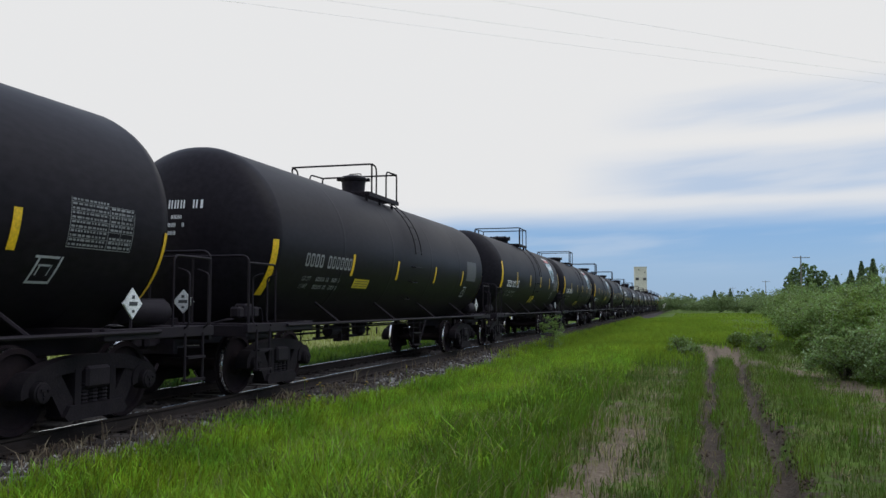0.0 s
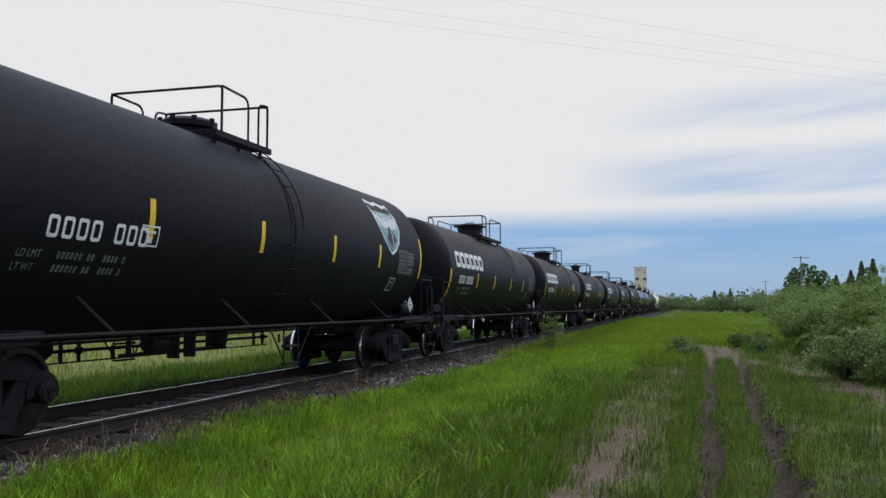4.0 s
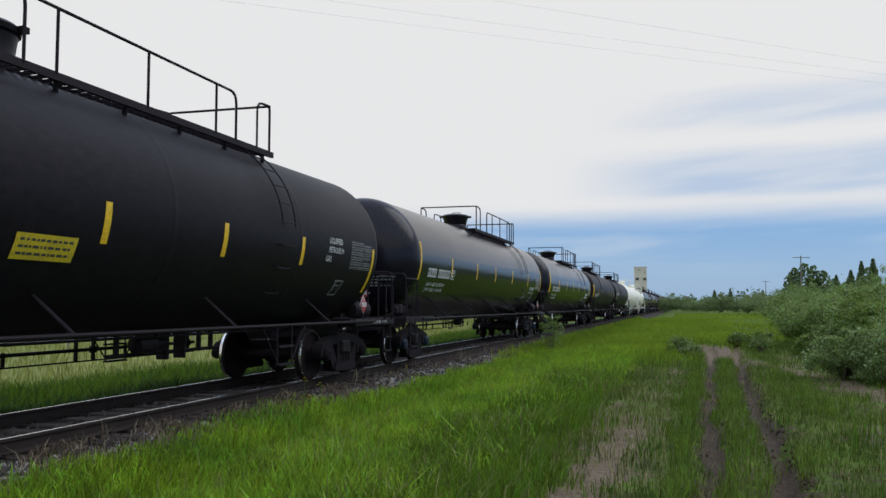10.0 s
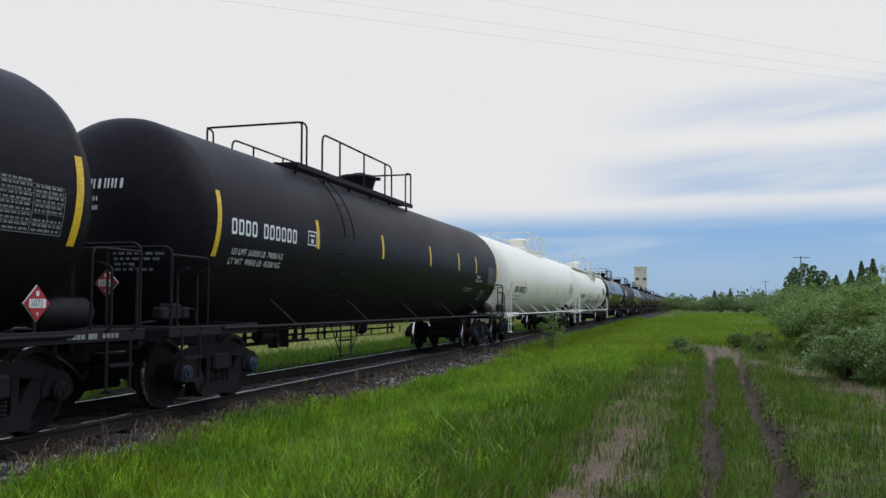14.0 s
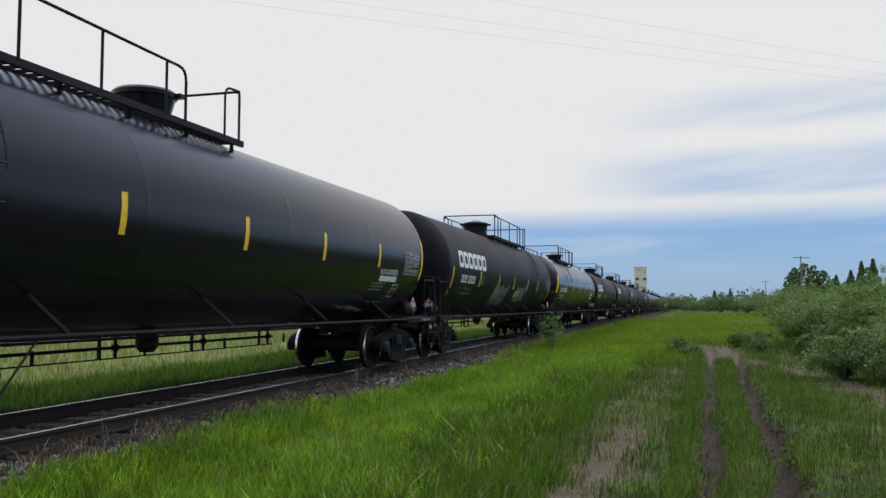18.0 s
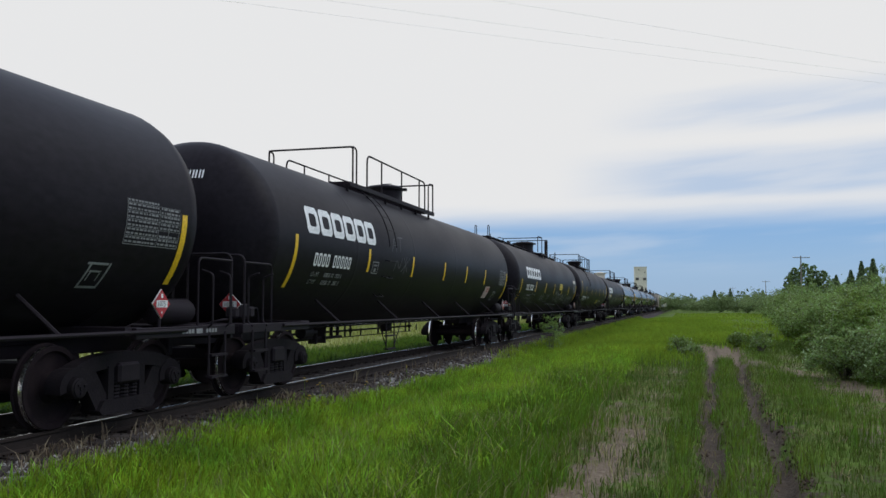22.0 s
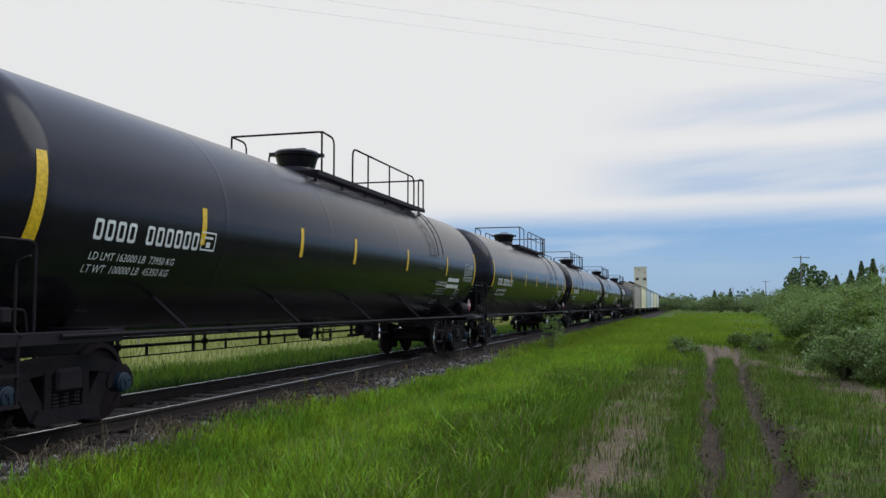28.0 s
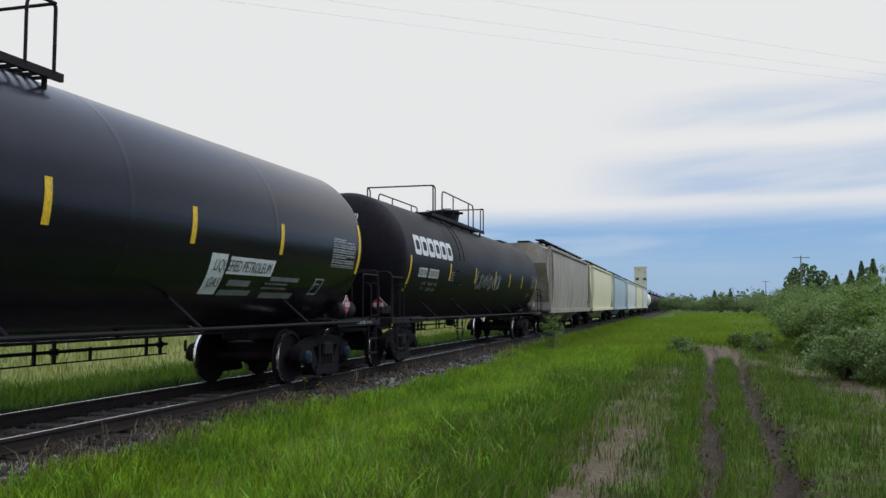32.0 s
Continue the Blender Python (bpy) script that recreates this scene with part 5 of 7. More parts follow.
    tagged(car, label or "black tank car of a moving freight train", "tank car", "cars of the passing freight train")
    return car


def side_walkway(car, half, top, zc, r, m):
    """A board from end to end along the shoulder of the tank, flat posts, and a bracketed step beside the dome."""
    z0 = top - 0.29
    for side in (1, -1):
        x = side * 0.99
        bm = bmesh.new()
        box(bm, (x, 0, z0), (0.26, 2 * half - 0.1, 0.05), bevel=0.008)
        box(bm, (x + side * 0.12, 0, z0), (0.03, 2 * half - 0.1, 0.12), bevel=0.006)
        part("walkway", mesh_of(bm, "walkway", m, smooth=False), None, car)
        for a, b, posts in ((-half + 0.05, -0.46, (-half + 0.15, -6.15, -3.7, -1.31)), (0.13, half - 0.05, (1.03, 3.49, 6.13, half - 0.15))):
            bm = bmesh.new()
            tube(bm, bent([(x, a, z0), (x, a, z0 + 0.86), (x, b, z0 + 0.86), (x, b, z0)], 0.25), 0.022, 8)
            part("top_handrail", mesh_of(bm, "top_handrail", m), None, car)
            for y in posts:
                bm = bmesh.new()
                box(bm, (x + side * 0.06, y, z0 + 0.36), (0.02, 0.08, 0.98), bevel=0.004)
                part("rail_post", mesh_of(bm, "rail_post", m, smooth=False), None, car)
        bm = bmesh.new()
        box(bm, (side * 1.12, -0.43, z0 + 0.08), (0.70, 2.4, 0.05), bevel=0.008)
        box(bm, (side * 1.47, -0.43, z0 + 0.06), (0.04, 2.4, 0.10), bevel=0.006)
        part("bracket_step", mesh_of(bm, "bracket_step", m, smooth=False), None, car)
        for y in (-1.56, -0.46, 0.74):             # gusset plates down to the shell
            zs = [zc + math.sqrt(r * r - q * q) for q in (0.9, 1.12, 1.32)]
            bm = bmesh.new()
            ring_loft(bm, [[(side * q, y + d, z) for q, z in ((0.9, z0 + 0.06), (1.46, z0 + 0.06), (1.44, z0 - 0.25), (1.38, zs[2] - 0.16), (1.30, zs[2]), (1.12, zs[1]), (0.9, zs[0]))] for d in (-0.02, 0.02)])
            bmesh.ops.recalc_face_normals(bm, faces=bm.faces)
            part("gusset_plate", mesh_of(bm, "gusset_plate", m, smooth=False), None, car)
        for y0, y1 in ((-1.63, -2.85), (0.63, -0.2)):
            bm = bmesh.new()
            tube(bm, bent([(side * 0.6, y0, zc + math.sqrt(r * r - 0.36)), (side * 0.6, y0, top + 0.33), (side * 0.6, y1, top + 0.30), (side * 0.6, y1, top - 0.15)], 0.12), 0.02, 6)
            part("dome_rail", mesh_of(bm, "dome_rail", m), None, car)


def far_side_rail(length, m):
    """The handrail on the far flank: two bars on posts, seen under the belly."""
    half = length / 2
    bm = bmesh.new()
    tube(bm, [(0, -half + 0.4, 1.04), (0, half - 0.4, 1.04)], 0.026, 6)
    tube(bm, [(0, -half + 1.9, 0.66), (0, half - 1.9, 0.66)], 0.030, 6)
    tube(bm, [(0, -half + 1.9, 0.49), (0, half - 1.9, 0.49)], 0.014, 6)
    n = 6 if length > 16 else 4
    for k in range(n):
        y = -half + 2.3 + (length - 4.6) * k / (n - 1)
        for d in (-0.2, 0.2):
            box(bm, (0, y + d, 0.76), (0.04, 0.05, 0.54))
        box(bm, (0, y + 0.2, 0.66), (0.06, 0.12, 0.10))
        box(bm, (0, y + 1.0, 0.60), (0.03, 0.05, 0.20))
    return mesh_of(bm, "side_handrail", m, smooth=False)


def draw_shield(car, y, z, r, zc, kind):
    """A road-sign shield: white border, coloured crown, dark field, a road running up it."""
    def outline(k):
        pts = [(-0.62, 0.62), (-0.3, 0.55), (0, 0.62), (0.3, 0.55), (0.62, 0.62)]
        right = [(0.66, 0.25), (0.60, -0.1), (0.42, -0.45), (0.2, -0.68), (0, -0.8)]
        left = [(-a, b) for a, b in right[-2::-1]]
        return [(a * k * 1.10, b * k * 0.80) for a, b in pts + right + left]

    def face(bm, pts, lift, mi):
        c = (sum(p[0] for p in pts) / len(pts), sum(p[1] for p in pts) / len(pts))
        vs = [bm.verts.new(on_tank(y + a, z + b, r, zc, lift)) for a, b in pts]
        cv = bm.verts.new(on_tank(y + c[0], z + c[1], r, zc, lift + 0.004))
        for i in range(len(vs)):
            bm.faces.new((cv, vs[i - 1], vs[i])).material_index = mi

    bm = bmesh.new()
    face(bm, outline(1.0), 0.012, 0)
    part("shield_sign", mesh_of(bm, "shield_sign", M_SHIELD_W, smooth=False), None, car, "white road-shield emblem")
    bm = bmesh.new()
    low = [(a, b) for a, b in outline(0.88) if b < 0.10]
    face(bm, [(-0.62, 0.25), (0.62, 0.25)] + low, 0.018, 0)
    part("shield_field", mesh_of(bm, "shield_field", M_SHIELD_T, smooth=False), None, car)
    if kind == "red":
        bm = bmesh.new()
        patch(bm, y - 0.58, y + 0.58, z + 0.28, z + 0.40, r, zc, 0.017)
        part("shield_crown", mesh_of(bm, "shield_crown", M_SHIELD_R, smooth=False), None, car)
    bm = bmesh.new()
    words(bm, "ASPHALT", y - 0.57, z + 0.02, 0.19, r, zc, 0.026, 1.14)
    part("lettering", mesh_of(bm, "lettering", M_SHIELD_W, smooth=False), None, car)
    bm = bmesh.new()
    face(bm, [(-0.05, -0.05), (0.05, -0.05), (0.30, -0.30), (0, -0.48), (-0.30, -0.30)], 0.024, 0)
    part("shield_road", mesh_of(bm, "shield_road", M_PANEL, smooth=False), None, car)
    bm = bmesh.new()
    patch(bm, y - 0.02, y + 0.02, z - 0.45, z - 0.06, r, zc, 0.034)
    part("shield_line", mesh_of(bm, "shield_line", M_SHIELD_W, smooth=False), None, car)


def hopper_car(s_far, length, paint, label):
    """A covered hopper: smooth bowed sides between a side sill and a top chord, slope sheets behind open end frames."""
    car = new("hopper_car")
    TRAIN.append((car, s_far - length / 2))
    half = length / 2

    def shell():
        bm = bmesh.new()
        sec = [(-1.44, 1.12), (-1.54, 1.9), (-1.57, 2.8), (-1.55, 3.7), (-1.48, 4.02), (-0.85, 4.32), (0.85, 4.32), (1.48, 4.02), (1.55, 3.7), (1.57, 2.8), (1.54, 1.9), (1.44, 1.12)]
        ring_loft(bm, [[(x, -half + 1.3, z) for x, z in sec], [(x, half - 1.3, z) for x, z in sec]])
        bmesh.ops.recalc_face_normals(bm, faces=bm.faces)
        return mesh_of(bm, "body", paint, sharp=25)

    def slope():
        bm = bmesh.new()
        ring_loft(bm, [[(-1.42, 0, 1.5), (1.42, 0, 1.5), (1.42, 0, 4.0), (0.8, 0, 4.28), (-0.8, 0, 4.28), (-1.42, 0, 4.0)], [(-1.38, 1.15, 3.3), (1.38, 1.15, 3.3), (1.38, 1.15, 3.95), (0.8, 1.15, 4.24), (-0.8, 1.15, 4.24), (-1.38, 1.15, 3.95)]])
        bmesh.ops.recalc_face_normals(bm, faces=bm.faces)
        return mesh_of(bm, "slope_sheet", paint, smooth=False)

    def chord(z, h):
        bm = bmesh.new()
        for x in (-1.54, 1.54):
            box(bm, (x, 0, z), (0.12, length - 0.5, h), bevel=0.015)
        return mesh_of(bm, "side_chord", paint, smooth=False)

    def post():
        bm = bmesh.new()
        box(bm, (0, 0, 2.58), (0.10, 0.14, 2.95), bevel=0.012)
        return mesh_of(bm, "corner_post", paint, smooth=False)

    def chute():
        bm = bmesh.new()
        ring_loft(bm, [[(-1.3, -2.2, 1.3), (1.3, -2.2, 1.3), (1.3, 2.2, 1.3), (-1.3, 2.2, 1.3)], [(-0.6, -0.5, 0.45), (0.6, -0.5, 0.45), (0.6, 0.5, 0.45), (-0.6, 0.5, 0.45)]])
        bmesh.ops.recalc_face_normals(bm, faces=bm.faces)
        return mesh_of(bm, "hopper_chute", paint, smooth=False)

    def roof_walk():
        bm = bmesh.new()
        for x in (-1.0, 1.0):
            box(bm, (x, 0, 4.39), (0.36, length - 1.0, 0.04))
            for k in range(9):
                box(bm, (x, -half + 1.5 + (length - 3) * k / 8, 4.33), (0.3, 0.06, 0.12))
        box(bm, (0, 0, 4.40), (0.6, length - 4, 0.16), bevel=0.03)
        return mesh_of(bm, "roof_walk", M_FRAME, smooth=False)

    def end_frame():
        bm = bmesh.new()
        box(bm, (0, 0.3, 0.98), (3.0, 1.3, 0.22), bevel=0.02)
        box(bm, (0, 1.3, 0.86), (0.2, 1.0, 0.2))
        return mesh_of(bm, "end_frame", M_FRAME, smooth=False)

    def end_ladder():
        bm = bmesh.new()
        for dx in (-0.2, 0.2):
            tube(bm, [(dx, 0, 1.1), (dx, 0, 4.1)], 0.02, 5)
        for k in range(8):
            tube(bm, [(-0.2, 0, 1.3 + 0.38 * k), (0.2, 0, 1.3 + 0.38 * k)], 0.016, 5)
        return mesh_of(bm, "end_ladder", paint)

    part("body", cached(("hshell", paint.name, length), shell), None, car)
    part("side_chord", cached(("hsill", paint.name, length), lambda: chord(1.10, 0.22)), None, car)
    part("side_chord", cached(("htop", paint.name, length), lambda: chord(4.00, 0.14)), None, car)
    for y in (-4.6, 0, 4.6):
        part("hopper_chute", cached(("hch", paint.name), chute), None, car, at=pose(0, y, 0))
    part("roof_walk", cached(("hroof", length), roof_walk), None, car)
    for s in (1, -1):
        end = pose(0, s * half, 0, 0, 0, 0 if s > 0 else 180)
        part("slope_sheet", cached(("hslope", paint.name), slope), None, car, at=end @ pose(0, -1.3, 0))
        part("end_frame", cached("hend", end_frame), None, car, at=end @ pose(0, -0.9, 0))
        part("end_ladder", cached(("hladder", paint.name), end_ladder), None, car, at=end @ pose(1.2 if s < 0 else -1.2, -0.2, 0))
        for x in (-1.54, 1.54):
            part("corner_post", cached(("hpost", paint.name), post), None, car, at=end @ pose(x, -0.32, 0))
        add_truck(car, s * (half - 2.1))
    tagged(car, label, "hopper car", "cars of the passing freight train")
    return car


def along(s):
    """From the train's own measure to metres along the line at 0 s, at a tank's far rim."""
    return s - 1.648


SHORT, LONG = 13.75, 17.85
RS, ZS = 1.41, 2.36      # short insulated tanks
RL, ZL = 1.47, 2.45      # long pressure tanks
LPG = (("NON-ODORIZED", 6.32, -0.49, 0.125, 1.1), ("LIQUEFIED PETROLEUM GAS", 6.30, -0.625, 0.085, 1.22))
SMALL = ((5.2, 6.2, -0.68, 3),)


def white_bars(y):
    """Two blank white strips pasted over old lettering."""
    return (y, -0.47, 1.1, 0.095, M_LETTER), (y, -0.635, 1.2, 0.095, M_LETTER)


# where each kind of car carries its tape and lettering: metres along the car, heights from the tank's middle
PLAIN_S = dict(rim=(-6.95, -0.05, -0.90, 0.0), far_rim=(6.92, -0.15, -0.98, 0.0), stripes=[-3.76, -1.15, 1.78, 4.5], stripe_z=(-0.50, -0.10), number=(-5.86, -3.85, -0.41), weight=(-5.8, -4.2, -0.64))
ASPH_S = dict(rim=(-6.78, 0.40, -0.52, 0.05), far_rim=(6.67, 0.43, -0.48, 0.0), stripes=[-4.1, -1.25, 1.32, 3.8], stripe_z=(-0.35, 0.11), number=(-5.88, -4.28, -0.44), weight=(-5.8, -4.15, -0.65), class_box=(-4.02, -0.44))
LOGO_S = dict(rim=(-6.80, -0.03, -0.90, -0.07), far_rim=(6.90, -0.05, -0.90, 0.0), stripes=[-3.66, -1.22, 1.6, 4.0], stripe_z=(-0.48, -0.05), logo=(-5.93, -2.38, 0.02, 0.45), number=(-5.88, -4.27, -0.39), weight=(-5.86, -4.5, -0.56))
LOGO_L = dict(rim=(-8.30, 0.0, -0.85, 0.0), far_rim=(8.68, 0.0, -0.85, 0.0), stripes=[-4.95, -2.1, 0.6, 3.0, 5.4], stripe_z=(-0.45, 0.0), logo=(-7.93, -4.50, 0.06, 0.46), number=(-7.47, -5.83, -0.44), weight=(-7.44, -6.1, -0.61), class_box=(-5.0, -0.45))
LOW_L = LOGO_L | dict(stripe_z=(-0.53, -0.08), logo=(-7.97, -4.57, -0.04, 0.46), number=(-7.6, -5.95, -0.46), weight=(-7.57, -6.1, -0.66))
TAPE_L = dict(rim=(-8.85, 0.41, -0.50, 0.10), far_rim=(8.80, 0.42, -0.51, 0.05), stripes=[-5.98, -3.0, 0.1, 3.0, 5.75], stripe_z=(-0.33, 0.14), number=(-8.1, -6.08, -0.41), weight=(-8.0, -6.38, -0.62), class_box=(-5.97, -0.41))


def short(s, **k):
    a = dict(length=SHORT, r=RS, zc=ZS, paint=M_BLACK, frame_mat=M_FRAME, plat=(-1.5, 1.0), dome=-0.2, placard="white", stripe_mat=M_YELLOW) | (LOGO_S if k.pop("with_logo", False) else PLAIN_S)
    a.update(k)
    a.setdefault("ladder", a["plat"][1] - 0.2)
    return tank_car("tank_car", along(s), **a)


def long(s, near=True, **k):
    a = dict(length=LONG, r=RL, zc=ZL, paint=M_BLACK, frame_mat=M_FRAME, plat=(-5.2, 1.0) if near else (-1.1, 5.3), dome=0.0, dome_size=1.0 if "logo" in k else 0.86, placard="red", reach=0.21 if near else 0.58) | TAPE_L
    a.update(k)
    a.setdefault("ladder", a["plat"][0] + 0.75 if near else a["plat"][1] - 0.5)
    return tank_car("tank_car", along(s), **a)


def loads(total, light):
    """The two lines of weights, in pounds and kilograms."""
    return "LD LMT %d LB  %d KG" % total, "LT WT  %d LB  %d KG" % light


ASPH = "dull black asphalt tank car with a road-shield emblem"
PROC = "black tank car with a bold white block logo"
TILX = "glossy black pressure tank car with yellow tape stripes"
short(-6.1, r=1.44, zc=2.38, seed=1, label="black tank car with yellow tape stripes")
short(10.63, seed=2, label="weathered black tank car with white inspection lettering")
short(27.32, r=1.46, zc=2.40, plat=(-1.49, 0.18), dome=-0.18, dome_size=0.62, reach=0.29, far_reach=-0.74, data=False, patches=((4.95, -0.35, 1.1, 0.55, M_PATCH),), seed=3, dim=True, label="weathered black tank car with worn lettering", yellow_panel=(-3.5, -0.72, 0.8, 0.17, 0))
ASPHALT = ASPH_S | dict(plat=(-0.62, 0.85), dome=-0.2, reach=0.62, far_reach=-1.6, paint=M_DULL, r=1.50, zc=2.46, length=13.5, belly=True)
EARLY = ASPH_S | dict(plat=(-1.4, 0.02), dome=-0.8, reach=0.79, far_reach=-0.3, paint=M_DULL, r=1.50, zc=2.46, length=13.5, belly=True)
short(43.84, **ASPHALT, shield="red", seed=4, label=ASPH, yellow_panel=(-0.3, -0.98, 0.8, 0.26, 0.2))
short(59.90, **ASPHALT, shield="red", seed=5, label=ASPH, yellow_panel=(-0.45, -1.12, 0.85, 0.26, 0.2))
short(75.91, **(EARLY | dict(rim=(-6.77, 0.43, -0.48, 0.07), stripes=[-3.92, -1.64, 1.11, 3.55], stripe_z=(-0.28, 0.18), number=(-5.6, -3.92, -0.80), weight=(-5.5, -4.0, -1.0), class_box=(-3.75, -0.80))), shield="teal", seed=6, label=ASPH, yellow_panel=(1.81, -0.67, 0.84, 0.25, 0.12))
short(91.83, **(EARLY | dict(rim=(-6.50, 0.37, -0.54, 0.0), stripes=[-3.85, -1.13, 1.56, 3.9], number=(-5.5, -3.87, -0.45))), shield="teal", seed=7, label=ASPH)
BIG_DOME = dict(with_logo=True, plat=(-1.11, 1.85), dome=0.95, far_reach=-1.82, logo=(-6.28, -2.95, 0.05, 0.44))
short(108.56, **BIG_DOME, seed=8, label=PROC)
short(125.14, **BIG_DOME, seed=9, label=PROC, yellow_panel=(2.87, -0.18, 0.75, 0.34, 0.0))
short(141.82, with_logo=True, r=1.39, zc=2.34, plat=(-2.05, 0.80), reach=2.05, far_reach=-0.7, dome=-0.52, dome_size=0.66, rim=(-6.87, 0.01, -0.86, -0.09), stripes=[-4.14, -1.31, 1.43, 4.25], stripe_z=(-0.44, -0.01), logo=(-6.18, -3.2, 0.05, 0.38), number=(-6.13, -4.60, -0.39), weight=(-5.95, -4.75, -0.69), seed=10,
      label="black tank car with a white block logo and orange stripes", stripe_mat=M_DULLORANGE, yellow_panel=(2.62, -0.34, 0.88, 0.28, 0.0))
short(158.54, with_logo=True, plat=(-1.9, 1.05), reach=1.55, dome=-0.1, hatch=True, seed=11, label="black tank car with a white logo and long graffiti", stripe_mat=M_DULLORANGE,
      scrawl=((-6.8, -6.1, -0.68, 0.38, M_GRAFF, "X"), (-6.6, -5.9, -0.64, 0.34, M_GRAFF, "K"), (-3.25, -2.3, -0.86, 0.50, M_GRAFF, "R"), (-1.75, -0.9, -0.86, 0.48, M_GRAFF, "U"), (-0.75, 0.1, -0.90, 0.52, M_GRAFF, "S"), (0.35, 1.05, -0.98, 0.60, M_GRAFF, "S"), (1.2, 1.9, -0.98, 0.30, M_GRAFF, "X"), (1.3, 1.9, -0.92, 0.22, M_GRAFF, "A"),
              (2.1, 3.4, -0.70, 0.24, M_GRAFF, "MENSX"), (3.5, 5.6, -0.74, 0.28, M_GRAFF, "RENSOEAN"), (3.7, 5.5, -0.92, 0.14, M_GRAFF, "ZNSENMEN"), (2.2, 3.4, -0.74, 0.16, M_GRAFF, "EASNE"), (3.6, 5.5, -0.66, 0.16, M_GRAFF, "OSNERSAN")), patches=((0.1, 0.52, 0.13, 0.13, M_GREYLET), (3.4, 0.62, 0.16, 0.16, M_GREYLET), (-6.1, 0.85, 0.18, 0.2, M_GREYLET)))
short(175.15, with_logo=True, logo=(-5.67, -2.30, 0.06, 0.43), number=(-5.72, -4.15, -0.38), weight=(-5.72, -4.4, -0.55), plat=(-1.75, 1.12), reach=1.5, dome=0.0, hatch=True, seed=12, label="black tank car with a white logo and looping graffiti", stripe_mat=M_DULLORANGE,
      scrawl=((-4.8, -2.1, -0.86, 0.44, M_GREYLET, "&"), (-2.1, 0.4, -0.90, 0.44, M_GRAFF, "&"), (0.2, 2.4, -0.86, 0.44, M_GRAFF, "&"), (2.2, 4.2, -0.86, 0.44, M_GRAFF, "&")), patches=((-3.5, 0.70, 0.16, 0.16, M_GREYLET), (0.0, 0.56, 0.13, 0.14, M_GREYLET), (3.35, 0.58, 0.13, 0.13, M_GREYLET), (-6.2, 0.82, 0.25, 0.2, M_GREYLET)))
long(195.38, near=False, plat=(-0.76, 5.22), dome=0.11, run=(-0.76, 4.14), seed=13, **(LOGO_L | dict(stripes=[-4.58, -2.13, 0.53, 3.0, 5.45])), label=PROC, yellow_panel=(-0.71, -0.67, 0.85, 0.25, 0.0), words_right=(("LIQUEFIED", 6.5, -0.02, 0.10, 0.6), ("PETROLEUM", 6.5, -0.18, 0.10, 0.65), ("GAS", 6.4, -0.34, 0.10, 0.25)))
long(216.10, near=False, paint=M_GLOSS, plat=(-0.96, 5.38), dome=-0.06, stripes=[-5.93, -3.03, -0.41, 2.48, 5.7], rim=(-8.78, 0.40, -0.50, 0.08), seed=14, blue=True, label=TILX, words_right=LPG, fine_print=SMALL, weight_words=loads((162800, 73850), (100200, 45450)))
long(236.81, near=False, paint=M_GLOSS, plat=(-1.1, 5.25), dome=-0.18, stripes=[-5.98, -3.1, -0.27, 2.46, 5.7], rim=(-8.94, 0.41, -0.50, 0.10), seed=15, blue=True, label=TILX, fine_print=SMALL + ((6.9, 7.6, -1.0, 1),), patches=white_bars(6.27), weight_words=loads((163100, 74000), (99900, 45300)))
long(257.64, plat=(-5.39, 0.89), run=(-4.56, 0.88), dome=-0.34, stripes=[-5.71, -3.37, 2.8, 5.75], rim=(-9.03, 0.38, -0.52, 0.04), number=(-8.25, -6.27, -0.45), weight=(-8.18, -6.42, -0.67), class_box=(-6.18, -0.44), seed=16, label="black pressure tank car with scratched graffiti and grey weld patches",
     scrawl=((-4.5, -3.6, -0.2, 0.55, M_PATCH, "Z"), (-4.4, -3.7, 0.05, 0.35, M_PATCH, "S"), (-4.2, -3.6, -0.15, 0.30, M_PATCH, "K"), (-3.9, -2.6, -0.80, 0.26, M_GREYLET, "XMAX"), (-3.7, -2.5, -0.84, 0.20, M_GREYLET, "~KO"), (-0.9, 1.2, -0.88, 0.20, M_PATCH, "ENXMA"), (-0.7, 1.0, -0.82, 0.24, M_GREYLET, "~XN~"), (1.5, 3.9, -0.88, 0.20, M_PATCH, "BENDUX"), (2.2, 3.6, -0.90, 0.22, M_GREYLET, "X~K~")), patches=((-1.75, 0.42, 0.55, 0.42, M_PATCH), (0.5, 0.54, 0.55, 0.46, M_PATCH)))
long(278.01, plat=(-5.18, 1.13), dome=-0.06, stripes=[-5.62, -2.35, 1.1, 3.85, 5.9], stripe_z=(-0.15, 0.33), rim=(-8.83, 0.43, -0.46, 0.07), number=(-8.5, -6.45, -0.13), weight=(-8.42, -6.86, -0.40), class_box=(-6.03, -0.12), seed=17, blue=True, label="black pressure tank car with yellow tape stripes and white lettering", words_right=(("LIQUEFIED", 6.0, -0.28, 0.07, 0.5), ("PETROLEUM GAS", 6.0, -0.40, 0.07, 0.8)), fine_print=((4.9, 6.0, -0.62, 2),),
     weight_words=loads((163200, 74050), (99800, 45280)))
WHITE_CAR = dict(paint=M_WHITE, frame_mat=M_WFRAME, stripe_mat=M_ORANGE, ladder=None, placard="red", rim=(-8.87, -0.25, -1.1, 0.12), far_rim=(8.7, -0.10, -0.90, 0.0), stripe_z=(-0.62, -0.18), number=(-7.95, -6.1, -0.60), weight=(-8.08, -6.3, -0.76), class_box=(-5.85, -0.63))
long(298.43, **WHITE_CAR, seed=18, plat=(-1.9, 1.9), label="white pressure tank car with orange stripes")
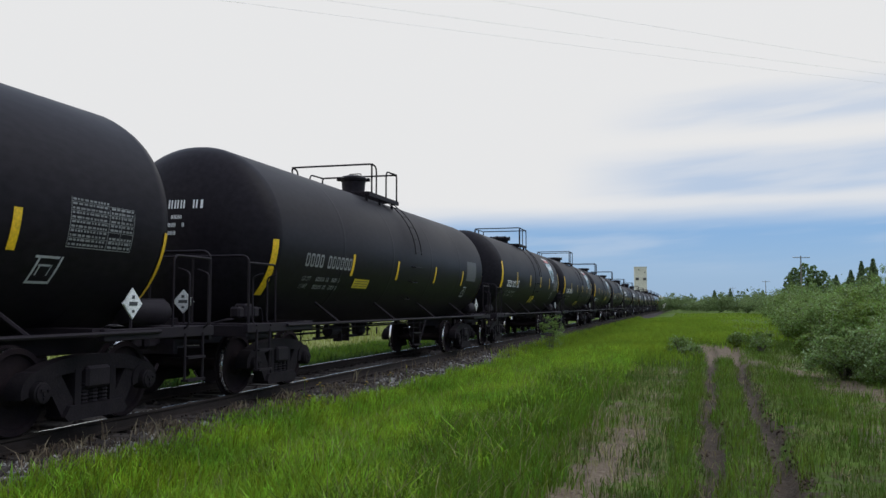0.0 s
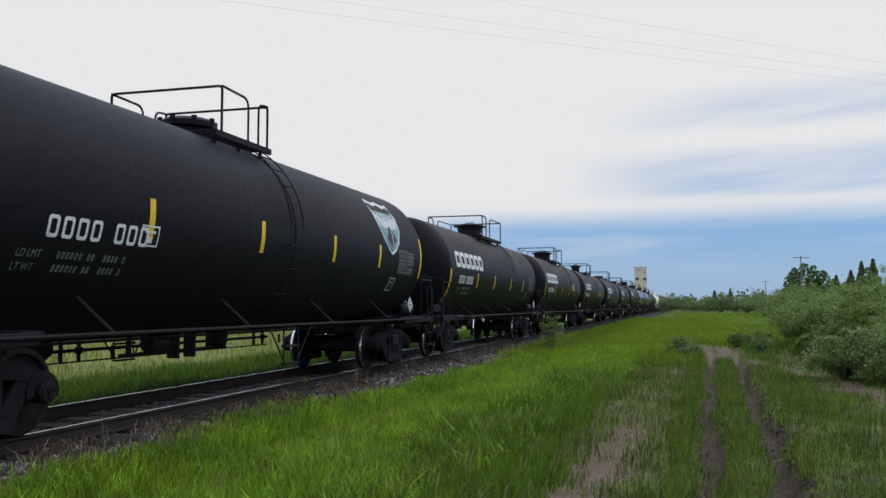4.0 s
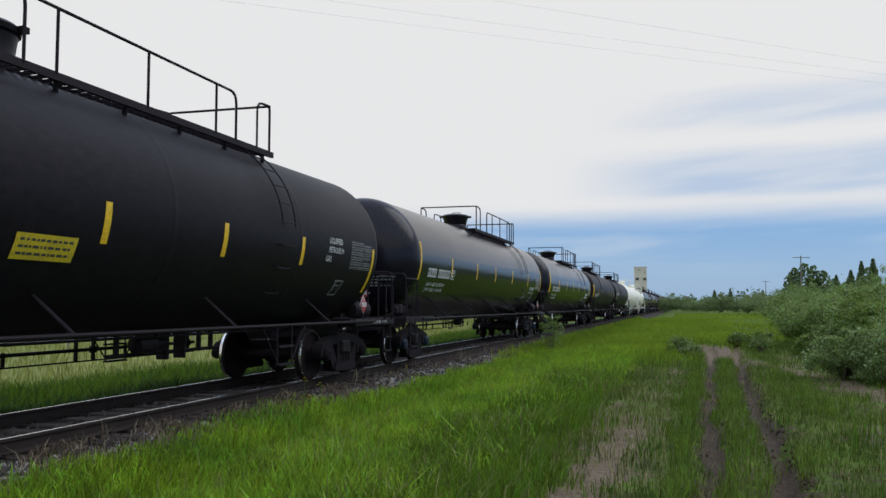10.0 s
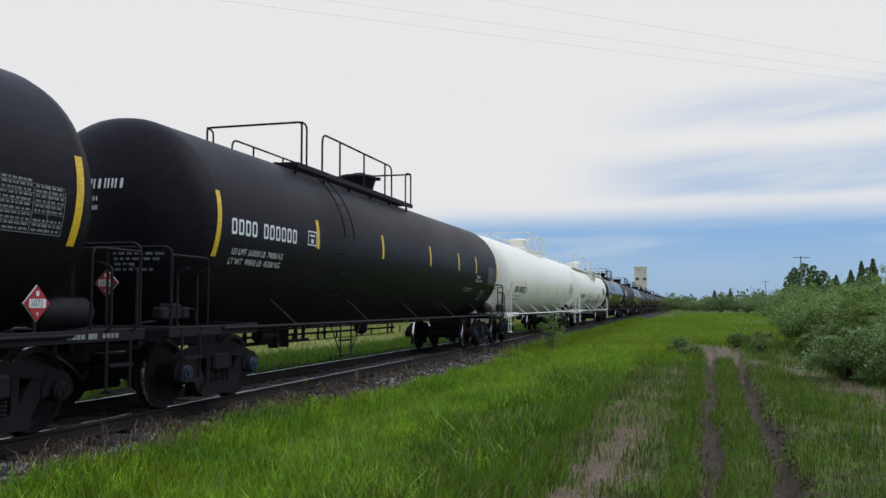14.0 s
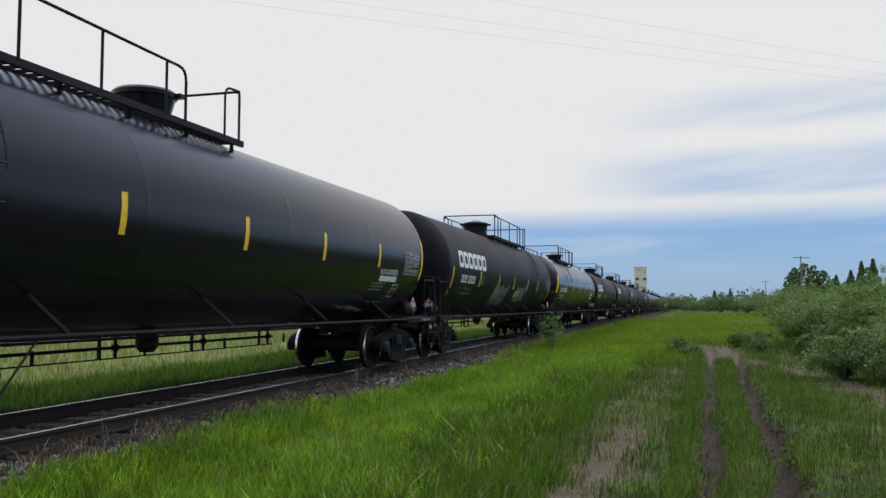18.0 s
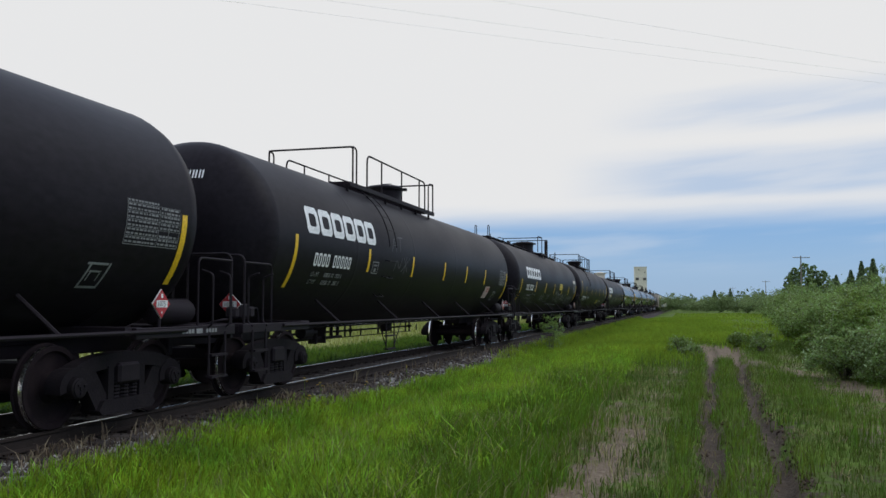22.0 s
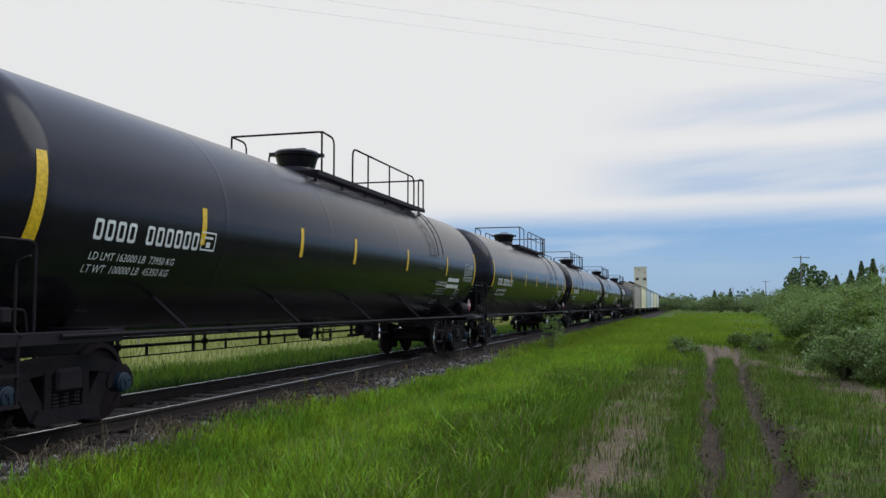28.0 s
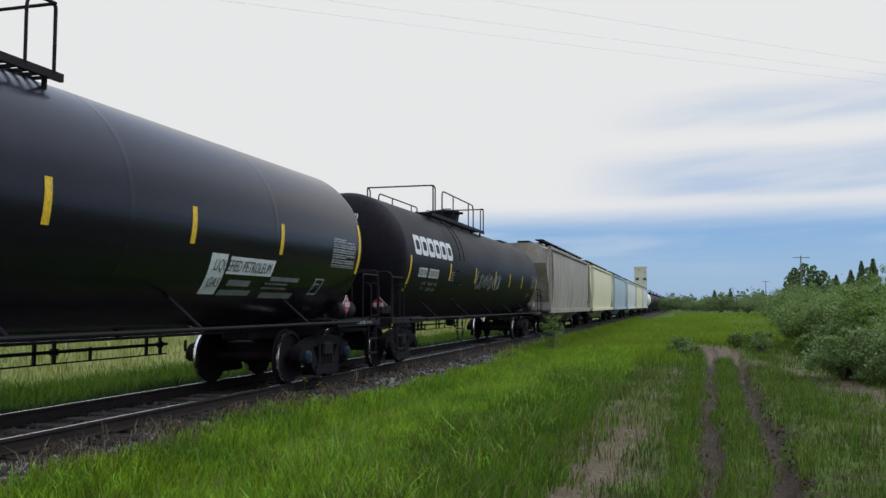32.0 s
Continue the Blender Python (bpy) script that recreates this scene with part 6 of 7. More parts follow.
long(319.92, **(WHITE_CAR | dict(stripes=[-4.76, -2.88, -1.36, 2.15, 3.94, 5.75])), seed=19, plat=(-8.6, 8.6), dome=0.05, dome_size=0.76, side_walk=True, label="white pressure tank car with a long top walkway and graffiti",
     scrawl=((-4.55, -1.05, -1.13, 0.78, M_GRAFFD, "@"), (-0.74, 1.98, -1.1, 0.68, M_GRAFFD, "@"), (1.9, 2.65, -1.15, 0.22, M_GRAFFD, "~"), (2.05, 4.95, -1.06, 0.62, M_GRAFFD, "@"), (5.35, 6.75, -1.08, 0.40, M_GRAFFD, "FYK")), fine_print=((0.87, 1.45, 0.18, 3),), patches=((5.95, -0.31, 1.15, 0.53, M_PANEL), (7.0, -0.62, 0.4, 0.18, M_PANEL)), yellow_panel=(2.75, -0.54, 0.80, 0.24, 0.0))
long(340.57, paint=M_GLOSS, plat=(-5.18, 1.04), dome=0.02, stripes=[-5.95, -2.4, 0.38, 3.13, 5.9], rim=(-8.76, 0.44, -0.48, 0.10), number=(-7.98, -6.08, -0.40), weight=(-7.92, -6.34, -0.61), seed=20, blue=True, label=TILX, words_right=(("NON-ODORIZED", 6.1, -0.46, 0.115, 1.1),), fine_print=((5.85, 6.7, -0.66, 3), (6.2, 7.2, -1.04, 1)), patches=((6.15, -0.60, 1.05, 0.11, M_LETTER),), weight_words=loads((162800, 73850), (100200, 45450)))
long(360.89, near=False, plat=(-0.91, 5.12), dome=0.04, run=(-0.91, 4.01), seed=21, **(LOW_L | dict(rim=(-8.56, -0.06, -0.84, 0.0), stripes=[-5.3, -2.5, 0.14, 3.0, 5.4], class_box=(-5.2, -0.46))), label="black tank car with a white block logo and graffiti",
     scrawl=((-3.0, -0.7, -1.05, 0.62, M_GRAFF, "BEKRS"), (-2.9, -0.6, -0.95, 0.55, M_GRAFF, "HARKS"), (0.9, 2.9, -0.95, 0.52, M_GRAFF, "KEBO"), (1.0, 2.9, -0.86, 0.44, M_GRAFF, "BEAC")), yellow_panel=(0.75, -0.78, 0.85, 0.22, 0))
long(381.63, paint=M_GLOSS, plat=(-5.42, 0.81), dome=-0.22, stripes=[-6.03, -3.15, 0.02, 3.02, 5.62], rim=(-9.03, 0.40, -0.49, 0.09), number=(-8.18, -6.12, -0.41), weight=(-8.15, -6.56, -0.62), class_box=(-6.02, -0.40), seed=22, blue=True, label=TILX,
     patches=white_bars(6.2), fine_print=((5.3, 6.25, -0.68, 4),), words_right=(("LIQUEFIED", 6.2, 0.13, 0.11, 0.62), ("PETROLEUM", 6.22, -0.02, 0.11, 0.75), ("GAS", 6.25, -0.16, 0.11, 0.28), ("NON-ODORIZED", 6.25, -0.31, 0.105, 0.92)), weight_words=loads((162900, 73900), (100100, 45400)))
long(401.68, plat=(-4.63, 1.36), dome=0.11, run=(-3.67, 0.63), seed=23, **(LOW_L | dict(stripes=[-5.0, -2.77, -0.47, 2.33, 5.3], class_box=(-4.93, -0.51), number=(-7.63, -5.94, -0.50), weight=(-7.58, -6.19, -0.67))), label=PROC, yellow_panel=(-2.54, -0.51, 0.9, 0.25, 0), words_right=(("NON-ODORIZED", 3.1, -0.80, 0.08, 0.8),), fine_print=((3.0, 4.6, -0.92, 1),))
long(421.79, plat=(-4.52, 1.29), dome=0.08, run=(-3.7, 0.55), seed=24, **(LOGO_L | dict(rim=(-8.23, 0.03, -0.82, 0.0), stripes=[-4.9, -2.05, 0.66, 3.0, 5.37], class_box=(-4.68, -0.47), logo=(-7.82, -4.5, 0.09, 0.45))), label=PROC, patches=((5.8, -0.86, 0.58, 0.36, M_FADED), (6.0, -0.66, 0.34, 0.10, M_PLAC_R)),
     scrawl=((-3.6, -2.8, 0.05, 0.35, M_PATCH, "AT"), (-3.4, -2.4, -0.35, 0.35, M_PATCH, "NX")))
long(441.95, plat=(-0.3, 1.41), dome=0.19, reach=-1.2, ladder=None, full_walk=True, seed=25, **(LOW_L | dict(rim=(-8.42, -0.08, -0.90, 0.0), stripes=[-4.97, -2.31, 0.4, 3.0, 5.6], class_box=(-5.35, -0.48), logo=(-7.28, -3.86, -0.01, 0.45), number=(-7.30, -5.64, -0.48), weight=(-7.22, -5.91, -0.71))),
     label="black tank car with a thin top running board and graffiti", yellow_panel=(2.1, -0.32, 0.85, 0.29, 0),
     scrawl=((-5.8, -4.3, -1.0, 0.40, M_GREYLET, "GCL"), (-3.2, -1.9, -0.92, 0.32, M_GREYLET, "MAX"), (-1.7, -0.6, -0.94, 0.32, M_GREYLET, "SE"), (0.8, 3.0, -0.86, 0.40, M_GREYLET, "CGS"), (1.0, 3.1, -0.90, 0.40, M_GREYLET, "CGS"), (3.0, 5.0, -0.84, 0.30, M_GRAFF, "ARUE"), (5.3, 7.0, -0.94, 0.36, M_GREYLET, "BOD"), (5.4, 7.1, -0.98, 0.36, M_GREYLET, "BOD"), (-0.4, 3.0, -1.06, 0.20, M_GREYLET, "~~~~~")), patches=((7.4, 0.12, 1.0, 0.16, M_CREAM),))
long(461.85, r=1.52, zc=2.47, plat=(-5.21, 1.43), reach=0.60, dome=0.26, dome_size=0.9, run=(-4.01, 0.19), seed=26, label="black pressure tank car with yellow tape stripes", rim=(-8.08, 0.39, -0.50, 0.08), stripes=[-5.78, -2.39, 0.34, 3.1, 6.05], stripe_z=(-0.40, 0.05), number=(-7.28, -4.99, -0.73), weight=(-7.15, -5.62, -0.84), class_box=(-4.2, -0.71),
     yellow_panel=(2.2, -0.98, 0.9, 0.25, 0), words_right=(("LIQUEFIED PETROLEUM GAS", 3.5, -0.82, 0.085, 1.9), ("NON-ODORIZED", 3.6, -0.95, 0.075, 0.9)))
long(482.39, near=False, plat=(-1.25, 4.72), run=(-1.25, 3.67), dome=-0.36, ladder=None, seed=27, **(LOW_L | dict(rim=(-8.79, -0.10, -0.92, -0.05), stripes=[-6.0, -2.6, 0.2, 3.0, 5.6], logo=(-8.24, -4.72, -0.04, 0.45), number=(-8.16, -6.49, -0.42), weight=(-8.12, -6.43, -0.59), class_box=(-5.88, -0.43))), dome_mat=M_CREAM,
     label="black tank car with a white logo and a cream dome", scrawl=((-5.6, -5.1, -0.4, 0.25, M_GREYLET, "D"), (-4.8, -3.0, -0.78, 0.36, M_GRAFF, "ROCK"), (-1.5, 0.9, -0.76, 0.42, M_GRAFF, "ROVEX"), (2.2, 3.9, -0.76, 0.36, M_GREYLET, "KIL"), (4.4, 5.9, -0.76, 0.36, M_GREYLET, "MAL")))
long(502.58, near=False, paint=M_GLOSS, seed=28, blue=True, label=TILX, words_right=LPG, fine_print=SMALL)
long(523.42, near=False, paint=M_GLOSS, plat=(-1.21, 5.28), dome=-0.3, stripes=[-6.1, -3.15, -0.8, 2.4, 5.72], rim=(-9.0, 0.40, -0.49, 0.08), number=(-8.2, -6.18, -0.41), weight=(-8.17, -6.6, -0.62), class_box=(-6.13, -0.40), seed=29, blue=True, label=TILX, words_right=(("NON-ODORIZED", 5.03, -0.60, 0.115, 1.0),), fine_print=SMALL + ((5.4, 6.0, -0.98, 2),), patches=white_bars(6.02), weight_words=loads((163000, 73950), (100000, 45350)))
long(543.79, near=False, paint=M_GLOSS, plat=(-1.4, 5.19), dome=-0.08, reach=0.98, run=(0.49, 4.48), rail_levels=2, stripes=[-5.9, -2.93, -0.36, 2.4, 5.88], rim=(-8.84, 0.39, -0.51, 0.10), class_box=(-5.94, -0.42), seed=30, blue=True, label=TILX, words_right=LPG, fine_print=((5.2, 6.1, -0.72, 2),), weight_words=loads((162800, 73850), (100200, 45450)))
long(564.47, paint=M_GLOSS, plat=(-5.29, 0.92), dome=-0.11, stripes=[-6.02, -2.93, 0.33, 3.23, 5.82], rim=(-8.87, 0.41, -0.48, 0.11), seed=31, blue=True, label=TILX, patches=white_bars(6.37), fine_print=((5.6, 6.5, -0.64, 4),), words_right=(("LIQUEFIED", 4.8, -0.87, 0.075, 0.5), ("PETROLEUM GAS", 4.6, -0.99, 0.075, 0.75), ("NON-ODORIZED", 6.0, -0.99, 0.08, 1.05)), weight_words=loads((163100, 74000), (99900, 45300)))
long(585.01, paint=M_GLOSS, plat=(-5.18, 1.13), dome=-0.07, stripes=[-5.75, -2.78, 0.48, 3.08, 5.55], rim=(-8.77, 0.42, -0.50, 0.11), number=(-7.98, -5.86, -0.40), weight=(-7.98, -6.32, -0.62), class_box=(-5.70, -0.40), seed=32, blue=True, label=TILX, banner=(3.70, -0.95, 1.76, 0.52), fine_print=((5.4, 6.3, -0.79, 2),), patches=((4.30, -0.83, 0.64, 0.085, M_GREYLET), (4.20, -0.96, 0.90, 0.075, M_GREYLET), (5.5, -0.73, 1.0, 0.065, M_GREYLET), (5.45, -0.99, 1.1, 0.085, M_GREYLET)))
long(605.63, plat=(-5.02, 1.03), dome=-0.36, seed=33, **(LOGO_L | dict(rim=(-8.58, 0.03, -0.78, 0.0), stripes=[-5.1, -2.2, 0.6, 3.0, 5.4], logo=(-8.25, -4.85, 0.08, 0.46), number=(-7.88, -6.21, -0.43))), label=PROC, scrawl=((-2.1, 1.4, -0.55, 0.45, M_GRAFF, "LEMNOAEX"),))
S_HOP = along(626.06)
for k, (m, lab) in enumerate(((M_HOP_G, "rust-stained grey covered hopper car with smooth bowed sides"), (M_HOP_C, "cream covered hopper car with smooth bowed sides"), (M_HOP_B, "pale blue covered hopper car with smooth bowed sides"),
                              (M_HOP_W, "pale grey covered hopper car with smooth bowed sides"), (M_HOP_C, "cream covered hopper car with smooth bowed sides"), (M_HOP_W, "pale grey covered hopper car with smooth bowed sides"))):
    hopper_car(S_HOP + 19.0 * k, 17.6, m, lab)
for k in range(12):
    long((S_HOP + 19 * 5 + 20.5 * (k + 1) + 1.648), near=k % 2 == 0, seed=40 + k, label="black tank car far down the train", paint=M_WHITE if k == 0 else M_BLACK)


# ---- grass ----
def blades(name, pts, height, width, lean, m, seed, label, category="grass", droop=0.35, z_fn=None, tall=None, other=None):
    """Many blades of grass as one object: each a bent, tapering strip of three triangles."""
    g = np.random.default_rng(seed)
    n = len(pts)
    x, y = pts[:, 0], pts[:, 1]
    z = (z_fn or ground_z)(x, y)
    h = height * g.uniform(0.45, 1.15, n)
    if tall is not None:
        h *= tall(x, y)
    a = g.random(n) * 2 * np.pi
    dx, dy = np.cos(a), np.sin(a)
    la = g.random(n) * 2 * np.pi
    l = lean * h * g.uniform(0.2, 1.0, n)
    lx, ly = np.cos(la) * l + 0.06 * h, np.sin(la) * l
    w = width * g.uniform(0.6, 1.3, n)
    v = np.empty((n, 5, 3))
    v[:, 0] = np.stack([x - dx * w, y - dy * w, z - 0.02], -1)
    v[:, 1] = np.stack([x + dx * w, y + dy * w, z - 0.02], -1)
    mx, my, mz = x + lx * 0.35, y + ly * 0.35, z + h * 0.6
    v[:, 2] = np.stack([mx - dx * w * 0.75, my - dy * w * 0.75, mz], -1)
    v[:, 3] = np.stack([mx + dx * w * 0.75, my + dy * w * 0.75, mz], -1)
    v[:, 4] = np.stack([x + lx, y + ly, z + h * (1 - droop * g.random(n) * lean)], -1)
    f = np.array([(0, 1, 3), (0, 3, 2), (2, 3, 4)])[None] + (np.arange(n) * 5)[:, None, None]
    me = bpy.data.meshes.new(name)
    me.from_pydata(v.reshape(-1, 3).tolist(), [], f.reshape(-1, 3).tolist())
    me.materials.append(m)
    if other:                                   # some blades belong to a second kind of grass
        me.materials.append(other[0])
        pick = g.random(n) < other[1](x, y)
        me.polygons.foreach_set("material_index", np.repeat(pick, 3).astype(np.int32))
    return tagged(new(name, me), label, category, kind="stuff")


def spread(seed, n, x0, x1, y0, y1, power=1.6, keep=None):
    g = np.random.default_rng(seed)
    y = y0 + (y1 - y0) * g.random(n) ** power
    x = g.uniform(x0, x1, n)
    ok = (x > -3.0 - 0.95 * np.abs(y)) & (x < 2.0 + 0.30 * np.abs(y))
    if keep is not None:
        ok &= keep(x, y, g)
    return np.stack([x, y], -1)[ok]


def patchy(x, y, k, t):
    return (np.sin(x * 1.9 * k + np.sin(y * 0.9 * k) * 2) + np.sin(y * 1.3 * k + np.sin(x * 1.1 * k) * 2.2)) * 0.5 > t


def not_bare(x, y, g):
    return g.random(len(x)) > bare_at(x, y) * 1.15


VERGE_EDGE = TRACK + 1.45
def verge(x, y, g):
    inner = TRACK + np.interp(y, [5, 8.0, 9.2, 13.0, 14.2, 17, 22, 30], [1.48, 1.44, 1.16, 1.18, 1.58, 1.70, 1.80, 1.85])
    inner = inner + 0.05 * np.sin(y * 0.9) + 0.05 * np.sin(y * 2.3 + 1) + 0.07 * np.sin(y * 5.1)
    thin = np.clip((x - inner) / 0.30, 0, 1) * np.clip((-0.75 - 0.02 * y - x + 0.25 * np.sin(y * 1.1)) / 0.8, 0, 1)
    return not_bare(x, y, g) & (g.random(len(x)) < thin)


def waves(x, y, k=1.0):
    """Broad clumps in the growth, from 0 to 1."""
    return 0.5 + 0.25 * np.sin(1.7 * k * x + 1.3 * np.sin(0.9 * k * y)) + 0.25 * np.sin(1.1 * k * y + 1.9 * np.sin(1.3 * k * x + 0.6))


def verge_height(x, y):
    return np.clip(0.40 + 0.85 * (x - VERGE_EDGE), 0.40, 1.0) * (0.68 + 0.5 * waves(x, y, 1.6)) * np.clip(0.55 - 0.35 * (x + 0.4), 0.55, 1.0)


def lush(x, y):
    """Where the darker, softer grass grows: a belt beside the rutted track, and clumps in the tall verge."""
    belt = np.clip((x + 3.3 + 0.35 * np.sin(0.7 * y)) / 0.9, 0, 1) * np.clip((26 - y) / 8, 0, 1)
    near = np.clip((9.6 - y) / 1.6, 0, 1) * np.clip((waves(x, y, 1.9) - 0.42) / 0.2, 0, 1)
    return np.clip(0.06 + 0.90 * belt + 0.15 * near, 0, 0.95)


blades("verge_grass", spread(1, 155000, VERGE_EDGE - 0.5, -0.4, 4.0, 34, 1.6, verge), 0.37, 0.0065, 0.5, M_GRASS, 1, "dense tall bright green grass beside the track", z_fn=surface_z, tall=verge_height, other=(M_LUSH, lush))
blades("lush_tufts", spread(11, 40000, VERGE_EDGE + 0.3, -0.8, 4.5, 22, 1.3, lambda x, y, g: verge(x, y, g) & (waves(x, y, 2.3) > 0.62) & ((y < 10.5) | (x > -3.0)) & (g.random(len(x)) < (24 - y) / 12)), 0.40, 0.008, 0.8, M_TUFT, 11, "darker lush tufts in the verge grass", z_fn=surface_z, tall=verge_height)
blades("far_verge_grass", spread(2, 100000, VERGE_EDGE + 0.12, 3.5, 26, 120, 1.6, lambda x, y, g: not_bare(x, y, g) & (g.random(len(x)) < np.clip(np.maximum((y - 34) / 16, (0.9 - x) / 1.6), 0, 1) * np.clip((y - 26) / 9, 0, 1))), 0.36, 0.013, 0.6, M_GRASSFAR, 2, "green grass along the verge", z_fn=surface_z)
blades("rutted_grass", spread(3, 130000, -1.4, 9.0, 5, 44, 1.6, not_bare), 0.18, 0.0055, 0.7, M_GRASSD, 3, "short olive grass between and beside the wheel ruts", tall=lambda x, y: 0.55 + 0.9 * waves(x, y, 1.9))
blades("rut_tufts", spread(4, 46000, -0.8, 4.5, 5, 34, 1.5, lambda x, y, g: ((waves(x, y, 2.0) > 0.60) | (np.abs(x - 0.26 - 0.035 * y) < 0.19) | (np.abs(x + 0.24 - 0.022 * y) < 0.12)) & (g.random(len(x)) > bare_at(x, y) * 1.35)), 0.27, 0.0065, 0.55, M_TUFT, 4, "taller grass tufts on the crown of the rutted track")
blades("dry_patch_grass", spread(9, 7000, -1.5, 4.0, 5, 26, 1.3, lambda x, y, g: (waves(x, y, 2.6) > 0.5)), 0.12, 0.0050, 1.2, M_STRAW, 9, "dry straw and dead grass on the bare patches")
blades("broad_blades", spread(21, 14000, VERGE_EDGE - 0.4, -1.7, 4.0, 24, 1.4, verge), 0.40, 0.012, 0.9, M_GRASS, 21, "broad arching grass blades in the verge", z_fn=surface_z, tall=verge_height, droop=0.7)
blades("seed_stalks", spread(5, 4200, VERGE_EDGE + 0.4, -0.2, 5, 24, 1.4, lambda x, y, g: patchy(x, y, 0.7, -0.3)), 0.48, 0.0048, 0.6, M_STRAW, 5, "dry pale seed stalks standing in the grass", tall=verge_height)
blades("trackside_weeds", spread(6, 7000, TRACK + 1.0, TRACK + 2.25, 4, 34, 1.4, lambda x, y, g: waves(x, y, 2.2) > 0.55), 0.17, 0.006, 1.1, M_WEED, 6, "dry brown weeds at the foot of the ballast", "weeds", z_fn=surface_z)
blades("weed_stalks", spread(12, 900, TRACK + 1.0, TRACK + 2.0, 5, 30, 1.2, lambda x, y, g: waves(x, y, 1.4) > 0.5), 0.36, 0.007, 0.5, M_STALK, 12, "tall brown weed stalks beside the rail", "weeds", z_fn=surface_z)
blades("withered_weeds", spread(23, 3600, TRACK + 0.98, TRACK + 1.75, 5, 15, 1.5, lambda x, y, g: waves(x, y, 3.1) > 0.42), 0.20, 0.0075, 1.2, M_STALK, 23, "withered curling weeds at the ends of the ties", "weeds", z_fn=surface_z, droop=0.6)
blades("near_grass", spread(15, 16000, -5.0, 5.0, -5, 5.2, 1.0, lambda x, y, g: not_bare(x, y, g)), 0.20, 0.006, 0.7, M_TUFT, 15, "short green grass among the wheel ruts")
g_side = np.random.default_rng(24)
side_pts = np.stack([g_side.uniform(VERGE_EDGE + 0.2, -1.6, 30000), g_side.uniform(-12, 6.5, 30000)], -1)
blades("side_verge_grass", side_pts[side_pts[:, 0] < -3.0 - 0.95 * np.maximum(side_pts[:, 1] - 4.0, -2.0)], 0.36, 0.008, 0.6, M_GRASS, 24, "dense green grass of the verge beside the line", z_fn=surface_z)
# blades coloured dark to paint the train's shade beyond the far rail
blades("far_side_weeds", spread(13, 26000, -10.6, TRACK - 1.35, 6, 60, 1.5), 0.42, 0.014, 0.7, M_SHADEGRASS, 13, "grass behind the far rail, coloured dark for the train's shade", "weeds", z_fn=surface_z, tall=lambda x, y: 0.55 + 0.5 * waves(x, y, 1.4))
# the shade-dark green is mixed in more thickly towards the rail
blades("far_side_grass", spread(7, 60000, -13.2, TRACK - 2.7, 6, 75, 1.5), 0.50, 0.011, 0.6, M_LUSH, 7, "tall green grass close behind the track, the train's shade coloured in near the rail", tall=lambda x, y: 0.75 + 0.4 * waves(x, y, 1.0), z_fn=surface_z, other=(M_SHADEGRASS, lambda x, y: 0.25 + 0.5 * np.clip((x + 10.8) / 0.6, 0, 1)))
blades("hay_field", spread(10, 45000, -60, -12.8, 8, 110, 1.3), 0.38, 0.020, 0.6, M_FIELD, 10, "pale yellowing hay field beyond the track")
blades("open_field_grass", spread(8, 30000, -1.5, 40, 44, 190, 1.3), 0.32, 0.035, 0.7, M_GRASSFAR, 8, "bright green grass of the open field")

# ---- shrubs and trees ----


def leafy(seed, w, h, clumps, leaves, size, base=0.12, cone=False, blunt=1.0):
    """A crown of small leaves gathered in clumps, uneven in outline. Returns points and faces."""
    g = np.random.default_rng(seed)
    if cone:
        t = g.random(clumps) ** 0.8
        rad = (1 - t) ** blunt * (0.35 + 0.65 * g.random(clumps))
        a = g.random(clumps) * 6.283
        c = np.stack([w * rad * np.cos(a), w * rad * np.sin(a), h * (base + (1 - base) * t)], -1)
        cs = w * 0.13 * (1.25 - t)
    else:
        d = g.normal(size=(clumps, 3))
        d /= np.linalg.norm(d, axis=1, keepdims=True)
        rr = g.random(clumps) ** 0.4 * g.uniform(0.75, 1.15, clumps)
        c = d * rr[:, None] * np.array([w, w, h * 0.46]) + np.array([0, 0, h * 0.56])
        c[:, 2] = np.maximum(c[:, 2], h * base)
        cs = w * g.uniform(0.14, 0.32, clumps)
        # some shoots stand out above the rest
        shoot = g.random(clumps) < 0.16
        c[shoot] += d[shoot] * np.array([w, w, h * 0.46]) * 0.16 + np.array([0, 0, h * 0.07])
        cs[shoot] *= 0.55
    k = g.integers(0, clumps, leaves)
    p = c[k] + g.normal(size=(leaves, 3)) * cs[k][:, None] * np.array([1, 1, 0.7]) * 0.6
    n = g.normal(size=(leaves, 3))
    n[:, 2] += 0.5
    n /= np.linalg.norm(n, axis=1, keepdims=True)
    u = np.cross(n, g.normal(size=(leaves, 3)))
    u /= np.linalg.norm(u, axis=1, keepdims=True)
    v = np.cross(n, u)
    s = size * g.uniform(0.6, 1.4, leaves)[:, None]
    vs = np.stack([p - u * s, p + v * s * 0.45, p + u * s, p - v * s * 0.45], 1).reshape(-1, 3)
    vs[:, 2] = np.maximum(vs[:, 2], 0.02)
    return vs, (np.arange(leaves * 4).reshape(-1, 4)), c


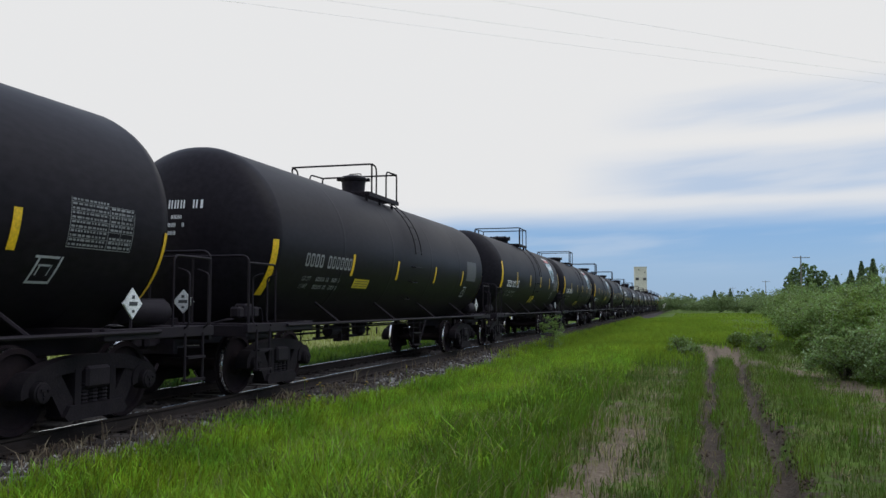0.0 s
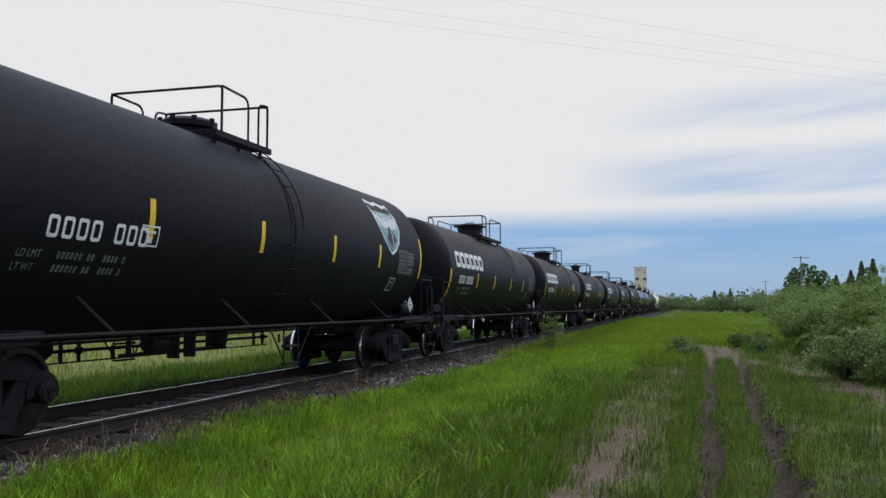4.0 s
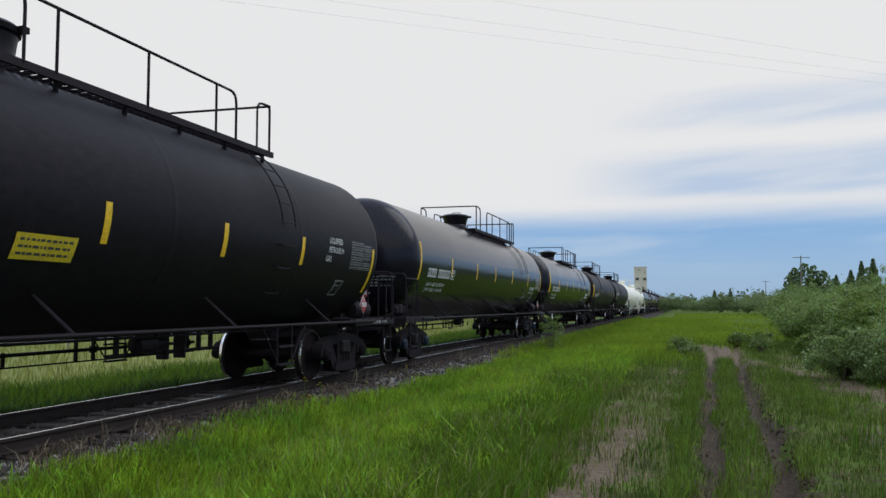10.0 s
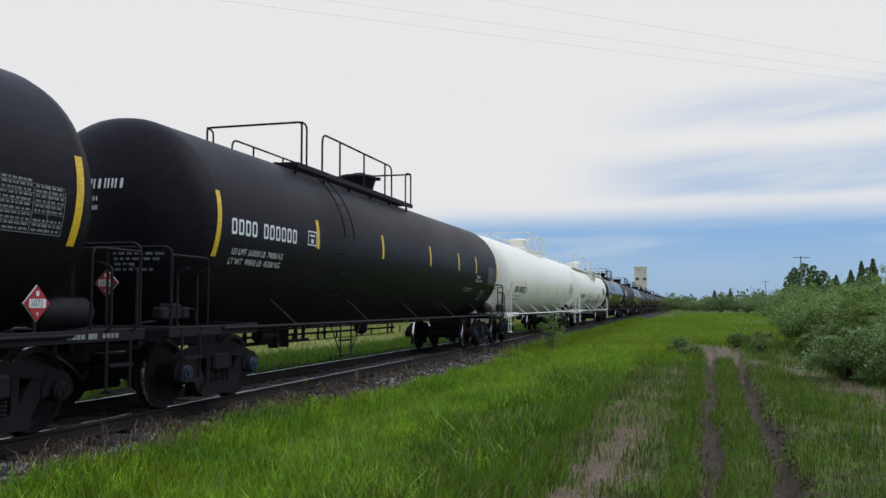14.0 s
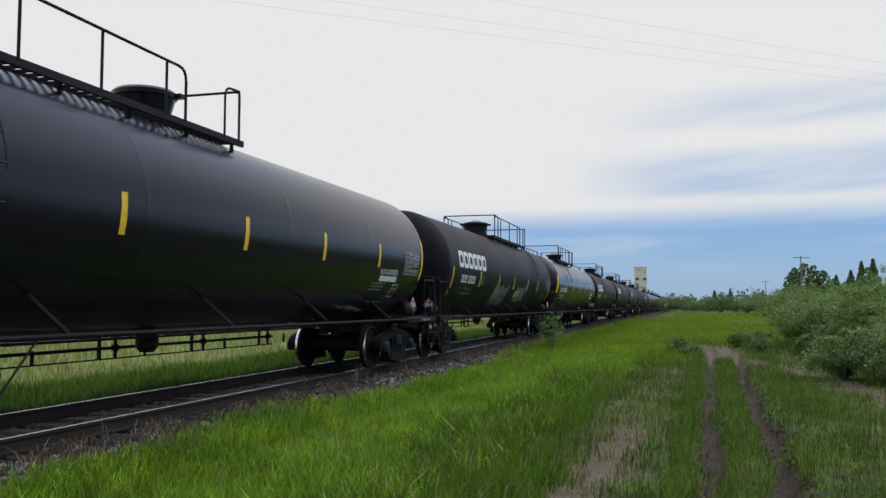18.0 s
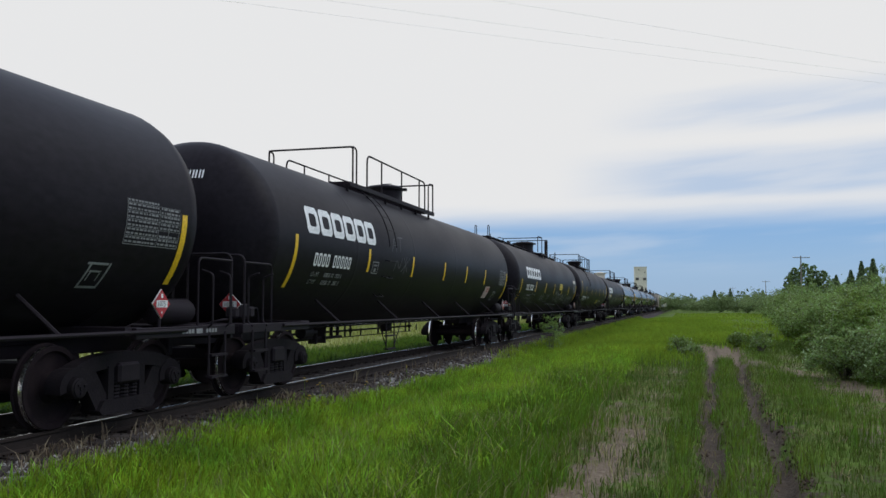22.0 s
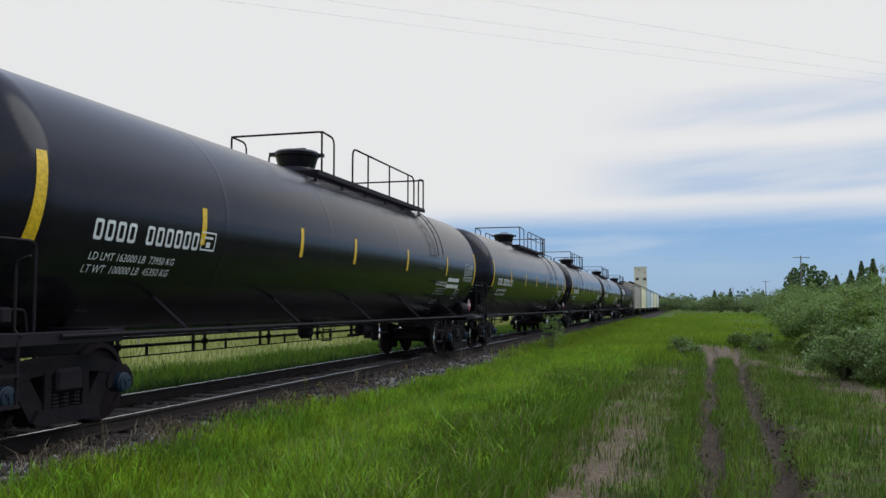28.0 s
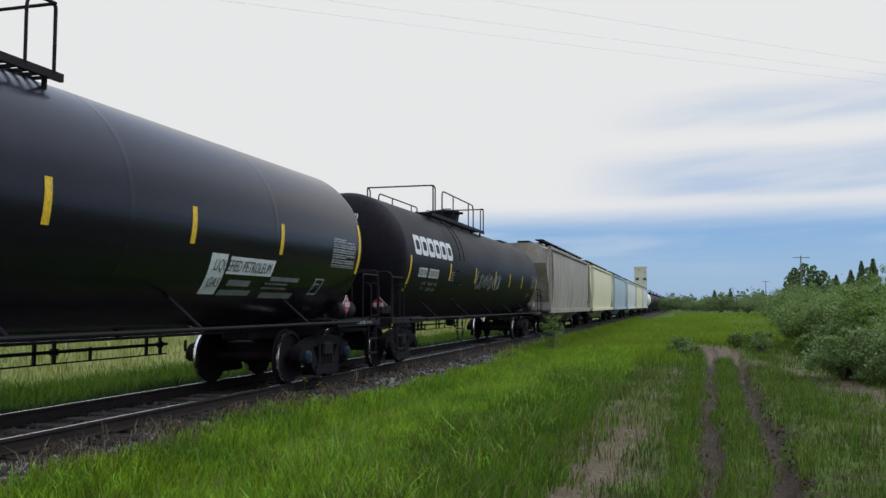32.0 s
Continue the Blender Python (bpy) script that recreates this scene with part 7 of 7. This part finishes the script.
def plant(name, x, y, w, h, clumps, leaves, size, m, seed, label, category, cone=False, base=0.12, limbs=7, trunk=0.05, pale=0.0, blunt=1.0):
    vs, fs, c = leafy(seed, w, h, clumps, leaves, size, base, cone, blunt)
    z = float(ground_z(x, y))
    ob = tagged(new(name), label, category)
    ob.matrix_basis = pose(x, y, z - 0.03)
    me = bpy.data.meshes.new("crown")
    me.from_pydata(vs.tolist(), [], fs.tolist())
    me.materials.append(m)
    if pale:
        me.materials.append(M_LEAFS)
        me.polygons.foreach_set("material_index", (np.random.default_rng(seed).random(len(fs)) < pale * (0.4 + 1.2 * waves(vs[::4, 0] * 2, vs[::4, 2] * 3, 1.5))).astype(np.int32))
    part("crown", me, None, ob)
    bm = bmesh.new()
    rnd = random.Random(seed)
    if cone:
        ring_loft(bm, [[(trunk * k * math.cos(a), trunk * k * math.sin(a), zz) for a in (0.785 * i for i in range(8))] for k, zz in ((1.2, 0), (1.0, h * 0.2), (0.5, h * 0.6), (0.12, h * 0.96))])
    else:
        for i in range(limbs):
            p = Vector(c[rnd.randrange(len(c))])
            q = Vector((rnd.uniform(-0.15, 0.15) * w, rnd.uniform(-0.15, 0.15) * w, 0))
            mid = q.lerp(p, 0.5) + Vector((0, 0, h * 0.1))
            ring_loft(bm, [[o + Vector((trunk * k * math.cos(a), trunk * k * math.sin(a), 0)) for a in (1.047 * i2 for i2 in range(6))] for o, k in ((q, 1.0), (mid, 0.6), (p, 0.2))])
    part("trunk" if cone else "stem", bm, M_BARK, ob)
    return ob


SHRUB = "leafy green willow shrub at the meadow's edge"
plant("shrub", 3.75, 22.3, 0.85, 1.15, 75, 11000, 0.036, M_LEAF, 1, SHRUB, "shrub", pale=0.30)
plant("shrub", 4.45, 20.9, 0.95, 1.35, 75, 12500, 0.037, M_LEAF, 2, SHRUB, "shrub", pale=0.40)
plant("shrub", 5.2, 22.6, 1.1, 1.7, 75, 13000, 0.037, M_LEAF, 4, SHRUB, "shrub", pale=0.30)
for k, (x, y, w, h) in enumerate(((2.25, 38.5, 0.40, 0.55), (2.95, 36.5, 0.45, 0.65), (4.5, 33.0, 0.6, 0.70), (5.3, 41.5, 0.85, 1.3), (5.6, 37.5, 1.2, 1.85), (5.1, 31.5, 0.9, 1.2), (5.9, 31.5, 1.1, 1.95), (6.7, 35.5, 1.4, 2.4),
                                  (6.2, 53, 0.9, 1.5), (5.9, 48, 1.0, 1.5), (6.1, 47, 1.5, 2.0), (7.6, 44, 1.6, 2.35), (7.4, 62, 1.2, 2.0), (7.3, 58, 1.4, 2.3), (7.9, 56, 1.9, 2.4), (9.6, 52, 2.0, 2.8),
                                  (8.6, 68, 2.2, 2.8), (10.8, 65, 2.3, 3.2), (12.4, 60, 2.3, 3.7), (8.2, 75, 1.8, 2.6), (10.0, 84, 2.2, 3.4))):
    plant("shrub", x, y, w, h, 85, 10000, 0.032 + 0.0005 * y, M_LEAFY if k in (0, 1, 2, 3, 6, 8, 9, 12, 15) else M_LEAF, 10 + k, SHRUB, "shrub", pale=0.18)
for k, (x, y, w, h) in enumerate(((12.9, 70, 1.2, 5.1), (13.9, 71, 1.5, 5.4), (14.9, 69, 1.6, 5.2), (11.95, 75, 1.0, 4.3), (13.2, 76, 1.5, 4.7), (12.5, 73, 1.1, 4.0), (15.6, 72, 1.6, 5.6))):
    plant("spruce_tree", x, y, w, h, 260, 13000, 0.070, M_LEAFD, 30 + k, "dark green spruce behind the shrubs", "tree", cone=True, trunk=0.10, base=0.05)
for k, (x, y, w, h) in enumerate(((16.7, 150, 1.6, 6.6), (17.8, 151, 2.0, 8.0), (19.2, 150, 2.3, 8.7), (20.7, 151, 2.0, 8.3), (22.0, 150, 1.8, 7.4), (23.4, 149, 1.9, 6.0), (25.2, 148, 2.0, 5.6), (27.5, 145, 2.4, 7.6), (31.5, 140, 2.6, 8.5))):
    plant("poplar_tree", x, y, w, h, 260, 11000, 0.13, M_POPLAR, 40 + k, "leafy green poplar at the wood's edge", "tree", cone=True, trunk=0.12, base=0.02, blunt=0.36)
plant("sapling", -5.04, 34.0, 0.50, 1.60, 46, 1500, 0.036, M_LEAF, 60, "scrubby green sapling beside the ballast", "shrub", base=0.10, limbs=10, trunk=0.012)
plant("shrub", -0.10, 32.6, 0.50, 0.80, 40, 1500, 0.04, M_LEAFY, 61, "low green bush in the grass", "shrub", pale=0.4)
plant("shrub", 0.32, 32.2, 0.35, 0.50, 40, 800, 0.04, M_LEAFY, 64, "low green bush in the grass", "shrub", pale=0.4)
plant("shrub", 2.75, 34.0, 0.42, 0.75, 40, 1100, 0.04, M_LEAFY, 62, "low green bush in the grass", "shrub", pale=0.4)


def thicket(seed, spots, size, per, m, label):
    """A far belt of bushes, joined into one."""
    vs, fs, n = [], [], 0
    for i, (x, y, w, h) in enumerate(spots):
        a, b, _ = leafy(seed + i, w, h, 40, per, size)
        a[:, 0] += x
        a[:, 1] += y
        a[:, 2] += float(ground_z(x, y))
        vs.append(a)
        fs.append(b + n)
        n += len(a)
    me = bpy.data.meshes.new("thicket")
    me.from_pydata(np.concatenate(vs).tolist(), [], np.concatenate(fs).tolist())
    me.materials.append(m)
    tagged(new("thicket", me), label, "bushes", kind="stuff")


rnd = random.Random(5)
thicket(100, [(-3.4 + 3.4 * k + rnd.uniform(-0.8, 0.8), 222 + rnd.uniform(-6, 6) - 1.2 * k, rnd.uniform(3.2, 4.6), rnd.uniform(2.8, 4.2)) for k in range(16)], 0.17, 4200, M_LEAFFAR, "belt of pale green bushes across the field")
thicket(200, [(-3 + 6 * k + rnd.uniform(-2, 2), 330 + rnd.uniform(-20, 20), rnd.uniform(3, 6), rnd.uniform(4, 7)) for k in range(22)], 0.4, 700, M_LEAFD, "distant dark wood behind the bushes")
thicket(300, [(15 + 2.2 * k + rnd.uniform(-1.5, 1.5), 170 - 4 * k + rnd.uniform(-5, 5), rnd.uniform(2.5, 4.5), rnd.uniform(3, 5)) for k in range(14)], 0.14, 2200, M_LEAFFAR, "bushes along the edge of the field")
for k in range(7):
    x, y = 11 + 7 * k + rnd.uniform(-3, 3), 300 + rnd.uniform(-15, 15)
    plant("spruce_tree", x, y, 2.2, rnd.uniform(6, 9.5), 120, 1600, 0.30, M_LEAFD, 80 + k, "distant dark spruce above the bushes", "tree", cone=True, trunk=0.15)

# ---- yellow wild flowers at the edge of the ballast ----
def flower(x, y, h, seed):
    ob = tagged(new("wild_flower"), "small yellow wild flower beside the ballast", "flower", "yellow wild flowers along the track")
    ob.matrix_basis = pose(x, y, float(surface_z(x, y)) - 0.01, 0, 0, seed * 50)
    bm = bmesh.new()
    tube(bm, [(0, 0, 0), (0.02, 0, h * 0.5), (0.01, 0.01, h)], 0.004, 5)
    for k in range(4):
        z, a = h * (0.15 + 0.17 * k), 2.2 * k
        vs = [bm.verts.new((0.01 + q * math.cos(a + e), q * math.sin(a + e), z + d)) for q, e, d in ((0, 0, 0), (0.05, 0.3, 0.03), (0.10, 0, 0.02), (0.05, -0.3, 0.03))]
        bm.faces.new(vs)
    part("stem", bm, M_TUFT, ob)
    for dx, dz, q in ((0, 0, 0.030), (0.045, -0.05, 0.026), (-0.04, -0.03, 0.024)):
        bm = bmesh.new()
        for k in range(8):
            a = 0.785 * k
            vs = [bm.verts.new((0.01 + dx + e * math.cos(a + f), 0.01 + e * math.sin(a + f), h + dz + 0.01 + e * 0.4)) for e, f in ((0.004, 0), (q * 0.8, 0.3), (q, 0), (q * 0.8, -0.3))]
            bm.faces.new(vs)
        part("blossom", bm, M_FLOWER, ob)


for k, (x, y, h) in enumerate(((-5.95, 12.9, 0.42), (-5.80, 13.2, 0.36), (-5.72, 17.6, 0.38), (-5.60, 12.4, 0.30), (-5.66, 16.4, 0.34), (-5.62, 14.9, 0.30))):
    flower(x, y, h, k)

# ---- grain elevator, poles and wires ----


def elevator():
    ob = tagged(new("grain_elevator"), "tall pale concrete grain elevator with a dark-windowed headhouse", "grain elevator")
    ob.matrix_basis = pose(-35.6, 775, -0.5, 0, 0, 8)
    bm = bmesh.new()
    box(bm, (0, 0, 13), (10.2, 10.2, 26), bevel=0.2)
    part("tower", bm, M_CONC, ob)
    bm = bmesh.new()
    box(bm, (0, 0, 30.8), (10.2, 9.6, 9.6), bevel=0.15)
    part("headhouse", bm, M_CONC, ob)
    bm = bmesh.new()
    box(bm, (0, 0, 35.8), (10.7, 10.1, 0.5), bevel=0.1)
    part("roof", bm, M_CONC, ob)
    for x in (-3.2, 3.2):
        bm = bmesh.new()
        box(bm, (x, -5.15, 25.2), (2.8, 0.3, 2.2))
        part("window", bm, M_DARKWIN, ob)
    for x, z in ((-1.6, 33.4), (3.4, 31.2)):
        bm = bmesh.new()
        box(bm, (x, -4.85, z), (0.9, 0.3, 1.0))
        part("window", bm, M_DARKWIN, ob)


elevator()


def pole(x, y, h, arms=1):
    ob = tagged(new("utility_pole"), "grey wooden utility pole with a crossarm", "utility pole", "poles along the field")
    ob.matrix_basis = pose(x, y, float(ground_z(x, y)) - 0.1, 0, 0, 20)
    bm = bmesh.new()
    ring_loft(bm, [[(r * math.cos(a), r * math.sin(a), z) for a in (0.785 * i for i in range(8))] for r, z in ((0.13, 0), (0.085, h))])
    part("pole_shaft", bm, M_POLE, ob)
    for k in range(arms):
        bm = bmesh.new()
        box(bm, (0, -0.12, h - 0.25 - 0.9 * k), (2.5, 0.09, 0.09), bevel=0.01)
        part("crossarm", bm, M_POLE, ob)
        for dx in (-1.2, -0.6, 0.6, 1.2):
            bm = bmesh.new()
            lathe(bm, [(0, 0.02), (0.06, 0.05), (0.12, 0.05), (0.16, 0.02)], "z", 8)
            part("insulator", bm, M_WIRE, ob, at=pose(dx, -0.12, h - 0.19 - 0.9 * k))
    return ob


pole(16.16, 130, 8.9)
pole(22.86, 260, 8.9)
pole(17.7, 330, 8.6)
pole(15.7, 480, 8.4)
pole(-40.0, -4.6, 9.7)
pole(29.0, 48.4, 9.7)


def power_line():
    """Three slack wires that cross high overhead, from beyond the left to beyond the right."""
    ob = tagged(new("power_line"), "three thin pale overhead wires crossing the sky", "power line")
    for x0, y0, x1, y1, z in ((-40.0, -3.4, 29.0, 48.8, 9.3), (-40.0, -5.0, 29.0, 48.0, 9.3), (-40.0, -9.4, 29.0, 48.3, 9.3)):
        bm = bmesh.new()
        tube(bm, [(x0 + (x1 - x0) * k / 16, y0 + (y1 - y0) * k / 16, z - 0.40 * math.sin(math.pi * k / 16)) for k in range(17)], 0.0027, 5)
        part("wire", bm, M_WIRE, ob)


power_line()

# ---- fence in the field beyond the line ----
def fence():
    ob = tagged(new("wire_fence"), "thin wire fence on grey posts in the field", "fence")
    bm = bmesh.new()
    box(bm, (0, 0, 0.6), (0.09, 0.09, 1.3), bevel=0.01)
    post = mesh_of(bm, "post", M_POLE, smooth=False)
    for k in range(26):
        y = 2 + 5.0 * k
        part("post", post, None, ob, at=pose(-26, y, float(ground_z(-26, y)) - 0.1))
    for z in (0.4, 0.75, 1.1):
        bm = bmesh.new()
        tube(bm, [(-25.94, 2, z - 0.55), (-25.94, 127, z - 0.55)], 0.006, 4)
        part("fence_wire", bm, M_WIRE, ob)


fence()


def motions():
    """The whole train rolls past at one steady speed; the wheels turn while they pass the camera."""
    for car, s in TRAIN:
        walk(car, [(t, pose(TRACK, s - SPEED * t, 0)) for t in (0.0, 8.0, 16.0, 24.0, 32.0)])
    at_start = dict(TRAIN)
    for car, wheels, y in WHEELSETS:
        s = at_start[car] + y
        t0, t1 = max(0.0, (s - 34) / SPEED), min(32.0, (s - 3) / SPEED)
        if t1 <= t0 + 0.1:
            continue
        base = wheels.matrix_basis.copy()
        n0, n1 = math.ceil(t0 * FPS), math.floor(t1 * FPS)
        turn = math.degrees(SPEED / FPS / 0.457)
        rows = [(n / FPS, base @ pose(0, 0, 0, turn * (n - n0), 0, 0)) for n in range(n0, n1 + 1)]
        if n0 > 0:
            rows.insert(0, (0.0, base))
        if n1 < 32 * FPS:
            rows.append((32.0, rows[-1][1]))
        walk(wheels, rows)


motions()
